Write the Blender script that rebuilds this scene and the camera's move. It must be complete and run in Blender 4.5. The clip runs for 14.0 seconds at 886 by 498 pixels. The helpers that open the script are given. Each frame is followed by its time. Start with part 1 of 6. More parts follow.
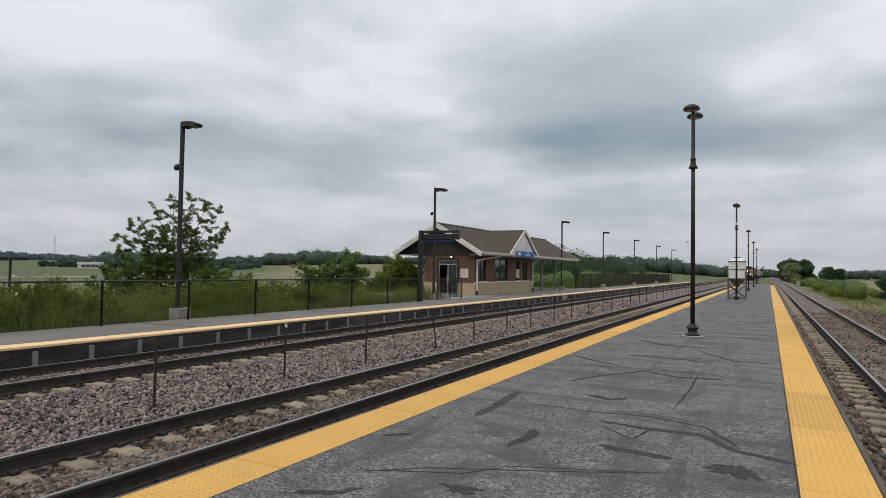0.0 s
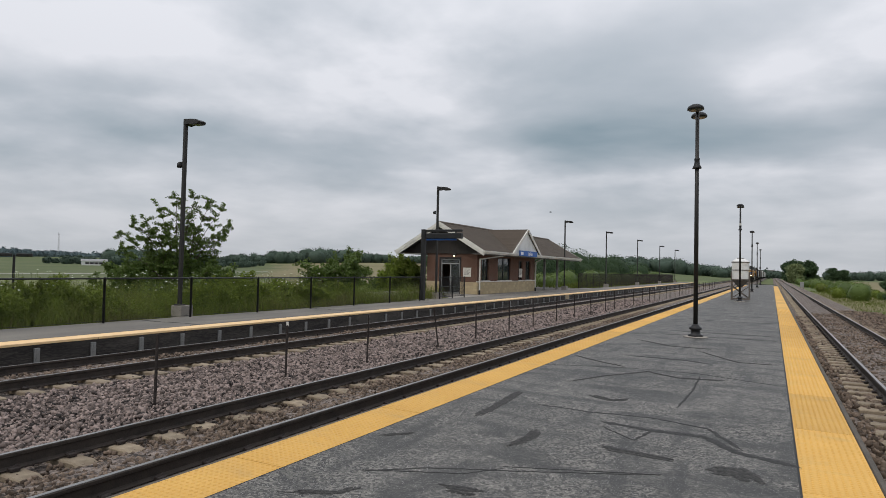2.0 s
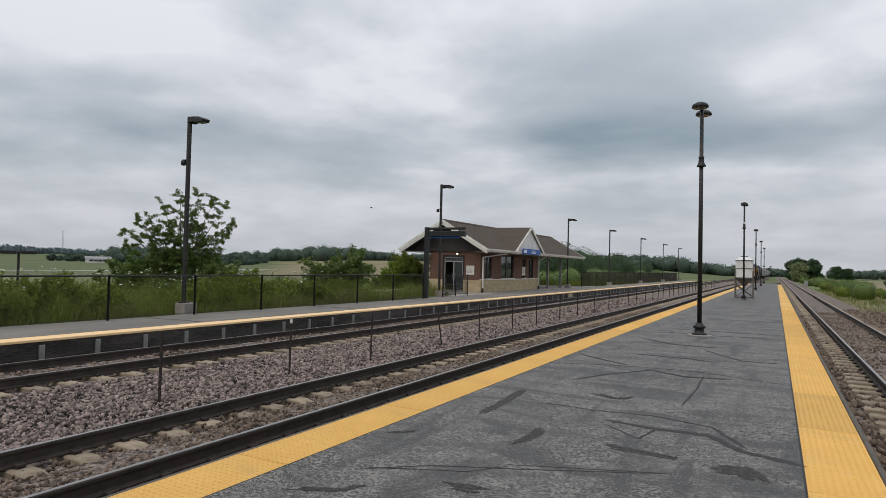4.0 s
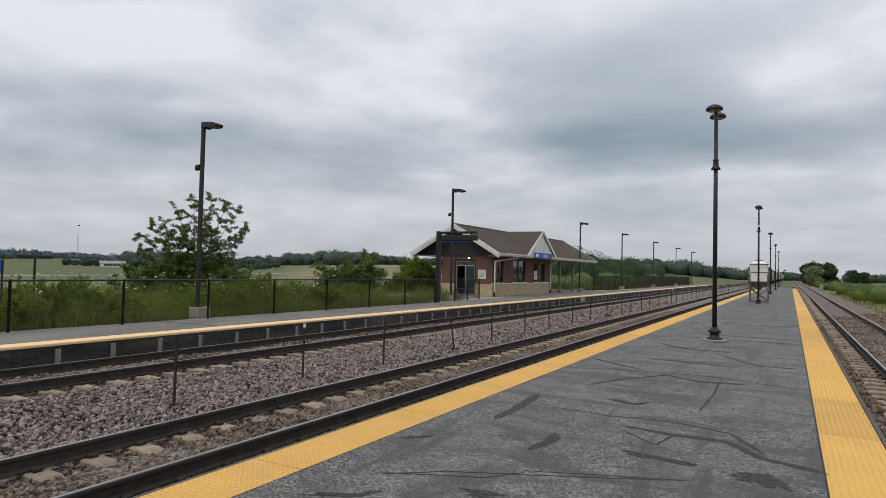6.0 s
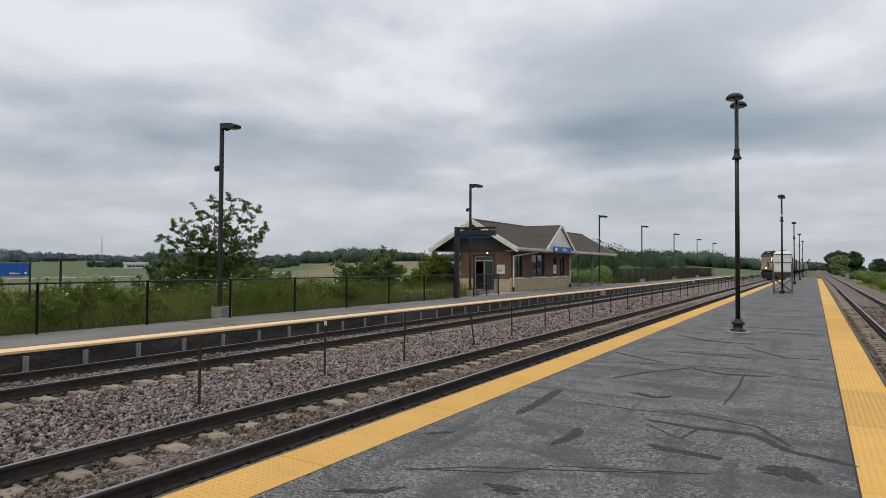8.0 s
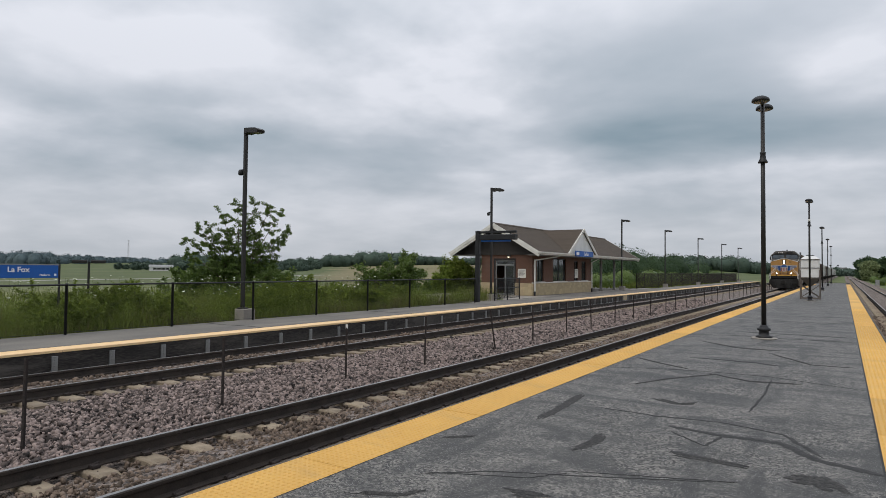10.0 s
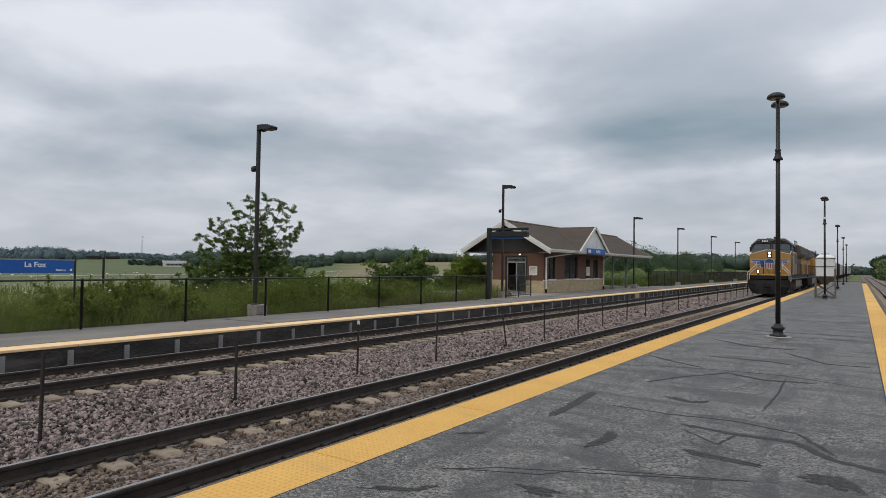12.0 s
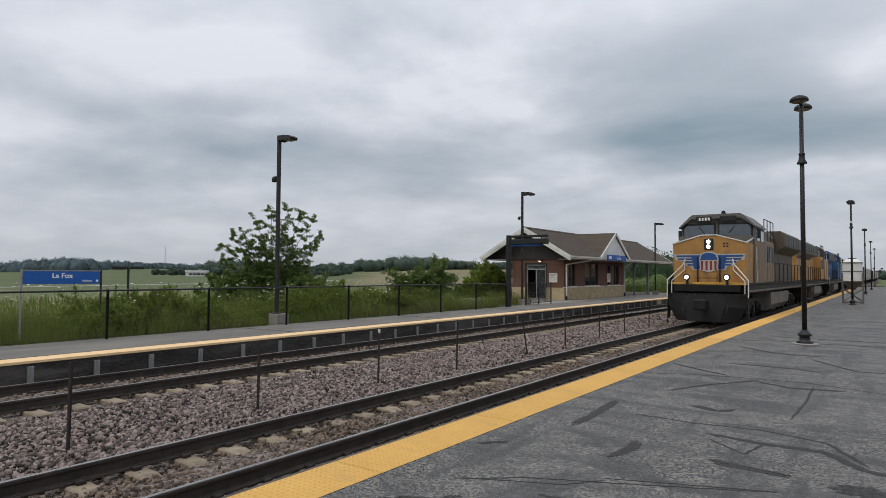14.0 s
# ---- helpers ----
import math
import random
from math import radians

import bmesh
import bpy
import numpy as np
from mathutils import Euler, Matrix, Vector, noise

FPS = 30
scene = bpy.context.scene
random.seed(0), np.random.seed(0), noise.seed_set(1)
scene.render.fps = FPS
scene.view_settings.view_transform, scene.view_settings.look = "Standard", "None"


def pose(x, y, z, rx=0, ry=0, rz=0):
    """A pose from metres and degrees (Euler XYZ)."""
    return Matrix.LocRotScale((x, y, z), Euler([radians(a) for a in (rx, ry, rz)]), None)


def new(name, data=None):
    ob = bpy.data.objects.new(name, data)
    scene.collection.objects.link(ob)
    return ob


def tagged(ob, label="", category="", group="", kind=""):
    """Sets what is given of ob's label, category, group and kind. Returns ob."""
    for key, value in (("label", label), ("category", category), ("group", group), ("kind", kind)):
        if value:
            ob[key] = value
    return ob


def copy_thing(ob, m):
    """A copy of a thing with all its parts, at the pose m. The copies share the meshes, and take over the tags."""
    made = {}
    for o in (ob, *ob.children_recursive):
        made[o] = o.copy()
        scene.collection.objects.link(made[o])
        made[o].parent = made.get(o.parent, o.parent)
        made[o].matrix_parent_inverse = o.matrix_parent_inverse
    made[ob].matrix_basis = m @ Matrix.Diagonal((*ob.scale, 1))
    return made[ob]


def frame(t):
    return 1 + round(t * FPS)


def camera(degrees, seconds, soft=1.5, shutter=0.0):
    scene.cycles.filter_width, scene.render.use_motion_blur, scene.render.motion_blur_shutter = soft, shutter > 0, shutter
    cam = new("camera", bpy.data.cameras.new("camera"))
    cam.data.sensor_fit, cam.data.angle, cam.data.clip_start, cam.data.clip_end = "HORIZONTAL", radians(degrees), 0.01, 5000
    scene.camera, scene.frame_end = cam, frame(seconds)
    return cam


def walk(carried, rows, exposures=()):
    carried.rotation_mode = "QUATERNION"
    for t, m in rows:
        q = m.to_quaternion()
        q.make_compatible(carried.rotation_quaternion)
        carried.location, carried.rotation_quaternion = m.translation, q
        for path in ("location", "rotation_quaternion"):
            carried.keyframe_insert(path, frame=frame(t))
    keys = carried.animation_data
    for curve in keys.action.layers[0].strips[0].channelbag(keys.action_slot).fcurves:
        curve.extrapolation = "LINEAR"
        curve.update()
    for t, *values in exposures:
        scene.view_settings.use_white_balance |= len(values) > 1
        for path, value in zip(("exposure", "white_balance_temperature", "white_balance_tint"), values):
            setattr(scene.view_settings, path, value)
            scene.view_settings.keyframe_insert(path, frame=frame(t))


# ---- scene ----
cam = camera(70.7, 14.0, soft=0.6)
PATH = [
    (0, 0.000, -0.000, 1.740, 27.515, 1.872, -0.931),
    (0.5, 0.011, -0.005, 1.746, 27.478, 2.062, -0.744),
    (1, 0.011, 0.022, 1.746, 27.508, 2.248, -0.987),
    (1.5, 0.010, 0.030, 1.745, 27.637, 2.182, -1.185),
    (2, -0.002, 0.040, 1.741, 27.775, 1.775, -1.256),
    (4.5, -0.022, 0.031, 1.741, 28.274, 1.485, -1.435),
    (5, -0.041, 0.024, 1.742, 29.816, 1.376, -1.120),
    (5.5, -0.074, 0.035, 1.746, 29.306, 1.809, -1.214),
    (6, -0.060, 0.040, 1.742, 29.069, 1.927, -1.299),
    (6.5, -0.065, 0.046, 1.735, 29.198, 1.826, -1.214),
    (7, -0.065, 0.043, 1.740, 29.402, 1.668, -0.819),
    (7.5, -0.077, 0.044, 1.741, 30.207, 1.624, -0.836),
    (8, -0.071, 0.035, 1.745, 30.764, 1.513, -0.313),
    (10.5, -0.076, 0.028, 1.741, 32.985, 1.826, -0.748),
    (11, -0.080, 0.004, 1.748, 33.239, 1.686, -0.745),
    (11.5, -0.077, 0.009, 1.745, 33.522, 1.520, -0.739),
    (12, -0.080, 0.018, 1.736, 33.683, 1.572, -0.830),
    (12.5, -0.079, 0.019, 1.740, 33.687, 1.503, -0.772),
    (13, -0.081, 0.024, 1.745, 34.243, 1.747, -0.421),
    (13.5, -0.092, 0.013, 1.760, 35.091, 1.850, -0.572),
    (14, -0.087, 0.005, 1.748, 35.450, 2.251, -0.396),
]
walk(cam, [(t, pose(x, y, z, 90 + pitch, roll, yaw)) for t, x, y, z, yaw, pitch, roll in PATH],
     exposures=((0, -0.21, 6500, 10), (4.5, -0.23, 6470, 10), (8, -0.22, 6430, 10), (11, -0.22, 6360, 10), (14, -0.25, 6350, 10)))

# ---- sky and light: an overcast noon ----
SUN_EL, SUN_AZ = radians(52), radians(200)
world = bpy.data.worlds.new("overcast_sky")
scene.world = world
world.use_nodes = True


def sky_nodes(nt):
    nodes, link = nt.nodes, nt.links.new
    nodes.clear()
    out = nodes.new("ShaderNodeOutputWorld")
    bg = nodes.new("ShaderNodeBackground")
    sky = nodes.new("ShaderNodeTexSky")
    sky.sky_type, sky.sun_disc = "NISHITA", False
    sky.sun_elevation, sky.sun_rotation = SUN_EL, SUN_AZ
    sky.air_density, sky.dust_density = 1.0, 3.0
    co = nodes.new("ShaderNodeTexCoord")
    sep = nodes.new("ShaderNodeSeparateXYZ")
    link(co.outputs["Generated"], sep.inputs[0])

    def math_node(op, a, b):
        n = nodes.new("ShaderNodeMath")
        n.operation = op
        for sock, v in zip(n.inputs, (a, b)):
            if isinstance(v, (int, float)):
                sock.default_value = v
            else:
                link(v, sock)
        return n.outputs[0]

    h = math_node("ADD", math_node("MAXIMUM", sep.outputs[2], 0.0), 0.2)
    px, py = math_node("DIVIDE", sep.outputs[0], h), math_node("DIVIDE", sep.outputs[1], h)
    plane = nodes.new("ShaderNodeCombineXYZ")
    link(px, plane.inputs[0])
    link(py, plane.inputs[1])
    big = nodes.new("ShaderNodeTexNoise")
    big.inputs["Scale"].default_value, big.inputs["Detail"].default_value = 0.75, 5.0
    big.inputs["Roughness"].default_value, big.inputs["Distortion"].default_value = 0.5, 0.35
    shift = nodes.new("ShaderNodeVectorMath")
    shift.inputs[1].default_value = CLOUD_SHIFT
    link(plane.outputs[0], shift.inputs[0])
    link(shift.outputs[0], big.inputs["Vector"])
    small = nodes.new("ShaderNodeTexNoise")
    small.inputs["Scale"].default_value, small.inputs["Detail"].default_value = 2.2, 5.0
    link(shift.outputs[0], small.inputs["Vector"])
    both = math_node("ADD", math_node("MULTIPLY", big.outputs[0], 0.65), math_node("MULTIPLY", small.outputs[0], 0.35))
    both = math_node("ADD", math_node("MULTIPLY", both, 0.8), 0.112)
    # the cloud masses, with ragged edges: azimuth and elevation bent by a noise
    rag = nodes.new("ShaderNodeTexNoise")
    rag.inputs["Scale"].default_value, rag.inputs["Detail"].default_value = 1.6, 4.0
    link(shift.outputs[0], rag.inputs["Vector"])
    rags = nodes.new("ShaderNodeSeparateColor")
    link(rag.outputs["Color"], rags.inputs[0])
    az = math_node("MULTIPLY", math_node("ARCTAN2", math_node("MULTIPLY", sep.outputs[0], -1.0), sep.outputs[1]), 57.2958)
    az = math_node("ADD", az, math_node("MULTIPLY", math_node("SUBTRACT", rags.outputs[0], 0.5), 22.0))
    el = math_node("MULTIPLY", math_node("ARCSINE", sep.outputs[2], 0.0), 57.2958)
    el = math_node("ADD", el, math_node("MULTIPLY", math_node("SUBTRACT", rags.outputs[1], 0.5), 6.0))
    broken = math_node("ADD", math_node("MULTIPLY", small.outputs[0], 2.4), -0.2)
    for a0, e0, wa, we, amount in CLOUDS:
        da = math_node("MULTIPLY", math_node("SUBTRACT", az, a0), 1 / wa)
        de = math_node("MULTIPLY", math_node("SUBTRACT", el, e0), 1 / we)
        far = math_node("ADD", math_node("MULTIPLY", da, da), math_node("MULTIPLY", de, de))
        both = math_node("ADD", both, math_node("MULTIPLY", math_node("POWER", 2.0, math_node("MULTIPLY", far, -1.0)), math_node("MULTIPLY", broken, amount)))
    ramp = nodes.new("ShaderNodeValToRGB")
    ramp.color_ramp.elements[0].position, ramp.color_ramp.elements[0].color = 0.31, (0.29, 0.375, 0.435, 1)
    ramp.color_ramp.elements[1].position, ramp.color_ramp.elements[1].color = 0.60, (0.86, 0.875, 0.93, 1)
    mid = ramp.color_ramp.elements.new(0.48)
    mid.color = (0.575, 0.62, 0.68, 1)
    link(both, ramp.inputs[0])
    haze = nodes.new("ShaderNodeMapRange")
    haze.inputs["From Min"].default_value, haze.inputs["From Max"].default_value = 0.0, 0.16
    haze.inputs["To Min"].default_value, haze.inputs["To Max"].default_value = 0.75, 0.0
    link(sep.outputs[2], haze.inputs["Value"])
    mixh = nodes.new("ShaderNodeMix")
    mixh.data_type = "RGBA"
    mixh.inputs[7].default_value = (0.60, 0.625, 0.66, 1)
    link(haze.outputs[0], mixh.inputs[0])
    link(ramp.outputs[0], mixh.inputs[6])
    dim = nodes.new("ShaderNodeVectorMath")
    dim.operation = "SCALE"
    dim.inputs["Scale"].default_value = 0.08
    link(sky.outputs[0], dim.inputs[0])
    mixs = nodes.new("ShaderNodeMix")
    mixs.data_type = "RGBA"
    mixs.inputs[0].default_value = 0.06
    link(mixh.outputs[2], mixs.inputs[6])
    link(dim.outputs[0], mixs.inputs[7])
    link(mixs.outputs[2], bg.inputs[0])
    # an overcast sky is brightest overhead
    up = math_node("MAXIMUM", sep.outputs[2], 0.0)
    link(math_node("ADD", 1.0, math_node("MULTIPLY", math_node("MULTIPLY", up, up), 1.0)), bg.inputs[1])
    link(bg.outputs[0], out.inputs[0])


# cloud masses: azimuth, elevation, their half widths in degrees, lighter or darker
CLOUDS = (
    (61.2, 13.3, 6.1, 1.1, -0.068),
    (46.1, 15.4, 9.4, 1.2, -0.031),
    (39.2, 10.2, 10.8, 1.1, -0.053),
    (31.0, 8.9, 6.6, 0.5, -0.031),
    (59.8, 5.3, 8.0, 1.0, -0.043),
    (12.7, 16.8, 8.9, 3.1, -0.068),
    (7.0, 20.0, 8.5, 2.4, -0.043),
    (10.2, 12.0, 11.3, 1.9, -0.074),
    (-5.1, 10.3, 7.0, 1.7, -0.087),
    (21.7, 10.7, 9.4, 1.1, -0.037),
    (53.8, 18.1, 9.4, 2.6, +0.057),
    (32.7, 17.9, 8.0, 3.5, +0.095),
    (-5.1, 17.3, 4.2, 2.4, +0.095),
    (0.4, 15.7, 2.8, 1.7, +0.048),
    (4.7, 8.6, 12.2, 0.6, +0.048),
    (53.6, 11.7, 12.2, 0.9, +0.048),
)
CLOUD_SHIFT = (6.81, -3.08, 0.0)
sky_nodes(world.node_tree)
sun = new("sun", bpy.data.lights.new("sun", "SUN"))
sun.data.energy, sun.data.angle, sun.data.color = 1.15, radians(25), (1.0, 0.92, 0.8)
sun.matrix_world = pose(0, 0, 60, 90 - math.degrees(SUN_EL), 0, 180 - math.degrees(SUN_AZ))


# ---- materials ----
def material(name, colour, colour2=None, rough=0.8, metal=0.0, scale=8.0, fine=60.0, bump=0.2, depth=0.01, spread=(0.35, 0.65),
             island=0.0, spec=0.4, stretch=(1, 1, 1), stain=0.0, stain_scale=0.8, stain_colour=(0.05, 0.045, 0.04), by_object=0.0, thin=0.0):
    """Two scales of colour variation and a fine relief, in metres of the object's own space."""
    m = bpy.data.materials.new(name)
    m.use_nodes = True
    nodes, link = m.node_tree.nodes, m.node_tree.links.new
    b = nodes["Principled BSDF"]
    co = nodes.new("ShaderNodeTexCoord")
    mp = nodes.new("ShaderNodeMapping")
    mp.inputs["Scale"].default_value = stretch
    link(co.outputs["Object"], mp.inputs[0])
    n1 = nodes.new("ShaderNodeTexNoise")
    n1.inputs["Scale"].default_value, n1.inputs["Detail"].default_value = scale, 5.0
    n2 = nodes.new("ShaderNodeTexNoise")
    n2.inputs["Scale"].default_value, n2.inputs["Detail"].default_value = fine, 3.0
    for n in (n1, n2):
        link(mp.outputs[0], n.inputs["Vector"])
    add = nodes.new("ShaderNodeMix")
    add.inputs[0].default_value = 0.45
    link(n1.outputs[0], add.inputs[2])
    link(n2.outputs[0], add.inputs[3])
    value = add.outputs[0]
    if island:
        geo = nodes.new("ShaderNodeNewGeometry")
        mi = nodes.new("ShaderNodeMix")
        mi.inputs[0].default_value = island
        link(value, mi.inputs[2])
        link(geo.outputs["Random Per Island"], mi.inputs[3])
        value = mi.outputs[0]
    ramp = nodes.new("ShaderNodeValToRGB")
    c2 = colour2 or tuple(c * 0.75 for c in colour)
    ramp.color_ramp.elements[0].position, ramp.color_ramp.elements[0].color = spread[0], (*c2, 1)
    ramp.color_ramp.elements[1].position, ramp.color_ramp.elements[1].color = spread[1], (*colour, 1)
    link(value, ramp.inputs[0])
    col = ramp.outputs[0]
    if stain:
        n3 = nodes.new("ShaderNodeTexNoise")
        n3.inputs["Scale"].default_value, n3.inputs["Detail"].default_value = stain_scale, 6.0
        n3.inputs["Distortion"].default_value = 0.6
        link(mp.outputs[0], n3.inputs["Vector"])
        r3 = nodes.new("ShaderNodeMapRange")
        r3.inputs["From Min"].default_value, r3.inputs["From Max"].default_value = 0.5, 0.68
        r3.inputs["To Max"].default_value = stain
        link(n3.outputs[0], r3.inputs["Value"])
        mx = nodes.new("ShaderNodeMix")
        mx.data_type = "RGBA"
        mx.inputs[7].default_value = (*stain_colour, 1)
        link(r3.outputs[0], mx.inputs[0])
        link(col, mx.inputs[6])
        col = mx.outputs[2]
    if by_object:
        info, span = nodes.new("ShaderNodeObjectInfo"), nodes.new("ShaderNodeMapRange")
        span.inputs["To Min"].default_value, span.inputs["To Max"].default_value = 1 - by_object, 1.0
        link(info.outputs["Random"], span.inputs["Value"])
        tone = nodes.new("ShaderNodeVectorMath")
        tone.operation = "SCALE"
        link(col, tone.inputs[0])
        link(span.outputs[0], tone.inputs["Scale"])
        col = tone.outputs[0]
    link(col, b.inputs["Base Color"])
    b.inputs["Roughness"].default_value, b.inputs["Metallic"].default_value = rough, metal
    b.inputs["Specular IOR Level"].default_value = spec
    if bump:
        bp = nodes.new("ShaderNodeBump")
        bp.inputs["Strength"].default_value, bp.inputs["Distance"].default_value = bump, depth
        link(n2.outputs[0], bp.inputs["Height"])
        link(bp.outputs[0], b.inputs["Normal"])
    if thin:
        # light shines through thin leaves
        tr, both = nodes.new("ShaderNodeBsdfTranslucent"), nodes.new("ShaderNodeMixShader")
        both.inputs[0].default_value = thin
        link(col, tr.inputs[0])
        link(b.outputs[0], both.inputs[1])
        link(tr.outputs[0], both.inputs[2])
        link(both.outputs[0], nodes["Material Output"].inputs[0])
    return m


def glow(name, colour, strength):
    m = bpy.data.materials.new(name)
    m.use_nodes = True
    b = m.node_tree.nodes["Principled BSDF"]
    b.inputs["Base Color"].default_value = (*colour, 1)
    b.inputs["Emission Color"].default_value = (*colour, 1)
    b.inputs["Emission Strength"].default_value = strength
    return m


def asphalt():
    """Aged asphalt: pale chips in dark binder, worn pale patches, long dark brush marks of sealer."""
    m = bpy.data.materials.new("worn_asphalt")
    m.use_nodes = True
    nodes, link = m.node_tree.nodes, m.node_tree.links.new
    b = nodes["Principled BSDF"]
    co = nodes.new("ShaderNodeTexCoord")

    def noise_at(scale, detail, stretch=(1, 1, 1), turn=0.0, distort=0.0):
        mp, n = nodes.new("ShaderNodeMapping"), nodes.new("ShaderNodeTexNoise")
        mp.inputs["Scale"].default_value, mp.inputs["Rotation"].default_value = stretch, (0, 0, turn)
        n.inputs["Scale"].default_value, n.inputs["Detail"].default_value, n.inputs["Distortion"].default_value = scale, detail, distort
        link(co.outputs["Object"], mp.inputs[0])
        link(mp.outputs[0], n.inputs["Vector"])
        return n.outputs[0]

    def ranged(v, lo, hi, a, c):
        n = nodes.new("ShaderNodeMapRange")
        for k, x in (("From Min", lo), ("From Max", hi), ("To Min", a), ("To Max", c)):
            n.inputs[k].default_value = x
        link(v, n.inputs["Value"])
        return n.outputs[0]

    def mix(f, a, c):
        n = nodes.new("ShaderNodeMix")
        n.data_type = "RGBA"
        link(f, n.inputs[0])
        for sock, v in ((n.inputs[6], a), (n.inputs[7], c)):
            if isinstance(v, tuple):
                sock.default_value = (*v, 1)
            else:
                link(v, sock)
        return n.outputs[2]

    cell, pick = nodes.new("ShaderNodeTexVoronoi"), nodes.new("ShaderNodeSeparateColor")
    cell.inputs["Scale"].default_value = 48.0
    link(co.outputs["Object"], cell.inputs["Vector"])
    link(cell.outputs["Color"], pick.inputs[0])
    chips = pick.outputs[0]
    base = mix(ranged(chips, 0.25, 1.0, 0, 1), (0.011, 0.0102, 0.009), (0.245, 0.228, 0.2))
    base = mix(ranged(noise_at(0.7, 5.0, distort=0.4), 0.42, 0.62, 0.0, 0.3), base, (0.18, 0.17, 0.154))
    base = mix(ranged(noise_at(5.0, 6.0, (1, 1, 1)), 0.45, 0.7, 0.0, 0.55), base, (0.045, 0.044, 0.043))
    base = mix(ranged(noise_at(3.0, 4.0, (9.0, 0.6, 1), 0.1), 0.55, 0.7, 0.0, 0.45), base, (0.04, 0.039, 0.038))
    base = mix(ranged(noise_at(1.7, 9.0, (0.42, 1.25, 1), 0.12, 0.6), 0.49, 0.62, 0.0, 0.85), base, (0.03, 0.029, 0.027))
    base = mix(ranged(noise_at(1.4, 9.0, (1.5, 0.35, 1), -0.25, 0.9), 0.53, 0.64, 0.0, 0.8), base, (0.03, 0.029, 0.027))
    base = mix(ranged(noise_at(90.0, 1.0), 0.66, 0.7, 0.0, 0.8), base, (0.5, 0.49, 0.47))
    link(base, b.inputs["Base Color"])
    b.inputs["Roughness"].default_value = 0.62
    b.inputs["Specular IOR Level"].default_value = 0.5
    bp = nodes.new("ShaderNodeBump")
    bp.inputs["Strength"].default_value, bp.inputs["Distance"].default_value = 0.5, 0.004
    link(chips, bp.inputs["Height"])
    link(bp.outputs[0], b.inputs["Normal"])
    return m


M_ASPHALT = asphalt()
M_ASPHALT_FAR = material("pale_asphalt", (0.215, 0.197, 0.17), (0.115, 0.107, 0.096), 0.9, scale=0.8, fine=60, bump=0.4, stain=0.5, stain_scale=0.9, stain_colour=(0.1, 0.097, 0.092), stretch=(1.5, 0.4, 1))
M_TAR = material("crack_sealer", (0.036, 0.0345, 0.032), (0.011, 0.0105, 0.01), 0.7, scale=14, fine=90, bump=0.5, spread=(0.4, 0.62))
M_YELLOW = material("yellow_tactile_polymer", (0.79, 0.465, 0.115), (0.67, 0.375, 0.085), 0.7, scale=1.6, fine=40, bump=0.1, stain=0.5, stain_scale=1.3, stain_colour=(0.46, 0.31, 0.13), by_object=0.2)
M_YELLOW_FAR = material("faded_yellow_edge", (0.85, 0.6, 0.34), (0.75, 0.5, 0.25), 0.8, scale=1.2, fine=30, bump=0.1)
M_CONCRETE = material("weathered_concrete", (0.34, 0.31, 0.27), (0.24, 0.22, 0.195), 0.9, scale=2.5, fine=50, bump=0.3, stain=0.4)
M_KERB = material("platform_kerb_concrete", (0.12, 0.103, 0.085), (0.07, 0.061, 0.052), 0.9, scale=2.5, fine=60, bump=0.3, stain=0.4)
M_SLEEPER = material("concrete_sleeper", (0.37, 0.30, 0.215), (0.25, 0.2, 0.14), 0.9, scale=5, fine=70, bump=0.3, stain=0.6, stain_scale=2.5, stain_colour=(0.17, 0.125, 0.09), by_object=0.3)
M_BALLAST = material("crushed_stone", (0.36, 0.28, 0.25), (0.022, 0.0175, 0.016), 0.9, scale=9, fine=45, bump=0.5, island=0.9, spread=(0.1, 0.98))
M_BALLAST_BED = material("ballast_bed", (0.27, 0.22, 0.19), (0.045, 0.036, 0.031), 0.95, scale=9, fine=30, bump=1.0, depth=0.05, spread=(0.42, 0.58))
M_BALLAST_BROWN = material("soiled_crushed_stone", (0.25, 0.185, 0.14), (0.05, 0.036, 0.026), 0.95, scale=9, fine=45, bump=0.5, island=0.8, spread=(0.1, 0.98))
M_RAIL = material("rusty_rail_steel", (0.056, 0.043, 0.035), (0.026, 0.021, 0.018), 0.75, 0.2, scale=6, fine=60, bump=0.3)
M_RAILTOP = material("polished_rail_head", (0.38, 0.37, 0.36), (0.27, 0.26, 0.25), 0.35, 0.9, scale=3, fine=40, bump=0.05, stretch=(1, 0.05, 1))
M_BLACK = material("black_painted_steel", (0.02, 0.02, 0.021), (0.012, 0.012, 0.013), 0.5, 0.1, scale=5, fine=80, bump=0.1)
M_BRONZE = material("dark_bronze_steel", (0.028, 0.026, 0.024), (0.018, 0.017, 0.016), 0.45, 0.2, scale=5, fine=80, bump=0.1)
M_RUST = material("rusted_post_steel", (0.042, 0.031, 0.027), (0.018, 0.015, 0.014), 0.85, 0.1, scale=9, fine=80, bump=0.3)
M_GALV = material("galvanised_steel", (0.36, 0.36, 0.35), (0.24, 0.24, 0.235), 0.55, 0.5, scale=7, fine=60, bump=0.1, stain=0.3)
M_TIMBER = material("dark_creosoted_timber", (0.032, 0.029, 0.027), (0.016, 0.015, 0.014), 0.85, scale=3, fine=40, bump=0.4, stretch=(1, 0.15, 1))
M_BOARD = material("weathered_edge_board", (0.085, 0.075, 0.066), (0.018, 0.016, 0.015), 0.9, scale=1.6, fine=30, bump=0.4, stretch=(1, 0.3, 2.0), spread=(0.42, 0.7), stain=0.4, stain_scale=1.1, stain_colour=(0.15, 0.135, 0.12))
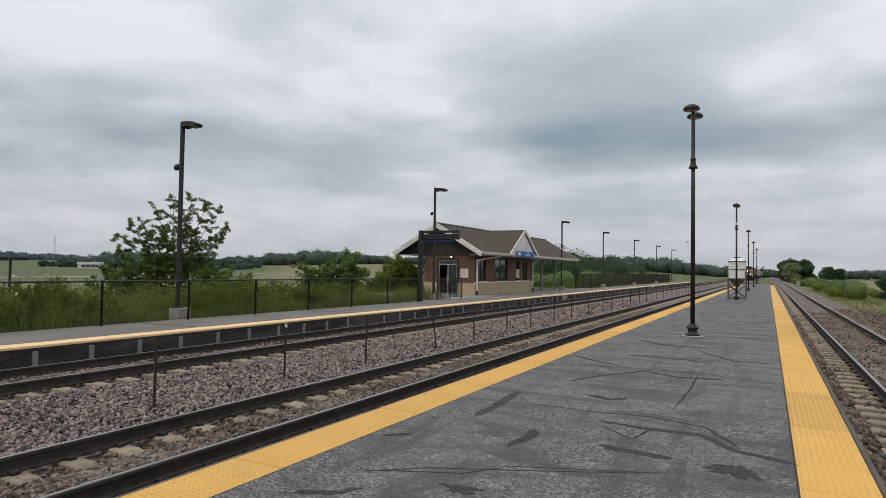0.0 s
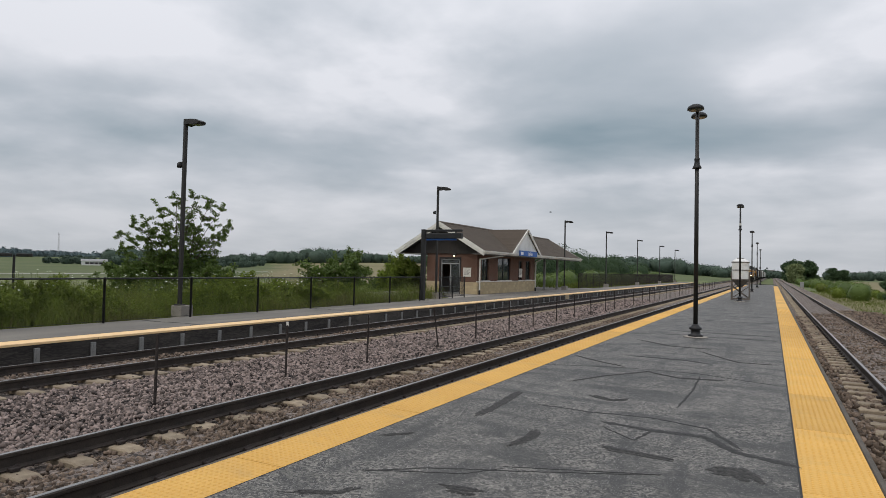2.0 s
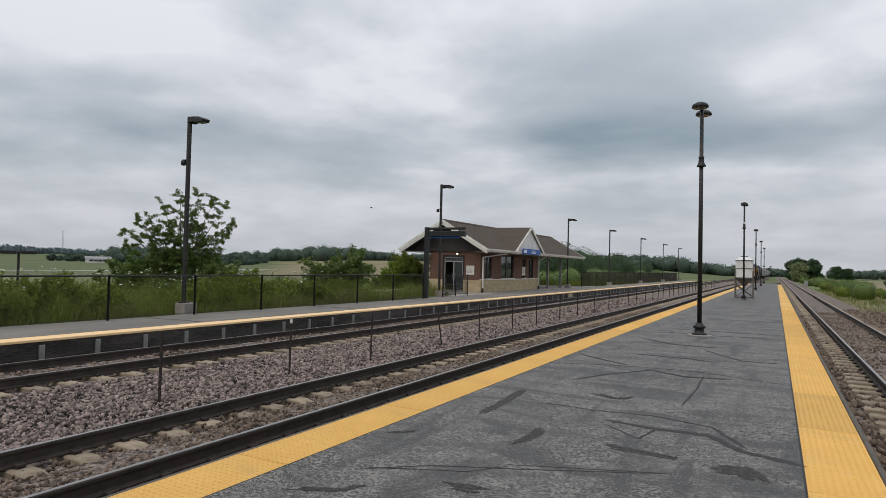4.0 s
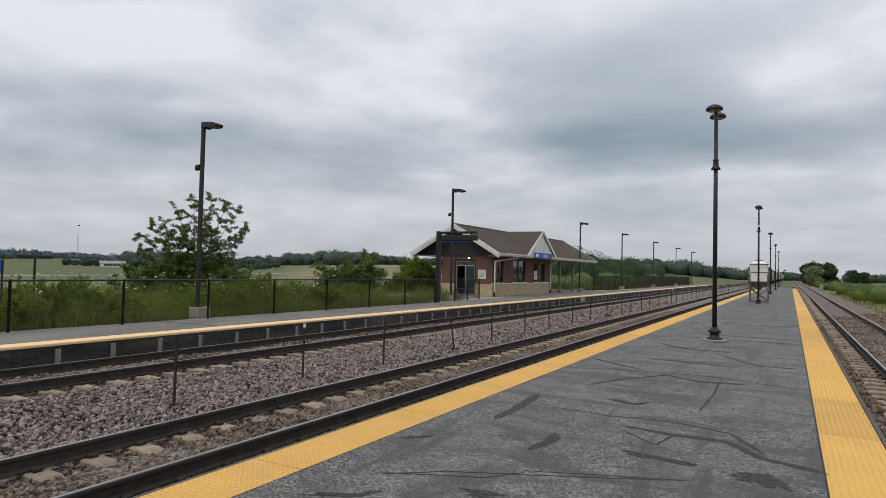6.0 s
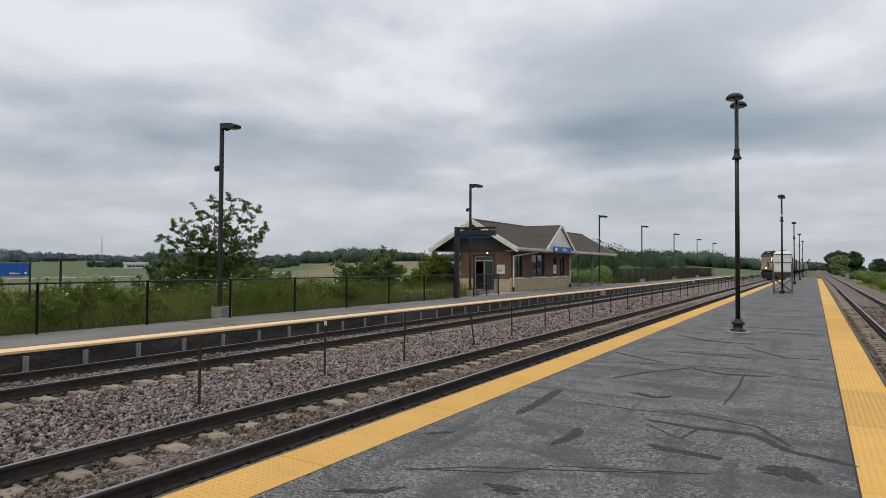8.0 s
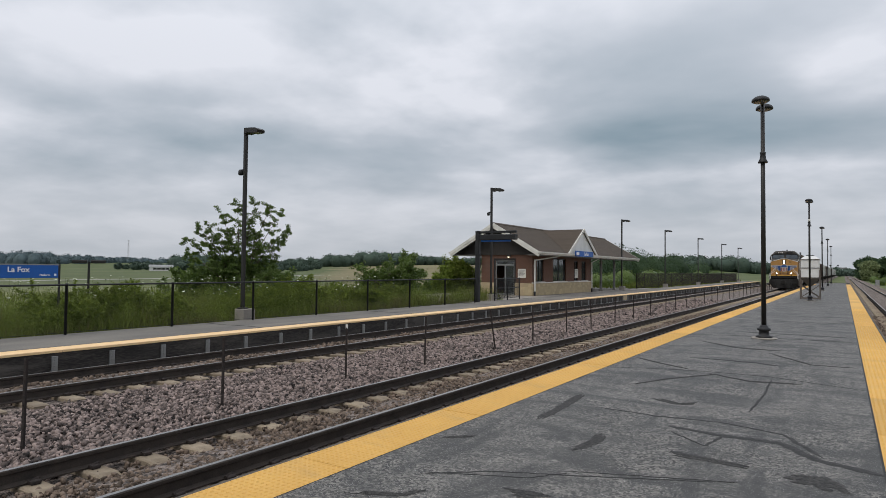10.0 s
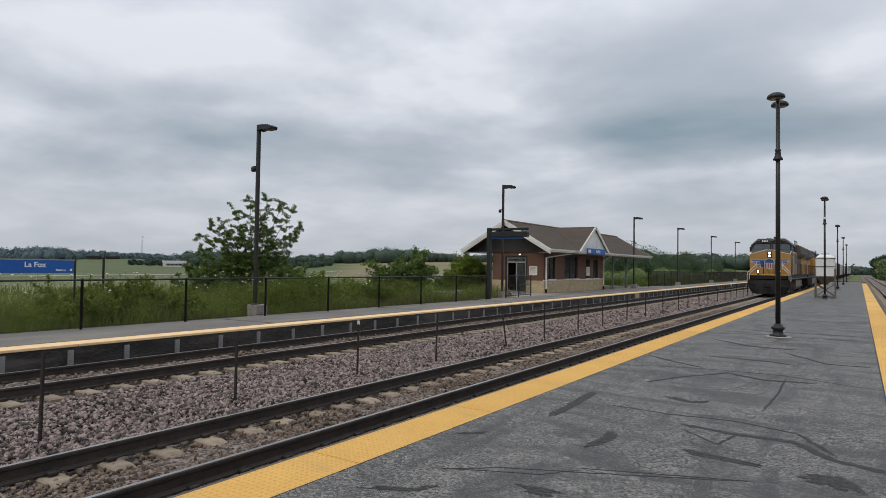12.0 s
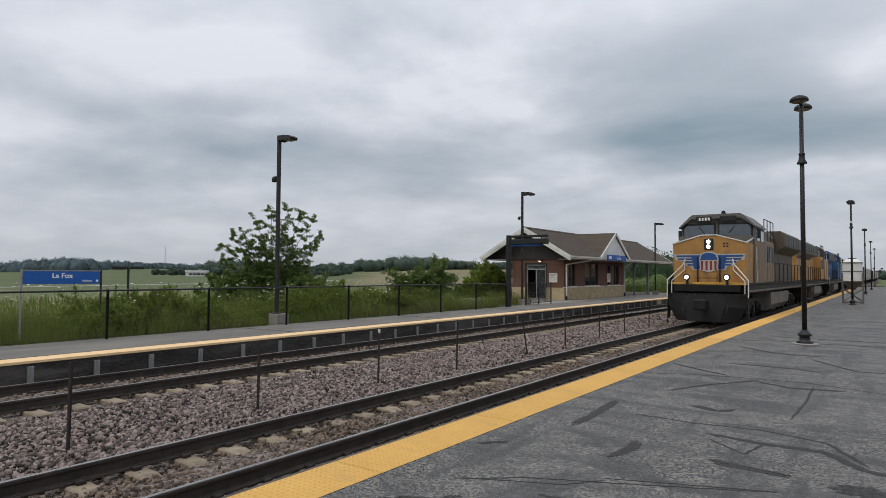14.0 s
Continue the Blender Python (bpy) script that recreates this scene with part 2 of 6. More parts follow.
M_POST = material("grey_painted_post", (0.24, 0.235, 0.22), (0.18, 0.175, 0.165), 0.6, scale=3, fine=40, bump=0.05, stain=0.3)
# the shade under the front gable overhang, put into a dark brown colour
M_GABLE_SHADE = material("painted_gable_shade", (0.04, 0.034, 0.03), (0.026, 0.022, 0.02), 0.8, scale=2, fine=30, bump=0.2, stretch=(6, 1, 1))
M_STRIPE = material("clean_yellow_stripe", (0.62, 0.34, 0.05), (0.5, 0.27, 0.04), 0.5, scale=3, fine=30, bump=0, stain=0.4)
M_SMEAR = material("brushed_sealer", (0.055, 0.051, 0.046), (0.013, 0.0125, 0.0115), 0.75, scale=26, fine=70, bump=0.4, spread=(0.44, 0.6))
M_OLD_RED = material("faded_red_stripe", (0.26, 0.035, 0.025), (0.18, 0.025, 0.02), 0.6, scale=3, fine=30, bump=0, stain=0.3)
M_OLD_WHITE = material("grimy_white_paint", (0.5, 0.48, 0.44), (0.36, 0.34, 0.3), 0.6, scale=3, fine=30, bump=0, stain=0.4, stain_scale=2.5, stain_colour=(0.2, 0.16, 0.12))
M_GRASS = material("tall_weed_leaf", (0.17, 0.21, 0.04), (0.085, 0.11, 0.02), 0.65, scale=0.5, fine=6, bump=0, island=0.5, spread=(0.2, 0.8), spec=0.15, stain=0.65, stain_scale=0.35, stain_colour=(0.15, 0.12, 0.065), thin=0.35)
M_STRAW = material("dry_grass_stem", (0.2, 0.165, 0.08), (0.11, 0.095, 0.04), 0.8, scale=1, fine=8, bump=0, island=0.5, spread=(0.2, 0.8), spec=0.2, thin=0.35)
M_FLOWER = material("white_umbel_blossom", (0.7, 0.72, 0.6), (0.5, 0.55, 0.38), 0.8, scale=3, fine=20, bump=0)
M_LEAF = material("tree_leaf", (0.15, 0.215, 0.045), (0.06, 0.1, 0.02), 0.5, scale=0.7, fine=5, bump=0, island=0.55, spread=(0.15, 0.85), spec=0.4, thin=0.35)
M_LEAF_YOUNG = material("shrub_leaf", (0.22, 0.28, 0.045), (0.10, 0.14, 0.02), 0.6, scale=0.35, fine=3, bump=0, island=0.5, spread=(0.15, 0.85), spec=0.2, stain=0.5, stain_scale=0.3, stain_colour=(0.13, 0.115, 0.05), thin=0.35)
M_LEAF_PALE = material("willow_leaf", (0.24, 0.28, 0.13), (0.13, 0.17, 0.07), 0.6, scale=0.4, fine=4, bump=0, island=0.5, spread=(0.15, 0.85), spec=0.3, thin=0.35)
M_LEAF_FAR = material("far_tree_leaf", (0.085, 0.135, 0.06), (0.036, 0.062, 0.032), 0.7, scale=0.12, fine=1.5, bump=0, island=0.45, spread=(0.15, 0.85), spec=0.2, thin=0.35)
# the haze of distance is mixed into the next two leaf colours
M_LEAF_HAZY = material("hazed_wood_leaf", (0.085, 0.118, 0.088), (0.05, 0.073, 0.058), 0.8, scale=0.05, fine=0.8, bump=0, island=0.3, spread=(0.15, 0.85), spec=0.1)
M_LEAF_HILL_HAZED = material("hazed_hill_leaf", (0.115, 0.155, 0.165), (0.095, 0.13, 0.138), 0.8, scale=0.03, fine=0.5, bump=0, island=0.3, spread=(0.15, 0.85), spec=0.1)
M_BARK = material("grey_brown_bark", (0.12, 0.095, 0.07), (0.05, 0.04, 0.03), 0.9, scale=6, fine=40, bump=0.6, stretch=(1, 1, 0.2))
M_MEADOW = material("meadow", (0.12, 0.15, 0.045), (0.06, 0.09, 0.026), 0.9, scale=0.05, fine=0.8, bump=0.6, depth=0.2, spread=(0.35, 0.65), stain=0.5, stain_scale=0.012, stain_colour=(0.23, 0.2, 0.1))
M_FIELD = material("ripening_field", (0.20, 0.168, 0.085), (0.145, 0.128, 0.06), 0.95, scale=0.03, fine=0.6, bump=0.4, depth=0.2, stain=0.4, stain_scale=0.01, stain_colour=(0.16, 0.18, 0.07))
M_CROP = material("green_crop", (0.09, 0.112, 0.034), (0.055, 0.076, 0.022), 0.95, scale=0.03, fine=0.6, bump=0.4, depth=0.2, stain=0.3, stain_scale=0.014, stain_colour=(0.15, 0.145, 0.07))
M_ROAD = material("road_gravel", (0.42, 0.41, 0.38), (0.3, 0.29, 0.27), 0.95, scale=0.4, fine=6)
M_WHITE = material("white_painted_panel", (0.74, 0.74, 0.72), (0.62, 0.62, 0.6), 0.5, scale=1.2, fine=30, bump=0.05, stain=0.25, stain_scale=1.4, stain_colour=(0.4, 0.37, 0.32))
M_TRIM = material("off_white_fascia_paint", (0.74, 0.72, 0.66), (0.62, 0.6, 0.55), 0.6, scale=2, fine=40, bump=0.1, stain=0.2)
M_SHINGLE = material("brown_roof_shingle", (0.09, 0.069, 0.051), (0.062, 0.047, 0.035), 0.9, scale=3, fine=40, bump=0.5, island=0.35, spread=(0.2, 0.8))
M_STONE = material("buff_split_block", (0.42, 0.34, 0.215), (0.33, 0.26, 0.16), 0.9, scale=5, fine=40, bump=0.6, island=0.5, spread=(0.15, 0.85))
M_SOFFIT = material("grey_soffit", (0.2, 0.19, 0.175), (0.15, 0.145, 0.135), 0.8, scale=2, fine=20)
M_FRAME = material("dark_window_frame", (0.035, 0.03, 0.028), (0.022, 0.02, 0.02), 0.45, 0.3, scale=5, fine=60, bump=0.05)
M_ROOM = material("plain_interior_wall", (0.11, 0.095, 0.075), (0.085, 0.072, 0.058), 0.9, scale=1, fine=20)
M_PAPER = material("notice_paper", (0.66, 0.64, 0.58), (0.58, 0.56, 0.5), 0.7, scale=4, fine=30, bump=0)
M_SIGN_BLUE = material("blue_sign_enamel", (0.012, 0.11, 0.42), (0.010, 0.09, 0.36), 0.45, scale=1, fine=20, bump=0)
M_SIGN_WHITE = material("white_sign_lettering", (0.8, 0.8, 0.8), (0.75, 0.75, 0.75), 0.5, bump=0)
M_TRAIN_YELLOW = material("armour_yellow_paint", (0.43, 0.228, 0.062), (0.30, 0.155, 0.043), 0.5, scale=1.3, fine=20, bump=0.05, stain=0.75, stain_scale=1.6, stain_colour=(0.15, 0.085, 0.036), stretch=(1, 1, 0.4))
M_TRAIN_GREY = material("harbour_mist_grey_paint", (0.15, 0.145, 0.138), (0.085, 0.083, 0.078), 0.55, scale=1.0, fine=20, bump=0.05, stain=0.6, stain_scale=1.0, stain_colour=(0.05, 0.044, 0.038), stretch=(1, 1, 0.4))
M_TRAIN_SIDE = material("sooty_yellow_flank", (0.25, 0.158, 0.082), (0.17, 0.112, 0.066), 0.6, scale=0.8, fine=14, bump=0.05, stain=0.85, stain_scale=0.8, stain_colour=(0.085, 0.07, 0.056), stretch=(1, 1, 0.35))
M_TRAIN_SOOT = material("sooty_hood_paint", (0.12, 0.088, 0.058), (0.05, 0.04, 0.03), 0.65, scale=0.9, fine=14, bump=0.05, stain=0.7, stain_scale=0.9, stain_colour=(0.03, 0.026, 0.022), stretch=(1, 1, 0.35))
M_TRAIN_BLUE = material("faded_blue_paint", (0.03, 0.10, 0.23), (0.02, 0.065, 0.16), 0.5, scale=1, fine=20, bump=0.05, stain=0.4, stretch=(1, 1, 0.4))
M_UNDER = material("greasy_running_gear", (0.014, 0.0125, 0.011), (0.006, 0.0055, 0.005), 0.75, 0.2, scale=4, fine=30, bump=0.4, stain=0.35, stain_colour=(0.045, 0.037, 0.03))
M_TANK = material("dusty_fuel_tank", (0.19, 0.175, 0.155), (0.11, 0.10, 0.09), 0.7, 0.1, scale=2, fine=30, bump=0.2, stain=0.6)
M_STAND = material("weathered_steel_stand", (0.17, 0.145, 0.125), (0.10, 0.085, 0.072), 0.8, 0.1, scale=4, fine=40, bump=0.2)
M_RED = material("red_trim_paint", (0.45, 0.03, 0.02), (0.35, 0.02, 0.015), 0.5, bump=0)
M_HANDRAIL = material("white_safety_paint", (0.7, 0.69, 0.64), (0.55, 0.53, 0.48), 0.5, bump=0)
M_CAR = material("covered_hopper_grey", (0.6, 0.6, 0.57), (0.45, 0.45, 0.43), 0.6, scale=0.8, fine=14, bump=0.05, stain=0.5, stretch=(1, 1, 0.3))
M_CAR_DARK = material("boxcar_brown", (0.10, 0.06, 0.045), (0.06, 0.04, 0.032), 0.7, scale=0.8, fine=14, bump=0.05, stain=0.5, stretch=(1, 1, 0.3))
M_LAMP = glow("headlight_beam", (1.0, 0.86, 0.66), 14.0)
M_LAMP_DOOR = glow("soffit_lamp_glow", (1.0, 0.86, 0.6), 2.0)
M_LENS = material("lamp_lens", (0.13, 0.12, 0.09), (0.08, 0.075, 0.055), 0.25, bump=0)


def glass(name, tint, rough=0.03):
    m = bpy.data.materials.new(name)
    m.use_nodes = True
    b = m.node_tree.nodes["Principled BSDF"]
    b.inputs["Base Color"].default_value = (*tint, 1)
    b.inputs["Roughness"].default_value = rough
    b.inputs["Transmission Weight"].default_value = 0.9
    b.inputs["IOR"].default_value = 1.45
    return m


M_GLASS = glass("window_glass", (0.3, 0.33, 0.33))


# ---- mesh helpers ----
def box(bm, x0, x1, y0, y1, z0, z1, bevel=0.0):
    vs = [bm.verts.new(p) for p in ((x0, y0, z0), (x1, y0, z0), (x1, y1, z0), (x0, y1, z0), (x0, y0, z1), (x1, y0, z1), (x1, y1, z1), (x0, y1, z1))]
    fs = [bm.faces.new([vs[i] for i in q]) for q in ((3, 2, 1, 0), (4, 5, 6, 7), (0, 1, 5, 4), (1, 2, 6, 5), (2, 3, 7, 6), (3, 0, 4, 7))]
    if bevel:
        es = list({e for f in fs for e in f.edges})
        bmesh.ops.bevel(bm, geom=es, offset=bevel, segments=1, affect="EDGES")
    return bm


def rod(bm, p, q, r, r2=None, seg=8, caps=True):
    p, q = Vector(p), Vector(q)
    r2 = r if r2 is None else r2
    d = (q - p).normalized()
    u = d.cross(Vector((0, 0, 1)) if abs(d.z) < 0.9 else Vector((1, 0, 0))).normalized()
    v = d.cross(u)
    a = [bm.verts.new(p + (u * math.cos(2 * math.pi * i / seg) + v * math.sin(2 * math.pi * i / seg)) * r) for i in range(seg)]
    b = [bm.verts.new(q + (u * math.cos(2 * math.pi * i / seg) + v * math.sin(2 * math.pi * i / seg)) * r2) for i in range(seg)]
    for i in range(seg):
        j = (i + 1) % seg
        f = bm.faces.new((a[i], a[j], b[j], b[i]))
        f.smooth = seg > 6
    if caps:
        bm.faces.new(a[::-1])
        bm.faces.new(b)
    return bm


def lathe(bm, profile, at=(0, 0, 0), seg=16):
    """profile: (radius, height) from bottom to top."""
    rings = [[bm.verts.new((at[0] + r * math.cos(2 * math.pi * i / seg), at[1] + r * math.sin(2 * math.pi * i / seg), at[2] + z)) for i in range(seg)] for r, z in profile]
    for a, b in zip(rings, rings[1:]):
        for i in range(seg):
            j = (i + 1) % seg
            bm.faces.new((a[i], a[j], b[j], b[i])).smooth = True
    bm.faces.new(rings[0][::-1])
    bm.faces.new(rings[-1])
    return bm


def prism(bm, outline, axis, a, b):
    """Extrudes an outline of 2D points along axis 'x', 'y' or 'z' from a to b."""
    put = {"x": lambda p, s: (s, p[0], p[1]), "y": lambda p, s: (p[0], s, p[1]), "z": lambda p, s: (p[0], p[1], s)}[axis]
    va, vb = [bm.verts.new(put(p, a)) for p in outline], [bm.verts.new(put(p, b)) for p in outline]
    n = len(outline)
    fs = [bm.faces.new(va[::-1]), bm.faces.new(vb)]
    for i in range(n):
        fs.append(bm.faces.new((va[i], va[(i + 1) % n], vb[(i + 1) % n], vb[i])))
    bmesh.ops.recalc_face_normals(bm, faces=fs)
    return bm


def part(name, bm, mat, parent=None, label="", kind=""):
    me = bpy.data.meshes.new(name)
    bm.to_mesh(me)
    bm.free()
    me.materials.append(mat)
    ob = new(name, me)
    if parent:
        ob.parent = parent
    return tagged(ob, label, kind=kind)


def piece(name, me, parent, at=(0, 0, 0), rz=0.0):
    """One more object on a shared mesh."""
    ob = new(name, me)
    ob.parent = parent
    ob.location, ob.rotation_euler = at, (0, 0, rz)
    return ob


def mesh_of(name, bm, mat):
    me = bpy.data.meshes.new(name)
    bm.to_mesh(me)
    bm.free()
    me.materials.append(mat)
    return me


def soup(name, verts, faces, mat, parent=None, label="", category="", kind="stuff"):
    me = bpy.data.meshes.new(name)
    verts, faces = np.asarray(verts, dtype=np.float32), np.asarray(faces, dtype=np.int32)
    nv, nf, k = len(verts), len(faces), faces.shape[1]
    me.vertices.add(nv)
    me.vertices.foreach_set("co", verts.ravel())
    me.loops.add(nf * k)
    me.loops.foreach_set("vertex_index", faces.ravel())
    me.polygons.add(nf)
    me.polygons.foreach_set("loop_start", np.arange(0, nf * k, k, dtype=np.int32))
    me.update(calc_edges=True)
    me.validate()
    me.materials.append(mat)
    ob = new(name, me)
    if parent:
        ob.parent = parent
    return tagged(ob, label, category, kind=kind)


def thing(name, at, label, category, group="", rz=0.0):
    ob = new(name)
    ob.empty_display_size = 0.2
    ob.location, ob.rotation_euler = at, (0, 0, rz)
    return tagged(ob, label, category, group)


B = bmesh.new
rng = np.random.default_rng(7)


def beam(bm, p, q, w, h):
    """A straight bar of width w and height h between two points."""
    p, q = Vector(p), Vector(q)
    d = (q - p).normalized()
    u = d.cross(Vector((0, 0, 1))).normalized() if abs(d.z) < 0.99 else Vector((1, 0, 0))
    v = u.cross(d)
    c = [(-w / 2, -h / 2), (w / 2, -h / 2), (w / 2, h / 2), (-w / 2, h / 2)]
    a, b = [bm.verts.new(p + u * s + v * t) for s, t in c], [bm.verts.new(q + u * s + v * t) for s, t in c]
    fs = [bm.faces.new(a[::-1]), bm.faces.new(b)] + [bm.faces.new((a[i], a[(i + 1) % 4], b[(i + 1) % 4], b[i])) for i in range(4)]
    bmesh.ops.recalc_face_normals(bm, faces=fs)
    return bm


# ---- ground, fields, distance ----
def ground_height(x, y):
    left, right = np.clip(-x - 45, 0, 520), np.clip(x - 25, 0, 600)
    z = -0.95 + 0.0045 * right
    z = z + 7.0 * np.clip((y - 320) / 190, 0, 1) ** 1.3 * np.clip(left / 100, 0, 1)
    z = z + np.where(x < -16.5, 0.65 * np.clip((30 + x) / 10, 0, 1), 0.0)
    return z + 0.25 * np.sin(x * 0.021 + 1.3) * np.sin(y * 0.017) * np.clip(np.abs(x) / 120, 0, 1)


def graded(limit, first, grow):
    out, step, v = [0.0], first, 0.0
    while v < limit:
        v += step
        step *= grow
        out.append(v)
    return out


def build_ground():
    side = graded(4200, 4.0, 1.09)
    xs = np.array(sorted([-v - 17 for v in side[1:]] + [-17.0, -16.6, -15, -10, -5, 0, 4, 8] + [v + 8 for v in side[1:]]))
    ys = np.array(sorted([-v for v in side[1:]] + side))
    gx, gy = np.meshgrid(xs, ys)
    verts = np.stack([gx, gy, ground_height(gx, gy)], -1).reshape(-1, 3)
    n = len(xs)
    i, j = np.meshgrid(np.arange(n - 1), np.arange(len(ys) - 1))
    a = (j * n + i).ravel()
    faces = np.stack([a, a + 1, a + n + 1, a + n], -1)
    ob = soup("ground", verts, faces, M_MEADOW, kind="structure", label="grassy lineside ground rising gently into farm fields")
    ob.data.materials.append(M_FIELD)
    ob.data.materials.append(M_CROP)
    mid = verts[faces].mean(1)
    az = np.degrees(np.arctan2(-mid[:, 0], mid[:, 1]))
    dist = np.hypot(mid[:, 0], mid[:, 1])
    idx = np.zeros(len(faces), dtype=np.int32)
    idx[(az > 22) & (az < 43) & (dist > 95)] = 1
    idx[(az >= 43) & (az < 120) & (dist > 110)] = 2
    idx[(az > 3) & (az <= 22) & (dist > 230)] = 2
    idx[(az < -3) & (dist > 60) & (dist <= 400)] = 1
    idx[(az < -2) & (dist > 400)] = 2
    ob.data.polygons.foreach_set("material_index", idx)


build_ground()


def leaves(centres, radii, count, size, squash=1.0, shell=0.55):
    """count leaf quads in each of the ellipsoids; returns verts and faces."""
    c, r = np.repeat(np.asarray(centres), count, 0), np.repeat(np.asarray(radii), count, 0)
    n = len(c)
    d = rng.normal(size=(n, 3))
    d /= np.linalg.norm(d, axis=1)[:, None]
    p = c + d * r * (shell + (1 - shell) * rng.random((n, 1)) ** 0.6)
    a = rng.normal(size=(n, 3))
    a /= np.linalg.norm(a, axis=1)[:, None]
    b = np.cross(a, rng.normal(size=(n, 3)))
    b /= np.linalg.norm(b, axis=1)[:, None] + 1e-9
    s = size * rng.uniform(0.55, 1.3, (n, 1))
    a, b = a * s, b * s * 0.55
    v = np.stack([p - a, p - b * 0.9, p + a, p + b * 0.9], 1).reshape(-1, 3)
    return v, np.arange(4 * n).reshape(-1, 4)


def limbs(bm, base, tips, r, lean=0.4):
    for tip in tips:
        base_v, tip_v = Vector(base), Vector(tip)
        mid = base_v.lerp(tip_v, 0.5) + Vector((0, 0, lean * 0.3 * (tip_v - base_v).length))
        rod(bm, base, mid, r, r * 0.62, 6, False)
        rod(bm, mid, tip, r * 0.62, r * 0.15, 5, False)


def tree(name, at, height, spread, label, mat=None, blobs=26, per=150, leaf=0.11, seed=1, trunk=0.11, low=0.15, flat=0.75, category="tree", tuft=0.16):
    """A tapered trunk with limbs that reach into tufts of leaves."""
    r = np.random.default_rng(seed)
    t = thing(name, at, label, category)
    ang, rad = r.uniform(0, 2 * math.pi, blobs), np.sqrt(r.uniform(0.02, 1, blobs))
    hz = low + (1 - low) * r.random(blobs)
    shape = np.sqrt(np.clip(1 - ((hz - 0.42) / 0.62) ** 2, 0.08, 1))
    tips = np.stack([np.cos(ang) * rad * shape * spread, np.sin(ang) * rad * shape * spread, hz * height * 0.95], -1)
    bm = rod(B(), (0, 0, -0.3), (0.05 * spread, 0, height * 0.45), trunk, trunk * 0.55, 8, False)
    rod(bm, (0.05 * spread, 0, height * 0.45), (0.0, 0.05 * spread, height * 0.93), trunk * 0.55, trunk * 0.1, 6, False)
    for tip in tips:
        h = min(height * 0.6, max(0.15, tip[2] * 0.55))
        limbs(bm, (0.03 * spread, 0, h), [tuple(tip)], trunk * 0.4)
    part("trunk", bm, M_BARK, t)
    size = height * tuft * r.uniform(0.6, 1.35, (blobs, 1))
    radii = np.concatenate([size * r.uniform(0.9, 1.5, (blobs, 1)), size * r.uniform(0.9, 1.5, (blobs, 1)), size * flat], 1)
    v, f = leaves(tips, radii, per, leaf, shell=0.25)
    soup("crown", v, f, mat or M_LEAF, t, kind="stuff")
    return t


def grown(name, at, height, lean, label, mat, stems=5, seed=1, leaf=0.1, per=16, depth=3, first=0.45, category="tree", thick=0.05, gap=0.0):
    """Several stems that fork again and again; leaves sit along the last twigs."""
    r = np.random.default_rng(seed)
    t = thing(name, at, label, category)
    bm, twig = B(), []

    def fork(p, d, length, rad, level):
        segs = 3
        for k in range(segs):
            d = (d + Vector(r.normal(0, 0.16, 3)) + Vector((0, 0, 0.10 if level > 0 else 0.05))).normalized()
            q = p + d * (length / segs)
            rod(bm, p, q, rad * (1 - 0.25 * k / segs), rad * (1 - 0.25 * (k + 1) / segs), 5 if level < 2 else 3, False)
            if level < depth:
                for _ in range(2 if level < 2 else 1):
                    side = Vector(r.normal(0, 1, 3)).cross(d).normalized()
                    nd = (d * r.uniform(0.35, 0.9) + side * r.uniform(0.6, 1.1)).normalized()
                    if r.random() >= gap:
                        fork(q, nd, length * r.uniform(0.45, 0.68), rad * 0.55, level + 1)
            if level >= depth - 1:
                twig.append((p, q))
            p = q

    for k in range(stems):
        a = 2 * math.pi * (k + r.uniform(-0.3, 0.3)) / stems
        tilt = lean * (r.uniform(0.35, 1.0) if k else 0.12)
        fork(Vector((0.1 * math.cos(a), 0.1 * math.sin(a), -0.2)), Vector((math.cos(a) * tilt, math.sin(a) * tilt, 1)).normalized(), height * first * r.uniform(0.75, 1.1), thick * r.uniform(0.8, 1.2), 0)
    part("trunk", bm, M_BARK, t)
    ends = np.array([[*a, *b] for a, b in twig])
    n = len(ends) * per
    k = np.repeat(np.arange(len(ends)), per)
    s = r.random((n, 1))
    c = ends[k, :3] * (1 - s) + ends[k, 3:] * s + r.normal(0, leaf * 0.9, (n, 3)) - np.array([0, 0, leaf * 0.4])
    top = np.percentile(c[:, 2], 99.7)
    global rng
    keep, rng = rng, r
    v, f = leaves(c, np.full((n, 3), leaf * 0.2), 1, leaf, shell=0.2)
    rng = keep
    soup("crown", v, f, mat, t, kind="stuff")
    t.scale = [height / (top + 0.2)] * 3
    return t


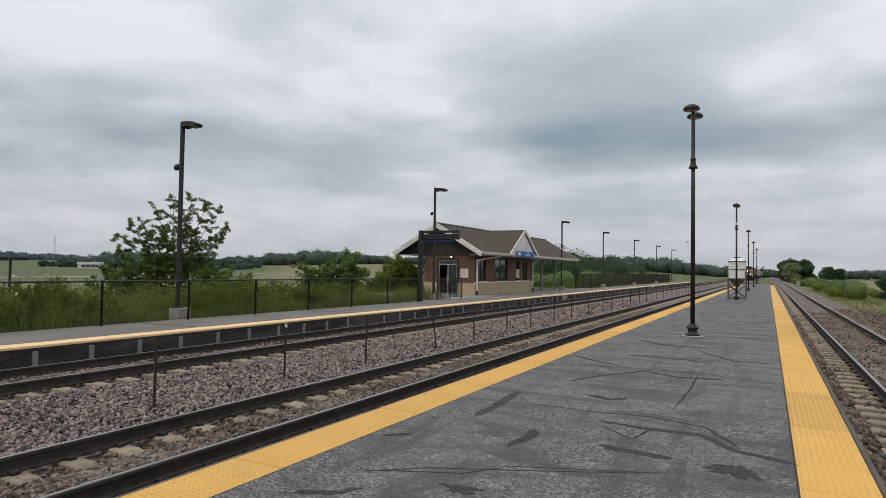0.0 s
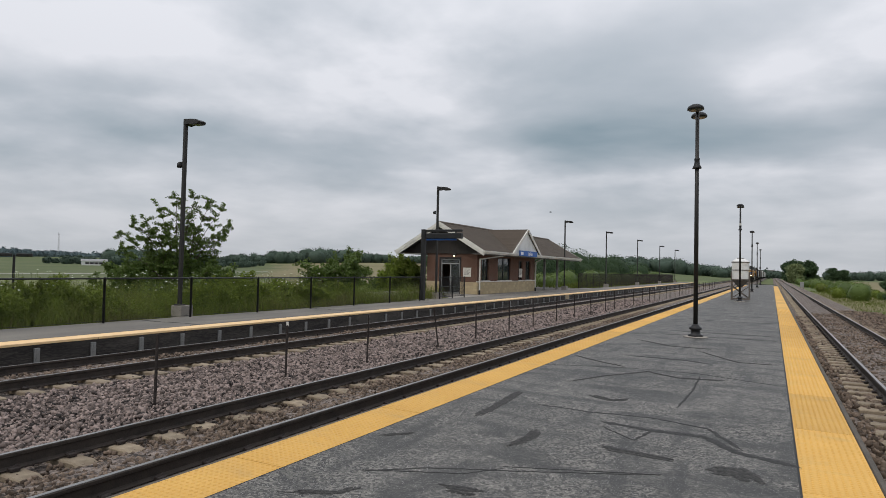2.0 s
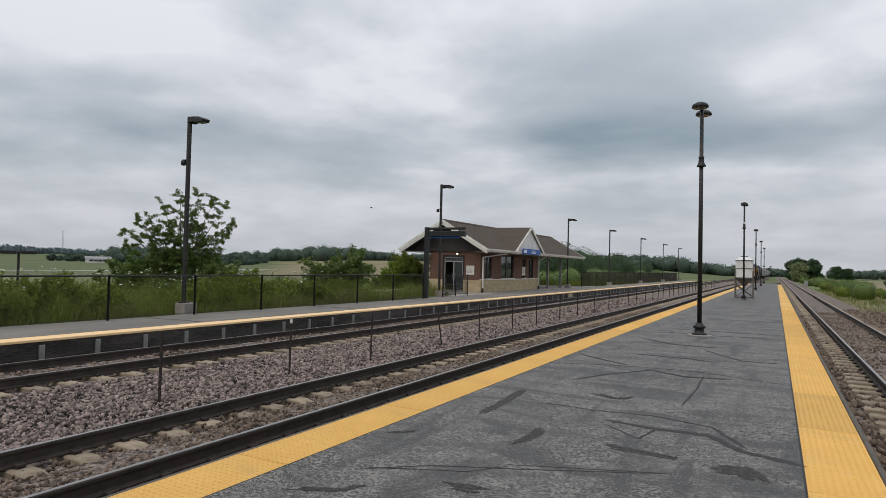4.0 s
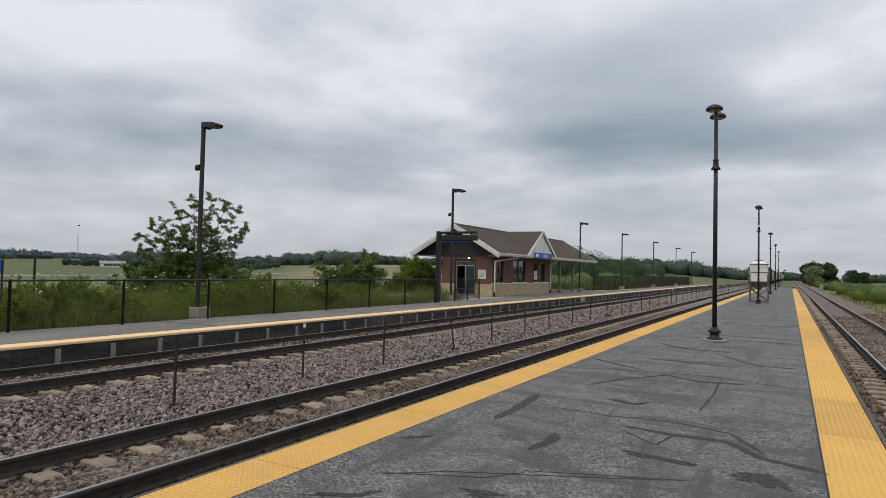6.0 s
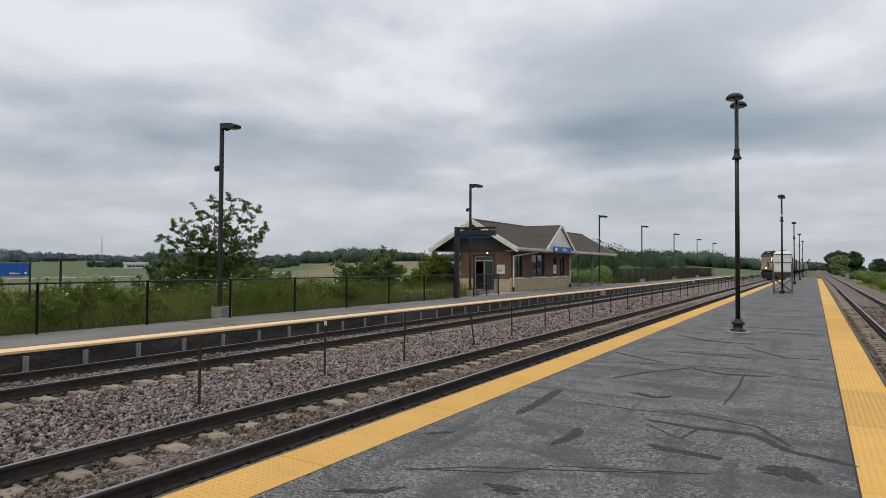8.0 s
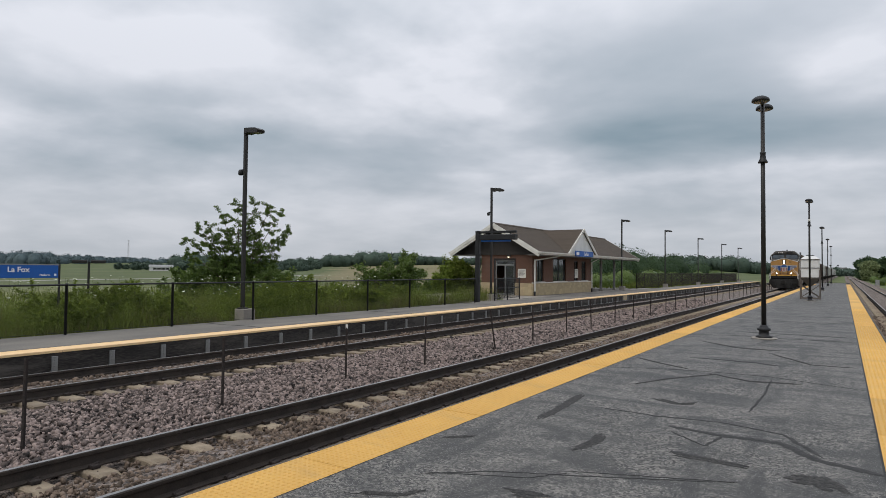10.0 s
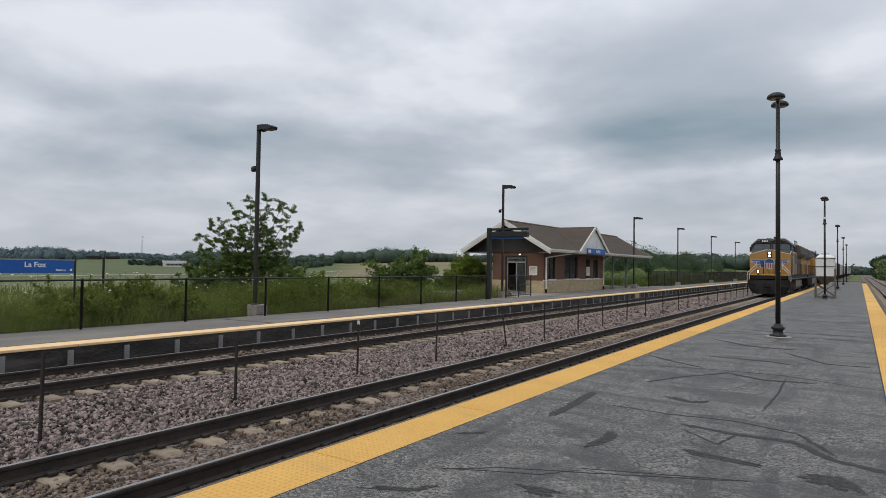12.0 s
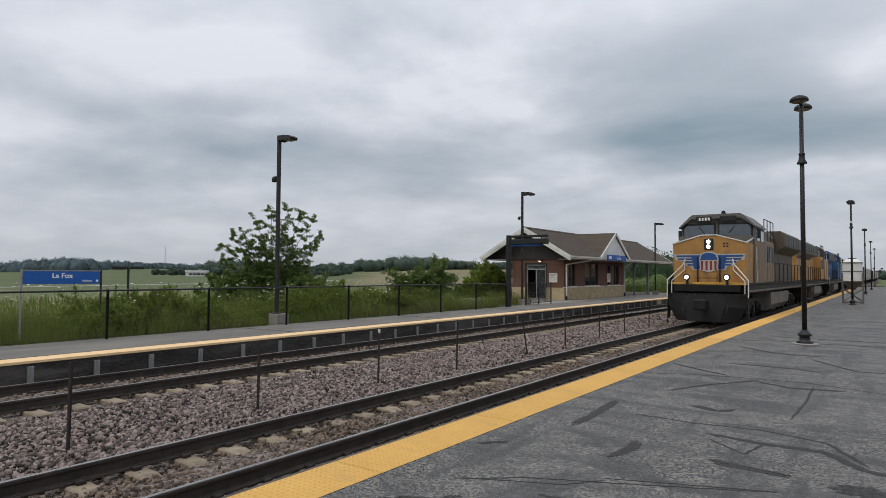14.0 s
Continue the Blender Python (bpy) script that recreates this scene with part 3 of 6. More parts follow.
def woods(name, label, centres, radii, per, leaf, mat):
    """Leafy shells round dense, uneven hearts that reach down to the ground."""
    v, f = leaves(centres, radii, per, leaf, shell=0.62)
    seg, rings = 9, 5
    n = len(centres)
    th, ph = np.linspace(0, 2 * math.pi, seg + 1)[:-1], np.linspace(-1.5, 1.5, rings)
    ball = np.stack([np.cos(ph)[:, None] * np.cos(th), np.cos(ph)[:, None] * np.sin(th), np.repeat(np.sin(ph)[:, None], seg, 1)], -1).reshape(-1, 3)
    low = np.where(ball[:, 2:] < 0, 1.5, 1.0) * np.array([[0, 0, 1.0]]) + np.array([[1.0, 1.0, 0]])
    core = np.asarray(centres)[:, None] + (ball * low)[None] * np.asarray(radii)[:, None] * 0.78 * rng.uniform(0.82, 1.12, (n, len(ball), 1))
    k, j = np.meshgrid(np.arange(rings - 1), np.arange(seg), indexing="ij")
    q = np.stack([k * seg + j, k * seg + (j + 1) % seg, (k + 1) * seg + (j + 1) % seg, (k + 1) * seg + j], -1).reshape(-1, 4)
    qs = (np.arange(n)[:, None, None] * len(ball) + q[None]).reshape(-1, 4)
    return soup(name, np.concatenate([v, core.reshape(-1, 3)]), np.concatenate([f, qs + len(v)]), mat, None, label, "trees", "stuff")


def belt(az0, az1, dist, n, h, seed, wander=40.0, gap=0.0):
    """Crowns of a wood along an arc round the platform: centres and radii."""
    r = np.random.default_rng(seed)
    az = np.radians(np.linspace(az0, az1, n) + r.normal(0, 0.25, n))
    keep = r.random(n) >= gap
    d = dist + r.uniform(-wander, wander, n)
    x, y = -np.sin(az) * d, np.cos(az) * d
    hh = h * r.uniform(0.62, 1.12, n) * (0.85 + 0.25 * np.sin(az * 23 + seed))
    z = ground_height(x, y) + hh * 0.5
    w = hh * r.uniform(0.55, 0.95, n)
    return np.stack([x, y, z], -1)[keep], np.stack([w, w, hh * 0.55], -1)[keep]


def build_distance():
    for k, (a0, a1, d, n, h, gap) in enumerate(((-1, 56, 640, 270, 12.5, 0.04), (44, 60, 500, 50, 8, 0.3), (-70, -4, 620, 200, 10.5, 0.2), (75, 180, 600, 120, 9, 0.1), (-180, -70, 600, 120, 9, 0.1))):
        c, r = belt(a0, a1, d, n, h, 11 + k)
        woods("far_wood", "distant line of deciduous trees beyond the fields, haze painted into the leaves", c, r, 190 if k < 3 else 90, 0.76 if k < 3 else 1.4, M_LEAF_HAZY)
    # the hill's leaves carry a bluer, paler colour as painted haze
    c, r = belt(56, 75, 1100, 150, 9, 31, 90)
    c[:, 2] += 6 * np.clip(np.sin((np.degrees(np.arctan2(-c[:, 0], c[:, 1])) - 56) / 19 * math.pi), 0, 1)
    c[:, 2] -= 5.0
    woods("wooded_hill", "distant wooded hill with blue-green haze painted into the leaves", c, r * np.array([1.6, 1.6, 2.6]), 260, 1.2, M_LEAF_HILL_HAZED)
    # the thick hedge behind the far platform, past the station
    r0 = np.random.default_rng(5)
    y = np.linspace(66, 190, 60)
    x = -27 - 9 * r0.random(60) - (y - 66) * 0.03
    h = 5.2 * r0.uniform(0.6, 1.12, 60) * np.clip(1.15 - np.abs(y - 105) / 220, 0.6, 1.2)
    woods("hedgerow", "dense dark green hedgerow of trees behind the far platform", np.stack([x, y, ground_height(x, y) + h * 0.52], -1),
          np.stack([h * 0.62, h * 0.75, h * 0.6], -1), 1700, 0.15, M_LEAF_FAR)
    y = np.linspace(64, 150, 46)
    x = -21 - 3 * r0.random(46)
    h = 2.3 * r0.uniform(0.5, 1.1, 46)
    woods("scrub", "light green scrub along the far platform fence", np.stack([x, y, ground_height(x, y) + h * 0.45], -1),
          np.stack([h * 0.7, h * 0.8, h * 0.6], -1), 800, 0.08, M_LEAF)
    # trees at the end of the straight, on the far side of the right-hand track
    for s, (x, y, h, w, mat) in enumerate(((8.6, 292, 8.4, 3.2, M_LEAF_FAR), (12.6, 285, 8.0, 3.0, M_LEAF_FAR), (7.4, 262, 6.8, 2.2, M_LEAF_PALE), (6.6, 320, 8.2, 2.6, M_LEAF_FAR), (31, 420, 7.4, 3.4, M_LEAF_FAR), (36, 425, 6.4, 3.0, M_LEAF_FAR))):
        tree("lineside_tree", (x, y, ground_height(x, y)), h, w, "tall broadleaf tree with a full rounded crown beside the line" if mat is M_LEAF_FAR else "pale grey-green willow beside the line",
             mat, 34, 230, 0.42, 40 + s, 0.3, 0.1, 0.85, tuft=0.2)
    # scrub on the right-hand bank
    for name, label, n, tall, mat in (("lineside_scrub", "bright green scrub and saplings on the railway bank", 60, 1.6, M_LEAF_YOUNG),
                                      ("lineside_bushes", "dark green bushes scattered along the railway bank", 60, 2.4, M_LEAF)):
        y = 84 + 170 * r0.random(n)
        x = 7.4 + 3.4 * r0.random(n) + np.where(r0.random(n) < 0.3, 3.0, 0)
        h = tall * r0.uniform(0.3, 1.0, n)
        woods(name, label, np.stack([x, y, ground_height(x, y) + h * 0.45], -1), np.stack([h * 0.65, h * 0.8, h * 0.58], -1), 620, 0.075, mat)
    tree("bank_bush", (11.6, 84.0, -1.0), 2.7, 1.0, "dark rounded bush standing in the field edge", M_LEAF_FAR, 20, 200, 0.12, 77, 0.08)


build_distance()


# ---- tracks ----
RAIL_TOP, TIE_TOP = -0.31, -0.49
TRACKS = ((1, -6.38), (2, -12.15), (3, 2.62))
TIE_PITCH = 0.605


def bed_strip(name, outline, y0, y1, label):
    bm = B()
    ys = graded(y1 - y0, 2.0, 1.1)
    rows = [[bm.verts.new((x, y0 + y, z)) for x, z in outline] for y in ys]
    for a, b in zip(rows, rows[1:]):
        for i in range(len(outline) - 1):
            bm.faces.new((a[i], a[i + 1], b[i + 1], b[i]))
    return part(name, bm, M_BALLAST_BED, None, label, "structure")


bed_strip("ballast_bed_west", ((-16.9, -0.72), (-14.4, -0.66), (-13.6, -0.57), (-10.4, -0.55), (-9.2, -0.6), (-8.0, -0.56), (-4.9, -0.55), (-4.2, -0.6), (-3.9, -0.8)), -30, 1500, "grey crushed stone bed under the two tracks")
bed_strip("ballast_bed_east", ((0.4, -0.8), (0.9, -0.6), (1.3, -0.55), (4.5, -0.55), (5.3, -0.75), (6.2, -1.02)), -30, 1500, "grey crushed stone bed under the single track")

RAIL_OUTLINE = ((-0.075, -0.172), (0.075, -0.172), (0.075, -0.158), (0.012, -0.14), (0.009, -0.05), (0.036, -0.036), (0.037, -0.006), (0.029, 0.0), (-0.029, 0.0), (-0.037, -0.006), (-0.036, -0.036), (-0.009, -0.05), (-0.012, -0.14), (-0.075, -0.158))


def sleeper_mesh():
    bm = B()
    prism(bm, ((-1.3, -0.2), (1.3, -0.2), (1.29, -0.015), (1.24, 0.0), (0.42, 0.0), (0.3, -0.035), (-0.3, -0.035), (-0.42, 0.0), (-1.24, 0.0), (-1.29, -0.015)), "y", -0.125, 0.125)
    bmesh.ops.bevel(bm, geom=[e for e in bm.edges if abs(e.verts[0].co.y - e.verts[1].co.y) < 1e-6 and e.verts[0].co.z > -0.05 and e.verts[1].co.z > -0.05], offset=0.018, segments=1, affect="EDGES")
    return mesh_of("sleeper", bm, M_SLEEPER)


def build_tracks():
    me = sleeper_mesh()
    for k, cx in TRACKS:
        t = tagged(new(f"track_{k}"), "ballasted railway track with concrete sleepers and rusty rails", kind="structure")
        t.location = (cx, 0, RAIL_TOP)
        for side in (-1, 1):
            bm = prism(B(), [(side * 0.755 + x, z) for x, z in RAIL_OUTLINE], "y", -30, 1500)
            rail = part("rail", bm, M_RAIL, t, "rust-brown steel rail")
            part("running_band", box(B(), side * 0.755 - 0.026 - side * 0.004, side * 0.755 + 0.024 - side * 0.004, -30, 1500, 0.0015, 0.004), M_RAILTOP, rail, "bright worn rail head")
        first = 5.03 - TIE_PITCH * 9
        count = 200
        for i in range(count):
            piece("sleeper", me, t, (rng.normal(0, 0.012), first + i * TIE_PITCH + rng.normal(0, 0.006), TIE_TOP - RAIL_TOP), rng.normal(0, 0.004))
        bm = B()
        for i in range(count, count + 700):
            y = first + i * TIE_PITCH
            box(bm, -1.25, 1.25, y - 0.12, y + 0.12, -0.4, TIE_TOP - RAIL_TOP)
        part("far_sleepers", bm, M_SLEEPER, t, kind="stuff")
        bm = B()
        for i in range(120):
            y = first + i * TIE_PITCH
            for rx in (-0.755, 0.755):
                for s in (-1, 1):
                    cxx = rx + s * 0.105
                    box(bm, cxx - 0.045, cxx + 0.045, y - 0.05, y + 0.05, -0.176, -0.135, 0.008)
                    rod(bm, (cxx, y - 0.06, -0.14), (cxx - s * 0.04, y + 0.06, -0.128), 0.014, seg=5)
        part("rail_clips", bm, M_RUST, t, "rusty sleeper clips", "stuff")


build_tracks()


def stones(name, label, areas, mat, seed):
    """areas: x0, x1, y0, y1, z, stones per square metre, size."""
    r = np.random.default_rng(seed)
    cube = np.array([(-1, -1, -1), (1, -1, -1), (1, 1, -1), (-1, 1, -1), (-1, -1, 1), (1, -1, 1), (1, 1, 1), (-1, 1, 1)], float)
    quads = np.array([(3, 2, 1, 0), (4, 5, 6, 7), (0, 1, 5, 4), (1, 2, 6, 5), (2, 3, 7, 6), (3, 0, 4, 7)])
    vs, base = [], 0
    for x0, x1, y0, y1, z, dens, size in areas:
        n = int((x1 - x0) * (y1 - y0) * dens)
        p = np.stack([r.uniform(x0, x1, n), r.uniform(y0, y1, n), z + r.normal(0, 0.012, n)], -1)
        p[:, 2] += 0.02 * np.sin(p[:, 0] * 3.1) * np.sin(p[:, 1] * 1.7)
        s = size * r.uniform(0.45, 1.25, (n, 1, 1)) * r.uniform(0.6, 1.2, (n, 1, 3))
        c = cube[None] * (1 + r.uniform(-0.45, 0.25, (n, 8, 3))) * s
        q = r.normal(size=(n, 4))
        q /= np.linalg.norm(q, axis=1)[:, None]
        w, x, y, zz = q.T
        m = np.stack([1 - 2 * (y * y + zz * zz), 2 * (x * y - w * zz), 2 * (x * zz + w * y), 2 * (x * y + w * zz), 1 - 2 * (x * x + zz * zz), 2 * (y * zz - w * x),
                      2 * (x * zz - w * y), 2 * (y * zz + w * x), 1 - 2 * (x * x + y * y)], -1).reshape(-1, 3, 3)
        vs.append((np.einsum("nij,nkj->nki", m, c) + p[:, None]).reshape(-1, 3))
    v = np.concatenate(vs)
    f = (np.arange(len(v) // 8)[:, None, None] * 8 + quads[None]).reshape(-1, 4)
    soup(name, v, f, mat, None, label, "gravel", "stuff")


for k, cx in TRACKS:
    lo, hi = {1: (-0.24, 0.69), 2: (-0.69, 0.62), 3: (-0.62, 0.69)}[k]
    bm = B()
    prism(bm, ((cx + lo, -0.6), (cx + lo + 0.05, TIE_TOP + 0.006), (cx + hi - 0.05, TIE_TOP + 0.008), (cx + hi, -0.6)), "y", -30, 1500)
    part("crib_ballast", bm, M_BALLAST_BED, None, "packed gravel over the sleeper middles", "structure")

stones("clean_ballast", "loose grey and purple crushed stone between the tracks",
       [(-11.0, -7.25, 2.5, 15, -0.545, 620, 0.026), (-11.0, -7.25, 15, 28, -0.545, 260, 0.034), (-11.0, -7.25, 28, 55, -0.545, 70, 0.042),
        (-13.9, -13.05, 4, 40, -0.52, 110, 0.036)], M_BALLAST, 3)
stones("soiled_ballast", "brownish crushed stone packed between the sleepers",
       [(-7.0, -6.6, 1.5, 18, -0.53, 260, 0.022), (-6.62, -5.72, 1.5, 16, TIE_TOP, 520, 0.022), (-6.62, -5.72, 16, 40, TIE_TOP, 130, 0.03), (-12.8, -11.5, 4, 34, TIE_TOP, 90, 0.034), (-5.55, -4.6, 1.5, 20, -0.535, 160, 0.03),
        (1.0, 1.75, 4, 40, -0.54, 110, 0.038), (1.98, 3.3, 6, 44, TIE_TOP, 70, 0.032), (3.45, 6.2, 10, 50, -0.55, 45, 0.045)], M_BALLAST_BROWN, 4)


# ---- the island platform on which the camera stands ----
def tactile_mesh(length, width, domes):
    bm = box(B(), 0.002, width - 0.002, 0.007, length - 0.007, -0.03, 0.0)
    if domes:
        nx, ny = 10, int(length / (width / 10))
        for i in range(nx):
            for j in range(ny):
                cx, cy, r = (i + 0.5) * width / nx, (j + 0.5) * length / ny, 0.016
                a = [bm.verts.new((cx + r * c, cy + r * s, 0.0005)) for c, s in ((1, 0), (0.5, 0.87), (-0.5, 0.87), (-1, 0), (-0.5, -0.87), (0.5, -0.87))]
                b = [bm.verts.new((cx + r * 0.55 * c, cy + r * 0.55 * s, 0.0065)) for c, s in ((1, 0), (0.5, 0.87), (-0.5, 0.87), (-1, 0), (-0.5, -0.87), (0.5, -0.87))]
                for q in range(6):
                    bm.faces.new((a[q], a[(q + 1) % 6], b[(q + 1) % 6], b[q]))
                bm.faces.new(b)
    return mesh_of("tactile_tile", bm, M_YELLOW)


PLATFORM_END = 131.0


def build_platform():
    p = tagged(new("platform_near"), "asphalt island platform with yellow tactile edges and sealed cracks", kind="structure")
    part("asphalt", box(B(), -3.72, 0.21, -25, PLATFORM_END, -0.2, 0.0), M_ASPHALT, p)
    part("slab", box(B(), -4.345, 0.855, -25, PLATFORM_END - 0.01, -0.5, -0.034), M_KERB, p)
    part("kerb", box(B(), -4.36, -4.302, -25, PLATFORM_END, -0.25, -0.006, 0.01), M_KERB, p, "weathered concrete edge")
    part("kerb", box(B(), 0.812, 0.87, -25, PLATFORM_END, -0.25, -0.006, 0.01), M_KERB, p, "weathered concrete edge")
    part("end_kerb", box(B(), -4.3, 0.8, PLATFORM_END + 0.01, PLATFORM_END + 0.3, -0.4, 0.06), M_TAR, p)
    near, far = tactile_mesh(2.4, 0.58, True), tactile_mesh(2.4, 0.58, False)
    for i in range(-3, 48):
        y = 1.12 + 2.4 * i
        if y + 2.4 > 118:
            break
        piece("tactile_tile", near if y < 36 else far, p, (0.222, y, rng.normal(0, 0.0012)))
        piece("tactile_tile", near if y < 36 else far, p, (-4.30, y + 0.7, rng.normal(0, 0.0012)))
    # edge joint between asphalt and tiles
    part("joint", box(B(), 0.204, 0.222, -25, PLATFORM_END, -0.1, 0.002), M_TAR, p, "black joint sealer")
    part("joint", box(B(), -3.722, -3.712, -25, PLATFORM_END, -0.1, 0.002), M_TAR, p, "black joint sealer")
    cracks = (
        ((-3.72, 11.27), (-2.39, 11.76), (-1.14, 11.83), (0.24, 11.26)), ((-2.72, 7.87), (-2.0, 7.82), (-1.27, 7.92), (-0.62, 7.71), (-0.25, 6.95)),
        ((-1.76, 7.39), (-1.17, 7.29), (-0.65, 7.33), (-0.3, 6.86), (0.25, 6.65)), ((-1.52, 6.38), (-1.18, 6.33), (-0.8, 6.26)),
        ((-3.13, 4.46), (-2.64, 4.87), (-2.01, 5.16), (-0.85, 5.74)), ((-0.96, 18.84), (0.2, 18.81)), ((-3.7, 18.4), (-2.08, 19.11)))
    widths = (0.06, 0.06, 0.12, 0.08, 0.03, 0.1, 0.1)
    r = np.random.default_rng(9)
    for line, w in zip(cracks, widths):
        crack_band(p, line, w, r)
    for k in range(26):
        y = 14 + k * 3.6 + r.uniform(-1.4, 1.4)
        x = r.uniform(-3.6, -1.5)
        crack_band(p, ((x, y), (x + 1.2, y + r.uniform(-0.2, 0.2)), (min(0.2, x + r.uniform(1.6, 3.5)), y + r.uniform(-0.3, 0.3))), r.uniform(0.06, 0.22), r)
    # smears of sealer and finer cracks
    smears = (
        (((-3.07, 6.75), (-3.09, 7.6), (-3.16, 8.63)), 0.1), (((-2.3, 5.8), (-2.22, 6.26), (-2.26, 6.64)), 0.1), (((-1.53, 6.31), (-1.22, 6.31), (-0.8, 6.26)), 0.1),
        (((-3.11, 4.52), (-2.67, 4.73), (-2.32, 4.88), (-2.08, 5.2)), 0.025), (((-2.1, 5.24), (-1.55, 5.47), (-0.83, 5.76)), 0.025), (((-3.59, 5.51), (-3.36, 5.75)), 0.08),
        (((-2.3, 4.54), (-2.02, 4.58)), 0.1), (((-0.5, 6.13), (-0.22, 6.2), (-0.07, 6.0)), 0.15), (((-3.34, 3.78), (-2.94, 3.97), (-2.87, 4.17)), 0.07),
        (((-3.67, 12.9), (-2.93, 12.25), (-2.31, 11.82)), 0.07), (((-3.16, 16.91), (-2.17, 15.84), (-1.16, 15.77)), 0.12), (((-1.08, 11.6), (-1.04, 10.08), (-1.08, 8.69)), 0.035),
        (((-2.28, 8.89), (-1.91, 8.67), (-1.73, 8.88)), 0.12), (((-1.48, 15.3), (-0.6, 13.81), (0.14, 13.86)), 0.06), (((-2.06, 11.59), (-1.34, 11.16), (-0.66, 11.34)), 0.1),
        (((-1.71, 7.2), (-1.26, 6.76), (-1.17, 7.29)), 0.04), (((-2.9, 9.6), (-2.5, 10.6), (-1.9, 11.6)), 0.05))
    for line, w in smears:
        if w < 0.05:
            crack_band(p, line, w, r)
        else:
            # a brushed smear: several thin ragged strokes side by side
            for _ in range(7):
                o, cut = r.normal(0, w * 0.3, 2), r.uniform(0.0, 0.35, 2)
                a, b = Vector(line[0]), Vector(line[-1])
                mids = [Vector(m) for m in line[1:-1]] or [a.lerp(b, 0.5)]
                stroke = [a.lerp(mids[0], cut[0])] + mids + [b.lerp(mids[-1], cut[1])]
                crack_band(p, [(m.x + o[0], m.y + o[1]) for m in stroke], w * r.uniform(0.25, 0.7), r, r.uniform(0, 0.002), M_SMEAR)


def crack_band(parent, line, w, r, lift=0.0, mat=M_TAR):
    """A poured band of sealer along a crack, of uneven width."""
    pts = []
    for a, b in zip(line, line[1:]):
        for s in np.linspace(0, 1, 15)[:-1]:
            pts.append(Vector((a[0] + (b[0] - a[0]) * s, a[1] + (b[1] - a[1]) * s, 0)))
    pts.append(Vector((*line[-1], 0)))
    bm = B()
    rows = []
    for i, p in enumerate(pts):
        d = (pts[min(i + 1, len(pts) - 1)] - pts[max(i - 1, 0)]).normalized()
        n = Vector((-d.y, d.x, 0))
        end = min(1.0, (i + 0.3) / 3, (len(pts) - i - 0.7) / 3)
        hw = w / 2 * r.uniform(0.7, 1.2) * max(0.12, end)
        o = n * r.normal(0, min(w, 0.06) * 0.12)
        rows.append([bm.verts.new(p + o + n * hw + Vector((0, 0, 0.001 + lift))), bm.verts.new(p + o + Vector((0, 0, 0.0035 + lift))), bm.verts.new(p + o - n * hw + Vector((0, 0, 0.001 + lift)))])
    for a, b in zip(rows, rows[1:]):
        for i in range(2):
            bm.faces.new((a[i], b[i], b[i + 1], a[i + 1]))
    bmesh.ops.recalc_face_normals(bm, faces=bm.faces[:])
    part("crack_sealer", bm, mat, parent)


build_platform()


# ---- the far platform ----
FAR_EDGE, FAR_BACK = -13.66, -16.75


def build_far_platform():
    p = tagged(new("platform_far"), "narrow asphalt side platform with a faded yellow edge on dark timber", kind="structure")
    part("asphalt", box(B(), FAR_BACK, FAR_EDGE - 0.56, -25, 134, -0.12, 0.0), M_ASPHALT_FAR, p)
    part("station_apron", box(B(), -24.5, FAR_BACK - 0.004, 29.4, 66, -0.15, -0.004), M_CONCRETE, p)
    r = np.random.default_rng(21)
    me = mesh_of("edge_tile", box(B(), -0.56, 0, 0.004, 2.396, -0.05, 0.003, 0.004), M_YELLOW_FAR)
    for i in range(66):
        piece("edge_tile", me, p, (FAR_EDGE, -24.5 + 2.4 * i, 0))
    part("fascia_board", box(B(), FAR_EDGE - 0.1, FAR_EDGE - 0.02, -25, 134, -0.5, -0.052, 0.01), M_BOARD, p, "dark weathered timber edge board")
    part("joint", box(B(), FAR_EDGE - 0.6, FAR_EDGE - 0.558, -25, 134, -0.03, 0.005), M_TAR, p, "dark joint behind the yellow edge")
    part("lower_board", box(B(), FAR_EDGE - 0.5, FAR_EDGE - 0.4, -25, 134, -0.66, -0.125), M_TIMBER, p)
    bm = box(B(), 0.0, 0.04, -0.06, 0.06, -0.46, -0.12, 0.006)
    rod(bm, (0.04, 0, -0.2), (0.055, 0, -0.2), 0.015, seg=6)
    rod(bm, (0.04, 0, -0.32), (0.055, 0, -0.32), 0.015, seg=6)
    me = mesh_of("edge_bracket", bm, M_GALV)
    for i in range(110):
        piece("edge_bracket", me, p, (FAR_EDGE - 0.018, 8.98 - 1.22 * 12 + 1.22 * i + r.normal(0, 0.02), r.normal(0, 0.01)))
    part("edge_marker", box(B(), FAR_EDGE - 0.015, FAR_EDGE + 0.01, 46.17 - 0.45, 46.17 + 0.45, -0.38, -0.06, 0.006), M_STONE, p, "tan board fixed to the platform edge")
    part("edge_marker", box(B(), FAR_EDGE - 0.015, FAR_EDGE + 0.01, 86.39 - 0.6, 86.39 + 0.6, -0.32, -0.04, 0.006), M_PAPER, p, "pale board fixed to the platform edge")
    for k in range(6):
        y = 5 + k * 7.5
        crack_band_far(p, y, r)


def crack_band_far(p, y, r):
    bm = B()
    x = FAR_EDGE - 0.6
    while x > FAR_BACK + 0.3:
        w = r.uniform(0.02, 0.05)
        box(bm, x - 0.34, x, y - w, y + w, 0.0, 0.004)
        x -= 0.335
        y += r.normal(0, 0.06)
    part("crack_sealer", bm, M_TAR, p)


build_far_platform()


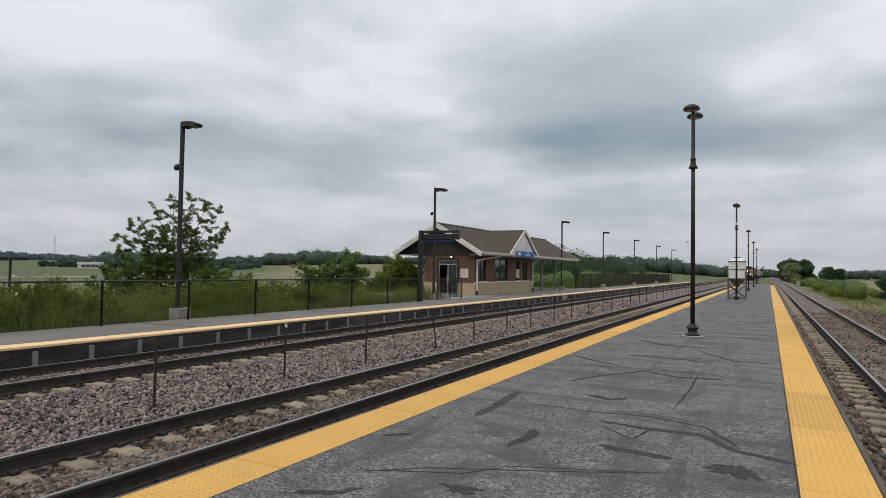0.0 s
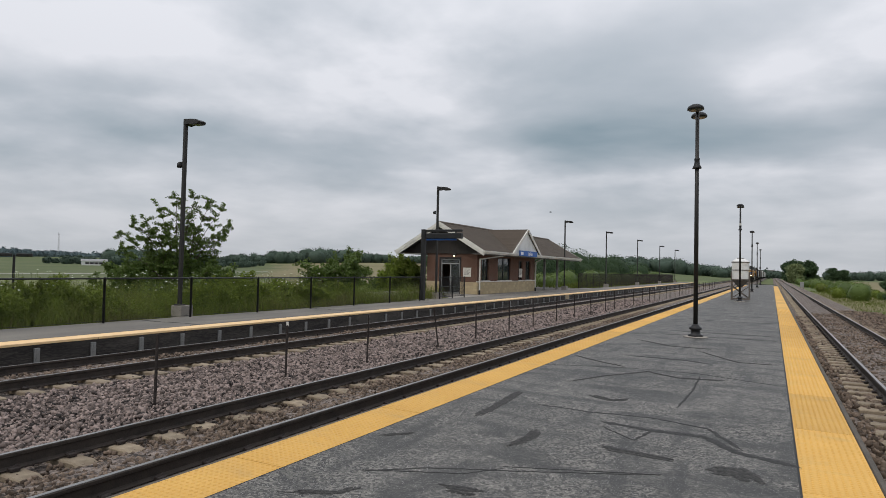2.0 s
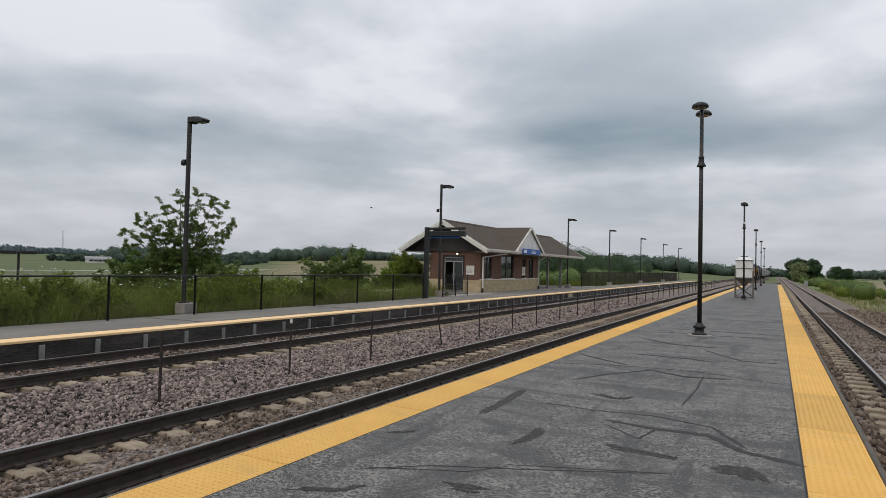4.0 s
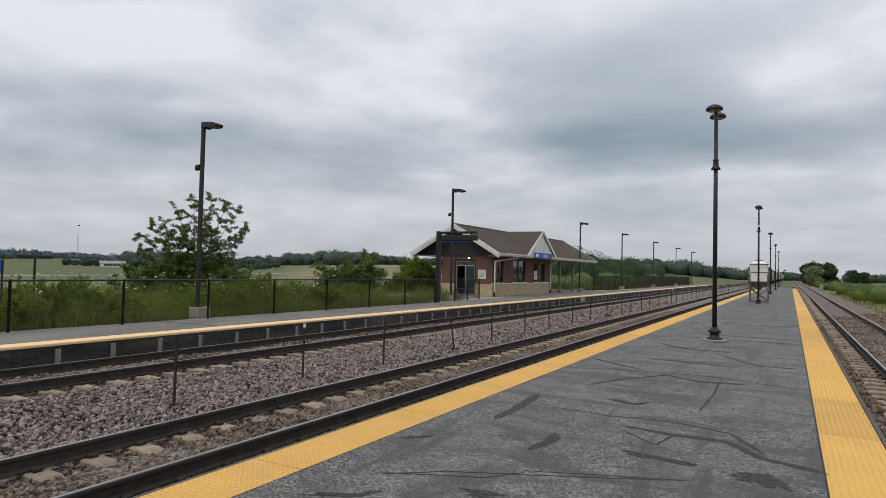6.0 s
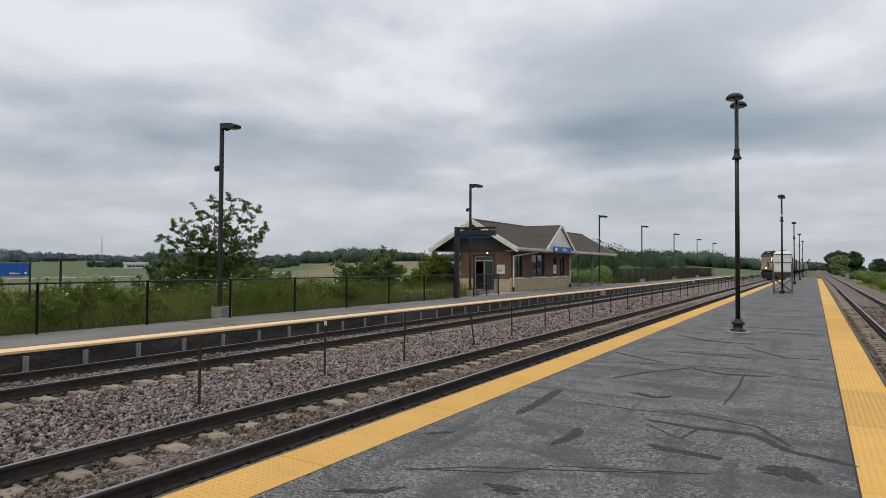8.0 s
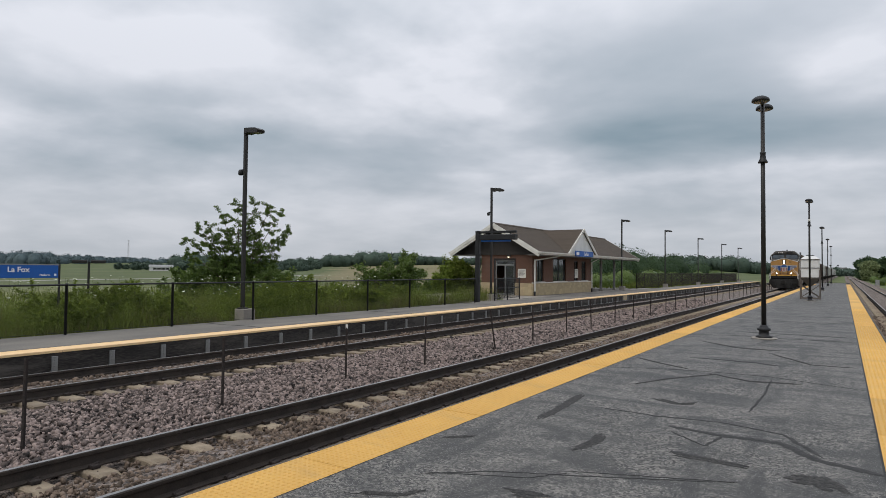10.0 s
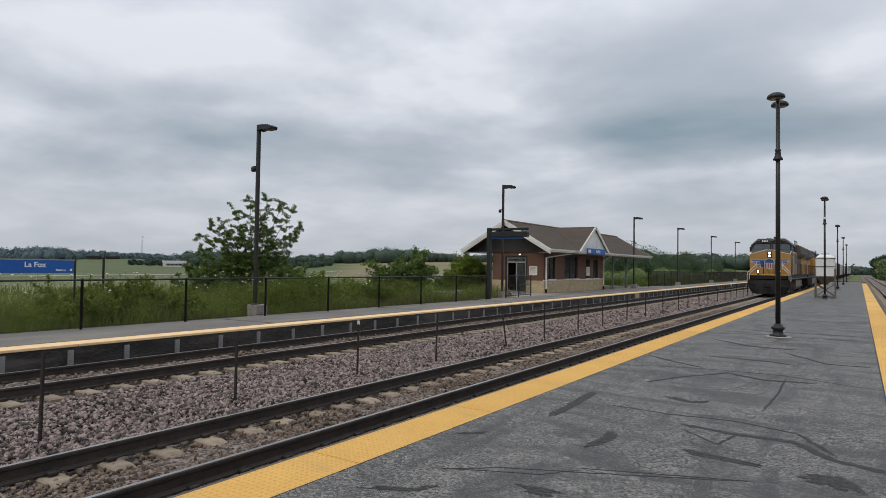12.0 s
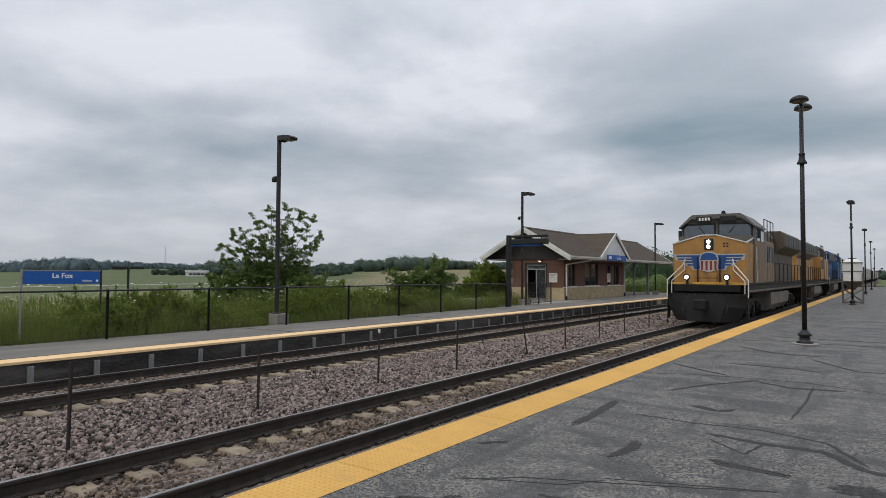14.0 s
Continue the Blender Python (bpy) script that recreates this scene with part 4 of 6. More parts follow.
# ---- fences ----
def chain_link(bm, x, y0, y1, z0, z1, pitch, r):
    h = z1 - z0
    n = int((y1 - y0 + h) / pitch)
    for s in (-1, 1):
        for i in range(n):
            a = y0 - (h if s > 0 else 0) + i * pitch
            ya, za, yb, zb = a, (z0 if s > 0 else z1), a + h, (z1 if s > 0 else z0)
            if s < 0:
                ya, yb = a - h, a
            if ya < y0:
                za += (zb - za) * (y0 - ya) / h
                ya = y0
            if yb > y1:
                zb -= (zb - za) * (yb - y1) / max(yb - ya, 1e-6)
                yb = y1
            if yb - ya > 0.02:
                rod(bm, (x + s * r * 0.5, ya, za), (x + s * r * 0.5, yb, zb), r, seg=3, caps=False)


def fence(name, label, x, ys, height, mat, pitch, wire):
    f = thing(name, (x, ys[0], 0), label, "fence")
    o = ys[0]
    post = lathe(B(), [(0.036, -0.35), (0.036, height - 0.02), (0.045, height - 0.02), (0.045, height + 0.02), (0.02, height + 0.045)], seg=8)
    me = mesh_of("post", post, mat)
    for y in ys:
        piece("post", me, f, (0, y - o, 0))
    part("top_rail", rod(B(), (0, -0.05, height), (0, ys[-1] - o + 0.05, height), 0.024, seg=8), mat, f)
    part("bottom_wire", rod(B(), (0, 0, 0.06), (0, ys[-1] - o, 0.06), 0.006, seg=4), mat, f)
    bm = B()
    chain_link(bm, 0.03, 0, ys[-1] - o, 0.06, height, pitch, wire)
    part("chain_link_mesh", bm, mat, f, "dark woven wire mesh", "stuff")


fence("chain_link_fence", "black chain-link fence with round posts along the far platform", -16.5, [11.1 + 2.95 * k for k in range(-8, 7)], 1.25, M_BLACK, 0.06, 0.0012)
fence("chain_link_fence", "dull brown chain-link fence behind the far platform", -17.5, [63 + 3.0 * k for k in range(0, 24)], 1.5, M_RUST, 0.10, 0.006)


def gate_rail(y0, y1):
    g = thing("gate_railing", (-16.6, y0, 0), "black steel railing with a gate at the station entrance", "railing")
    n = 3
    for i in range(n):
        part("post", lathe(B(), [(0.034, -0.1), (0.034, 1.25), (0.02, 1.29)], (0, (y1 - y0) * i / (n - 1), 0), 8), M_BLACK, g)
    for z in (0.12, 0.7, 1.24):
        part("rail", rod(B(), (0, 0, z), (0, y1 - y0, z), 0.02, seg=6), M_BLACK, g)
    count = int((y1 - y0) / 0.12)
    me = mesh_of("picket", box(B(), -0.009, 0.009, -0.009, 0.009, 0.1, 1.25), M_BLACK)
    for i in range(1, count):
        piece("picket", me, g, (0, (y1 - y0) * i / count, 0))


gate_rail(31.2, 34.4)


def intertrack_posts():
    me = None
    spots = [3.75, 6.66, 9.68, 12.37, 15.98, 18.5, 21.4, 24.1, 27.1]
    spots += [spots[-1] + 2.95 * k for k in range(1, 30)]
    for i, y in enumerate(spots):
        t = thing("steel_post", (-8.5 + rng.normal(0, 0.04), y, -0.6), "thin rusty steel fence post driven into the ballast", "post", "posts between the tracks")
        if i == 4:
            t.rotation_euler = (radians(3), radians(-7), 0)
        else:
            t.rotation_euler = (radians(rng.normal(0, 1.0)), radians(rng.normal(0, 0.8)), rng.uniform(-0.3, 0.3))
        if me is None:
            bm = box(B(), -0.022, 0.022, -0.004, 0.004, -0.2, 1.2)
            box(bm, -0.004, 0.004, 0.005, 0.034, -0.2, 1.19)
            for k in range(11):
                box(bm, -0.012, 0.012, -0.012, -0.0045, 0.12 + 0.1 * k, 0.14 + 0.1 * k)
            me = mesh_of("shaft", bm, M_RUST)
            cap = mesh_of("tip", box(B(), -0.024, 0.024, -0.007, 0.008, 1.12, 1.203), M_HANDRAIL)
        piece("shaft", me, t)
        if i == 2:
            piece("tip", cap, t)


intertrack_posts()


# ---- lamps ----
def twin_lamp(y, x=-1.86):
    t = thing("platform_lamp", (x, y, 0), "black platform lamp post with twin domed heads on an asphalt platform", "lamp post", "twin lamps on the island platform")
    part("footing", lathe(B(), [(0.32, 0.0), (0.32, 0.02), (0.3, 0.03)], seg=20), M_CONCRETE, t, "round concrete footing")
    part("base", lathe(B(), [(0.2, 0.03), (0.2, 0.07), (0.13, 0.09), (0.12, 0.2), (0.165, 0.22), (0.165, 0.27), (0.12, 0.29), (0.1, 0.33), (0.07, 0.36)], seg=16), M_BLACK, t)
    part("pole", rod(B(), (0, 0, 0.34), (0, 0, 6.28), 0.062, 0.05, 12), M_BRONZE, t)
    part("collar", lathe(B(), [(0.12, 4.66), (0.12, 4.69), (0.08, 4.76), (0.066, 4.88), (0.075, 4.9), (0.075, 4.94), (0.056, 4.95)], seg=14), M_BLACK, t)
    part("crossarm", box(B(), -0.035, 0.035, -0.45, 0.45, 6.2, 6.27, 0.008), M_BLACK, t)
    for s in (-1, 1):
        head = part("head", lathe(B(), [(0.2, 6.19), (0.215, 6.195), (0.215, 6.24), (0.19, 6.28), (0.15, 6.31), (0.12, 6.32), (0.1, 6.335), (0.02, 6.34)], (0, s * 0.46, 0), 18), M_BLACK, t)
        part("lens", lathe(B(), [(0.15, 6.165), (0.18, 6.175), (0.19, 6.188), (0.17, 6.189)], (0, s * 0.46, 0), 18), M_LENS, head)
    return t


for k, y in enumerate((18.55, 45.2, 72.5, 98.0, 124.0)):
    lamp_ob = twin_lamp(y)
    if k == 1:
        part("white_band", lathe(B(), [(0.066, 4.96), (0.066, 5.1)], seg=12), M_HANDRAIL, lamp_ob, "white painted band")


def arm_lamp(y, x=-17.05, top=6.45, flood=False):
    t = thing("street_lamp", (x, y, -0.1), "dark bronze lamp post with one shoebox head on concrete block", "lamp post", "single lamps along the far platform")
    part("footing", box(B(), -0.24, 0.24, -0.14, 0.34, -0.5, 0.45, 0.02), M_CONCRETE, t, "square concrete footing")
    part("base_plate", box(B(), -0.13, 0.13, -0.13, 0.13, 0.45, 0.49, 0.006), M_BRONZE, t)
    part("pole", box(B(), -0.056, 0.056, -0.056, 0.056, 0.49, top + 0.1, 0.01), M_BRONZE, t)
    head = part("head", prism(B(), ((0.075, top - 0.13), (0.3, top - 0.1), (0.42, top - 0.13), (0.72, top - 0.13), (0.75, top - 0.05), (0.62, top + 0.02), (0.36, top + 0.05), (0.075, top + 0.06)), "y", -0.16, 0.16), M_BRONZE, t)
    part("lens", box(B(), 0.44, 0.7, -0.13, 0.13, top - 0.145, top - 0.131), M_LENS, head)
    if flood:
        spot = part("floodlight", lathe(B(), [(0.06, 4.95), (0.085, 4.98), (0.085, 5.09), (0.04, 5.14)], (-0.17, -0.05, 0), 10), M_BLACK, t, "small black floodlight")
        part("bracket", box(B(), -0.17, -0.057, -0.07, -0.03, 5.1, 5.14), M_BLACK, spot)
    return t


for y in (14.08, 31.6, 56.6, 73.0, 92.0, 112.0, 131.0):
    arm_lamp(y, flood=y < 40)


def parking_lamp(x, y, h):
    t = thing("car_park_lamp", (x, y, float(ground_height(np.float64(x), np.float64(y)))), "distant dark T-shaped lamp post standing in the meadow", "lamp post", "car park lamps", radians(60))
    part("pole", box(B(), -0.07, 0.07, -0.07, 0.07, -0.3, h, 0.01), M_BRONZE, t)
    for s in (-1, 1):
        part("head", box(B(), min(s * 0.1, s * 0.95), max(s * 0.1, s * 0.95), -0.2, 0.2, h - 0.12, h + 0.08, 0.03), M_BRONZE, t)


parking_lamp(-41.0, 21.6, 2.95)
parking_lamp(-60.5, 20.0, 3.3)


# ---- the station house ----
def pierced(bm, axis, at, thick, a0, a1, z0, z1, holes):
    """A wall in the plane axis=at, from a0 to a1, with rectangular holes (a, b, bottom, top)."""
    def put(a, b, lo, hi):
        if b - a < 1e-4 or hi - lo < 1e-4:
            return
        if axis == "x":
            box(bm, at - thick, at, a, b, lo, hi)
        else:
            box(bm, a, b, at, at + thick, lo, hi)
    edges = sorted({a0, a1} | {v for a, b, lo, hi in holes for v in (a, b)})
    levels = sorted({z0, z1} | {min(max(v, z0), z1) for a, b, lo, hi in holes for v in (lo, hi)})
    for a, b in zip(edges, edges[1:]):
        for lo, hi in zip(levels, levels[1:]):
            am, zm = (a + b) / 2, (lo + hi) / 2
            if not any(h[0] < am < h[1] and h[2] < zm < h[3] for h in holes):
                put(a, b, lo, hi)
    bmesh.ops.remove_doubles(bm, verts=bm.verts[:], dist=1e-5)
    return bm


def brick_material(name, c1, c2, mortar, w, h, axis):
    m = material(name, c1, c2, 0.88, scale=3, fine=50, bump=0)
    nodes, link = m.node_tree.nodes, m.node_tree.links.new
    b = nodes["Principled BSDF"]
    base = b.inputs["Base Color"].links[0].from_socket
    co = nodes.new("ShaderNodeTexCoord")
    sep, com = nodes.new("ShaderNodeSeparateXYZ"), nodes.new("ShaderNodeCombineXYZ")
    add = nodes.new("ShaderNodeMath")
    link(co.outputs["Object"], sep.inputs[0])
    link(sep.outputs[0], add.inputs[0])
    link(sep.outputs[1], add.inputs[1])
    link(add.outputs[0], com.inputs[0])
    link(sep.outputs[2], com.inputs[1])
    br = nodes.new("ShaderNodeTexBrick")
    br.inputs["Scale"].default_value = 1.0
    br.inputs["Brick Width"].default_value, br.inputs["Row Height"].default_value = w, h
    br.inputs["Mortar Size"].default_value = 0.006
    br.inputs["Mortar"].default_value = (*mortar, 1)
    br.inputs["Color2"].default_value = (*[c * 0.72 for c in c1], 1)
    link(com.outputs[0], br.inputs["Vector"])
    link(base, br.inputs["Color1"])
    link(br.outputs["Color"], b.inputs["Base Color"])
    bp = nodes.new("ShaderNodeBump")
    bp.inputs["Strength"].default_value, bp.inputs["Distance"].default_value = 0.6, 0.01
    bp.invert = True
    link(br.outputs["Fac"], bp.inputs["Height"])
    link(bp.outputs[0], b.inputs["Normal"])
    return m


M_BRICKWALL = brick_material("brick_courses", (0.155, 0.074, 0.047), (0.105, 0.048, 0.032), (0.15, 0.11, 0.088), 0.2, 0.068, "x")
M_BLOCKWALL = brick_material("buff_block_courses", (0.50, 0.40, 0.245), (0.41, 0.32, 0.19), (0.34, 0.28, 0.19), 0.4, 0.2, "x")
WX, WY0, WY1, WXB = -17.88, 39.0, 50.7, -21.8
EAVE_Z, RIDGE_Z, RIDGE_X, EX0, EX1, RY0, RY1 = 2.98, 4.98, -20.45, -17.0, -23.9, 38.15, 62.0


def slope_z(x):
    return RIDGE_Z - (RIDGE_Z - EAVE_Z) * abs(x - RIDGE_X) / (EX0 - RIDGE_X)


def lettering(body, size, at, rot, mat, parent, name="lettering"):
    cu = bpy.data.curves.new(name, "FONT")
    cu.body, cu.size, cu.extrude, cu.align_x, cu.offset = body, size, 0.004, "CENTER", size * 0.022
    tmp = bpy.data.objects.new(name, cu)
    me = bpy.data.meshes.new_from_object(tmp)
    bpy.data.objects.remove(tmp)
    me.materials.append(mat)
    ob = new(name, me)
    ob.parent = parent
    ob.location, ob.rotation_euler = at, rot
    return ob


def build_station():
    s = thing("station_house", (0, 0, 0), "small brick station house with brown shingled gable roof and canopy", "building")
    wins = [(39.75, 40.95, 0.9, 2.5), (42.65, 45.15, 0.9, 2.62), (46.9, 47.75, 0.9, 2.5), (48.5, 49.6, 0.9, 2.5)]
    door = (-20.7, -19.2, -0.02, 2.42)
    part("wall", pierced(B(), "x", WX, 0.3, WY0, WY1, 0.0, 2.95, wins), M_BRICKWALL, s, "red-brown brick wall")
    part("wall", pierced(B(), "x", WXB + 0.3, 0.3, WY0 + 0.31, WY1, 0.0, 2.95, []), M_BRICKWALL, s, "red-brown brick wall")
    part("wall", pierced(B(), "y", WY0, 0.3, WXB, WX - 0.302, 0.0, 2.95, [door]), M_BRICKWALL, s, "red-brown brick wall")
    part("wall", pierced(B(), "y", WY1 - 0.3, 0.298, WXB + 0.302, WX - 0.302, 0.0, 2.95, []), M_BRICKWALL, s, "red-brown brick wall")
    part("gable_wall", prism(B(), ((WXB, 2.952), (WX, 2.952), (WX, slope_z(WX) - 0.25), (RIDGE_X, RIDGE_Z - 0.25), (WXB, slope_z(WXB) - 0.25)), "y", WY0, WY0 + 0.25), M_BRICKWALL, s)
    # protruding buff block plinth
    part("plinth", box(B(), WX, WX + 0.07, WY0 - 0.07, WY1, 0.0, 0.84, 0.012), M_BLOCKWALL, s, "buff split-face block plinth")
    part("plinth", box(B(), door[1] + 0.05, WX - 0.003, WY0 - 0.07, WY0 - 0.002, 0.0, 0.84, 0.012), M_BLOCKWALL, s, "buff split-face block plinth")
    part("plinth", box(B(), WXB, door[0] - 0.05, WY0 - 0.07, WY0 - 0.002, 0.0, 0.84, 0.012), M_BLOCKWALL, s, "buff split-face block plinth")
    part("plinth_cap", box(B(), WX + 0.002, WX + 0.1, WY0 - 0.1, WY1, 0.842, 0.9, 0.01), M_TRIM, s)
    part("floor_slab", box(B(), WXB + 0.3, WX - 0.3, WY0 + 0.3, WY1 - 0.3, 0.0, 0.02), M_ROOM, s)
    part("inner_partition", box(B(), WXB + 0.32, WX - 0.32, 45.6, 45.7, 0.02, 2.9), M_ROOM, s)
    for a, b, lo, hi in wins:
        w = part("window", pierced(B(), "x", WX - 0.08, 0.08, a, b, lo, hi, [(a + 0.07, (a + b) / 2 - 0.035, lo + 0.07, hi - 0.07), ((a + b) / 2 + 0.035, b - 0.07, lo + 0.07, hi - 0.07)]), M_FRAME, s, "dark metal window frame")
        for c, d in ((a + 0.07, (a + b) / 2 - 0.035), ((a + b) / 2 + 0.035, b - 0.07)):
            pane = part("pane", box(B(), WX - 0.13, WX - 0.12, c, d, lo + 0.07, hi - 0.07), M_GLASS, w)
            pane.visible_shadow = False
        part("sill", box(B(), WX + 0.001, WX + 0.12, a - 0.05, b + 0.05, lo - 0.001, lo + 0.05, 0.008), M_TRIM, w)
    d = part("door", pierced(B(), "y", WY0 + 0.06, 0.08, door[0], door[1], 0.0, 2.42, [(door[0] + 0.08, -19.99, 0.1, 2.05), (-19.91, door[1] - 0.08, 0.1, 2.05), (door[0] + 0.08, door[1] - 0.08, 2.13, 2.34)]), M_GALV, s, "grey metal glazed double door")
    for c0, c1, z0, z1 in ((-19.91, door[1] - 0.08, 0.1, 2.05), (door[0] + 0.08, door[1] - 0.08, 2.13, 2.34)):
        part("pane", box(B(), c0, c1, WY0 + 0.095, WY0 + 0.105, z0, z1), M_GLASS, d).visible_shadow = False
    for x in (-20.03, -19.87):
        part("handle", rod(B(), (x, WY0 + 0.03, 0.85), (x, WY0 + 0.03, 1.25), 0.014, seg=6), M_GALV, d, "steel pull handle")
    part("door_casing", pierced(B(), "y", WY0 - 0.03, 0.028, door[0] - 0.1, door[1] + 0.1, 0.0, 2.54, [(door[0], door[1], -0.01, 2.42)]), M_FRAME, s)
    # notices
    for args in (((-18.93, -18.33, WY0 - 0.035, WY0 - 0.004, 1.2, 1.82),), ((WX + 0.004, WX + 0.03, 46.95, 47.65, 1.15, 1.85),)):
        board = part("notice_board", box(B(), *args[0], 0.008), M_PAPER, s, "pale framed notice")
        a = args[0]
        for k in range(6):
            z = a[5] - 0.1 - 0.075 * k
            if a[3] - a[2] < 0.1:
                part("text_bar", box(B(), a[0] + 0.06, a[1] - 0.06 - 0.06 * (k % 3), a[2] - 0.004, a[2] - 0.001, z, z + 0.022), M_TRAIN_GREY, board)
            else:
                part("text_bar", box(B(), a[1] + 0.001, a[1] + 0.004, a[2] + 0.06, a[3] - 0.06 - 0.06 * (k % 3), z, z + 0.022), M_TRAIN_GREY, board)
    build_roof(s)
    # open canopy
    for y in (53.3, 57.0):
        for x in (WX, WXB + 0.1):
            post = part("canopy_post", box(B(), x - 0.09, x + 0.09, y - 0.09, y + 0.09, 0.0, 2.78, 0.012), M_POST, s, "grey square steel post")
            part("foot", box(B(), x - 0.16, x + 0.16, y - 0.16, y + 0.16, 0.0, 0.12, 0.01), M_CONCRETE, post)
    for x in (WX, WXB + 0.1):
        part("canopy_beam", box(B(), x - 0.08, x + 0.08, WY1 + 0.01, RY1 - 0.2, 2.782, 2.95), M_TRAIN_GREY, s)
    bench = thing("bench", (-20.4, 56.0, 0), "dark slatted bench under the canopy", "bench")
    for k in range(4):
        part("seat_slat", box(B(), -0.24 + 0.12 * k, -0.14 + 0.12 * k, -1, 1, 0.43, 0.46, 0.006), M_TIMBER, bench)
    for k in range(3):
        part("back_slat", box(B(), -0.3, -0.27, -1, 1, 0.55 + 0.13 * k, 0.65 + 0.13 * k, 0.006), M_TIMBER, bench)
    for y in (-0.85, 0.85):
        part("leg_frame", box(B(), -0.31, 0.22, y - 0.03, y + 0.03, 0.0, 0.43, 0.01), M_BLACK, bench)
    # downpipes
    for y, yt in ((39.15, 41.9), (50.55, 50.55)):
        bm = beam(B(), (WX + 0.14, y, 0.3), (WX + 0.14, y, 2.45), 0.09, 0.07)
        beam(bm, (WX + 0.14, y, 2.42), (EX0 - 0.1, yt, 2.74), 0.09, 0.07)
        beam(bm, (EX0 - 0.1, yt, 2.72), (EX0 - 0.1, yt, 2.84), 0.09, 0.09)
        pipe = part("downpipe", bm, M_TRIM, s, "off-white rain pipe")
        part("boot", lathe(B(), [(0.07, 0.0), (0.07, 0.26), (0.05, 0.3)], (WX + 0.14, y, 0), 8), M_BLACK, pipe)
    lamp = part("soffit_lamp", box(B(), -19.75, -19.45, 38.88, 38.97, 2.66, 2.8, 0.02), M_BRONZE, s, "lit wall lamp over the door")
    part("bulb", lathe(B(), [(0.04, 2.58), (0.065, 2.61), (0.065, 2.66)], (-19.6, 38.86, 0), 10), M_LAMP_DOOR, lamp, "glowing lamp glass")


def build_roof(s):
    """Two lapped slopes, a cross gable over the track side, trim and soffits."""
    th = 0.16
    for sx in (1, -1):
        e = EX0 if sx > 0 else EX1
        bm = B()
        n = 34
        for k in range(n):
            a, b = k / n, (k + 1) / n
            xa, xb = e + (RIDGE_X - e) * a, e + (RIDGE_X - e) * (b + 0.012)
            za, zb = EAVE_Z + (RIDGE_Z - EAVE_Z) * a + 0.012, EAVE_Z + (RIDGE_Z - EAVE_Z) * (b + 0.012) + 0.002
            y = RY0
            r = np.random.default_rng(k)
            while y < RY1:
                y2 = min(RY1, y + r.uniform(0.8, 1.1))
                vs = [bm.verts.new(p) for p in ((xa, y, za), (xa, y2 - 0.008, za), (xb, y2 - 0.008, zb), (xb, y, zb), (xa, y, za - 0.03), (xa, y2 - 0.008, za - 0.03))]
                bm.faces.new(vs[:4])
                bm.faces.new((vs[0], vs[4], vs[5], vs[1]))
                y = y2
        bmesh.ops.recalc_face_normals(bm, faces=bm.faces[:])
        roof = part("roof_slope", prism(B(), ((e, EAVE_Z), (RIDGE_X, RIDGE_Z), (RIDGE_X, RIDGE_Z - th), (e, EAVE_Z - th)), "y", RY0, RY1), M_SOFFIT, s)
        part("shingles", bm, M_SHINGLE, roof, "brown asphalt shingles", "stuff")
        part("fascia", box(B(), min(e, e + sx * 0.05), max(e, e + sx * 0.05), RY0, RY1, EAVE_Z - 0.19, EAVE_Z + 0.0), M_TRIM, s, "off-white fascia board")
        part("gutter", prism(B(), ((e + sx * 0.052, EAVE_Z - 0.12), (e + sx * 0.14, EAVE_Z - 0.1), (e + sx * 0.15, EAVE_Z + 0.0), (e + sx * 0.052, EAVE_Z + 0.0)), "y", RY0 - 0.02, RY1 + 0.02), M_TRIM, s)
        part("soffit", box(B(), min(e, WX if sx > 0 else WXB), max(e, WX if sx > 0 else WXB), RY0, RY1, EAVE_Z - 0.24, EAVE_Z - 0.2), M_SOFFIT, s)
        for y, nm in ((RY0 - 0.03, "rake_trim"), (RY1 + 0.03, "rake_trim")):
            bm = beam(B(), (e, y, EAVE_Z - 0.09), (RIDGE_X, y, RIDGE_Z - 0.09), 0.055, 0.2)
            beam(bm, (e, y + 0.034 * (1 if y < 50 else -1) - 0.0, EAVE_Z - 0.27), (RIDGE_X, y + 0.034 * (1 if y < 50 else -1), RIDGE_Z - 0.27), 0.05, 0.14)
            part(nm, bm, M_TRIM, s, "off-white rake board")
    # added dark sheet before the brick gable: painted shade of the roof overhang
    part("gable_shade_sheet", prism(B(), ((EX1, EAVE_Z - 0.19), (EX0, EAVE_Z - 0.19), (RIDGE_X, RIDGE_Z - 0.3), ), "y", WY0 - 0.1, WY0 - 0.02), M_GABLE_SHADE, s, "dark brown gable infill, painted as the shade under the roof overhang")
    part("ridge_cap", prism(B(), ((RIDGE_X - 0.16, RIDGE_Z - 0.05), (RIDGE_X, RIDGE_Z + 0.05), (RIDGE_X + 0.16, RIDGE_Z - 0.05)), "y", RY0, RY1), M_SHINGLE, s)
    # cross gable
    y0, y1, ap, fx = 43.2, 49.5, 4.92, -16.93
    ym = (y0 + y1) / 2
    part("cross_gable", prism(B(), ((y0 + 0.15, EAVE_Z - 0.1), (y1 - 0.15, EAVE_Z - 0.1), (ym, ap - 0.12)), "x", fx - 0.2, fx - 0.08), M_WHITE, s, "white boarded cross gable")
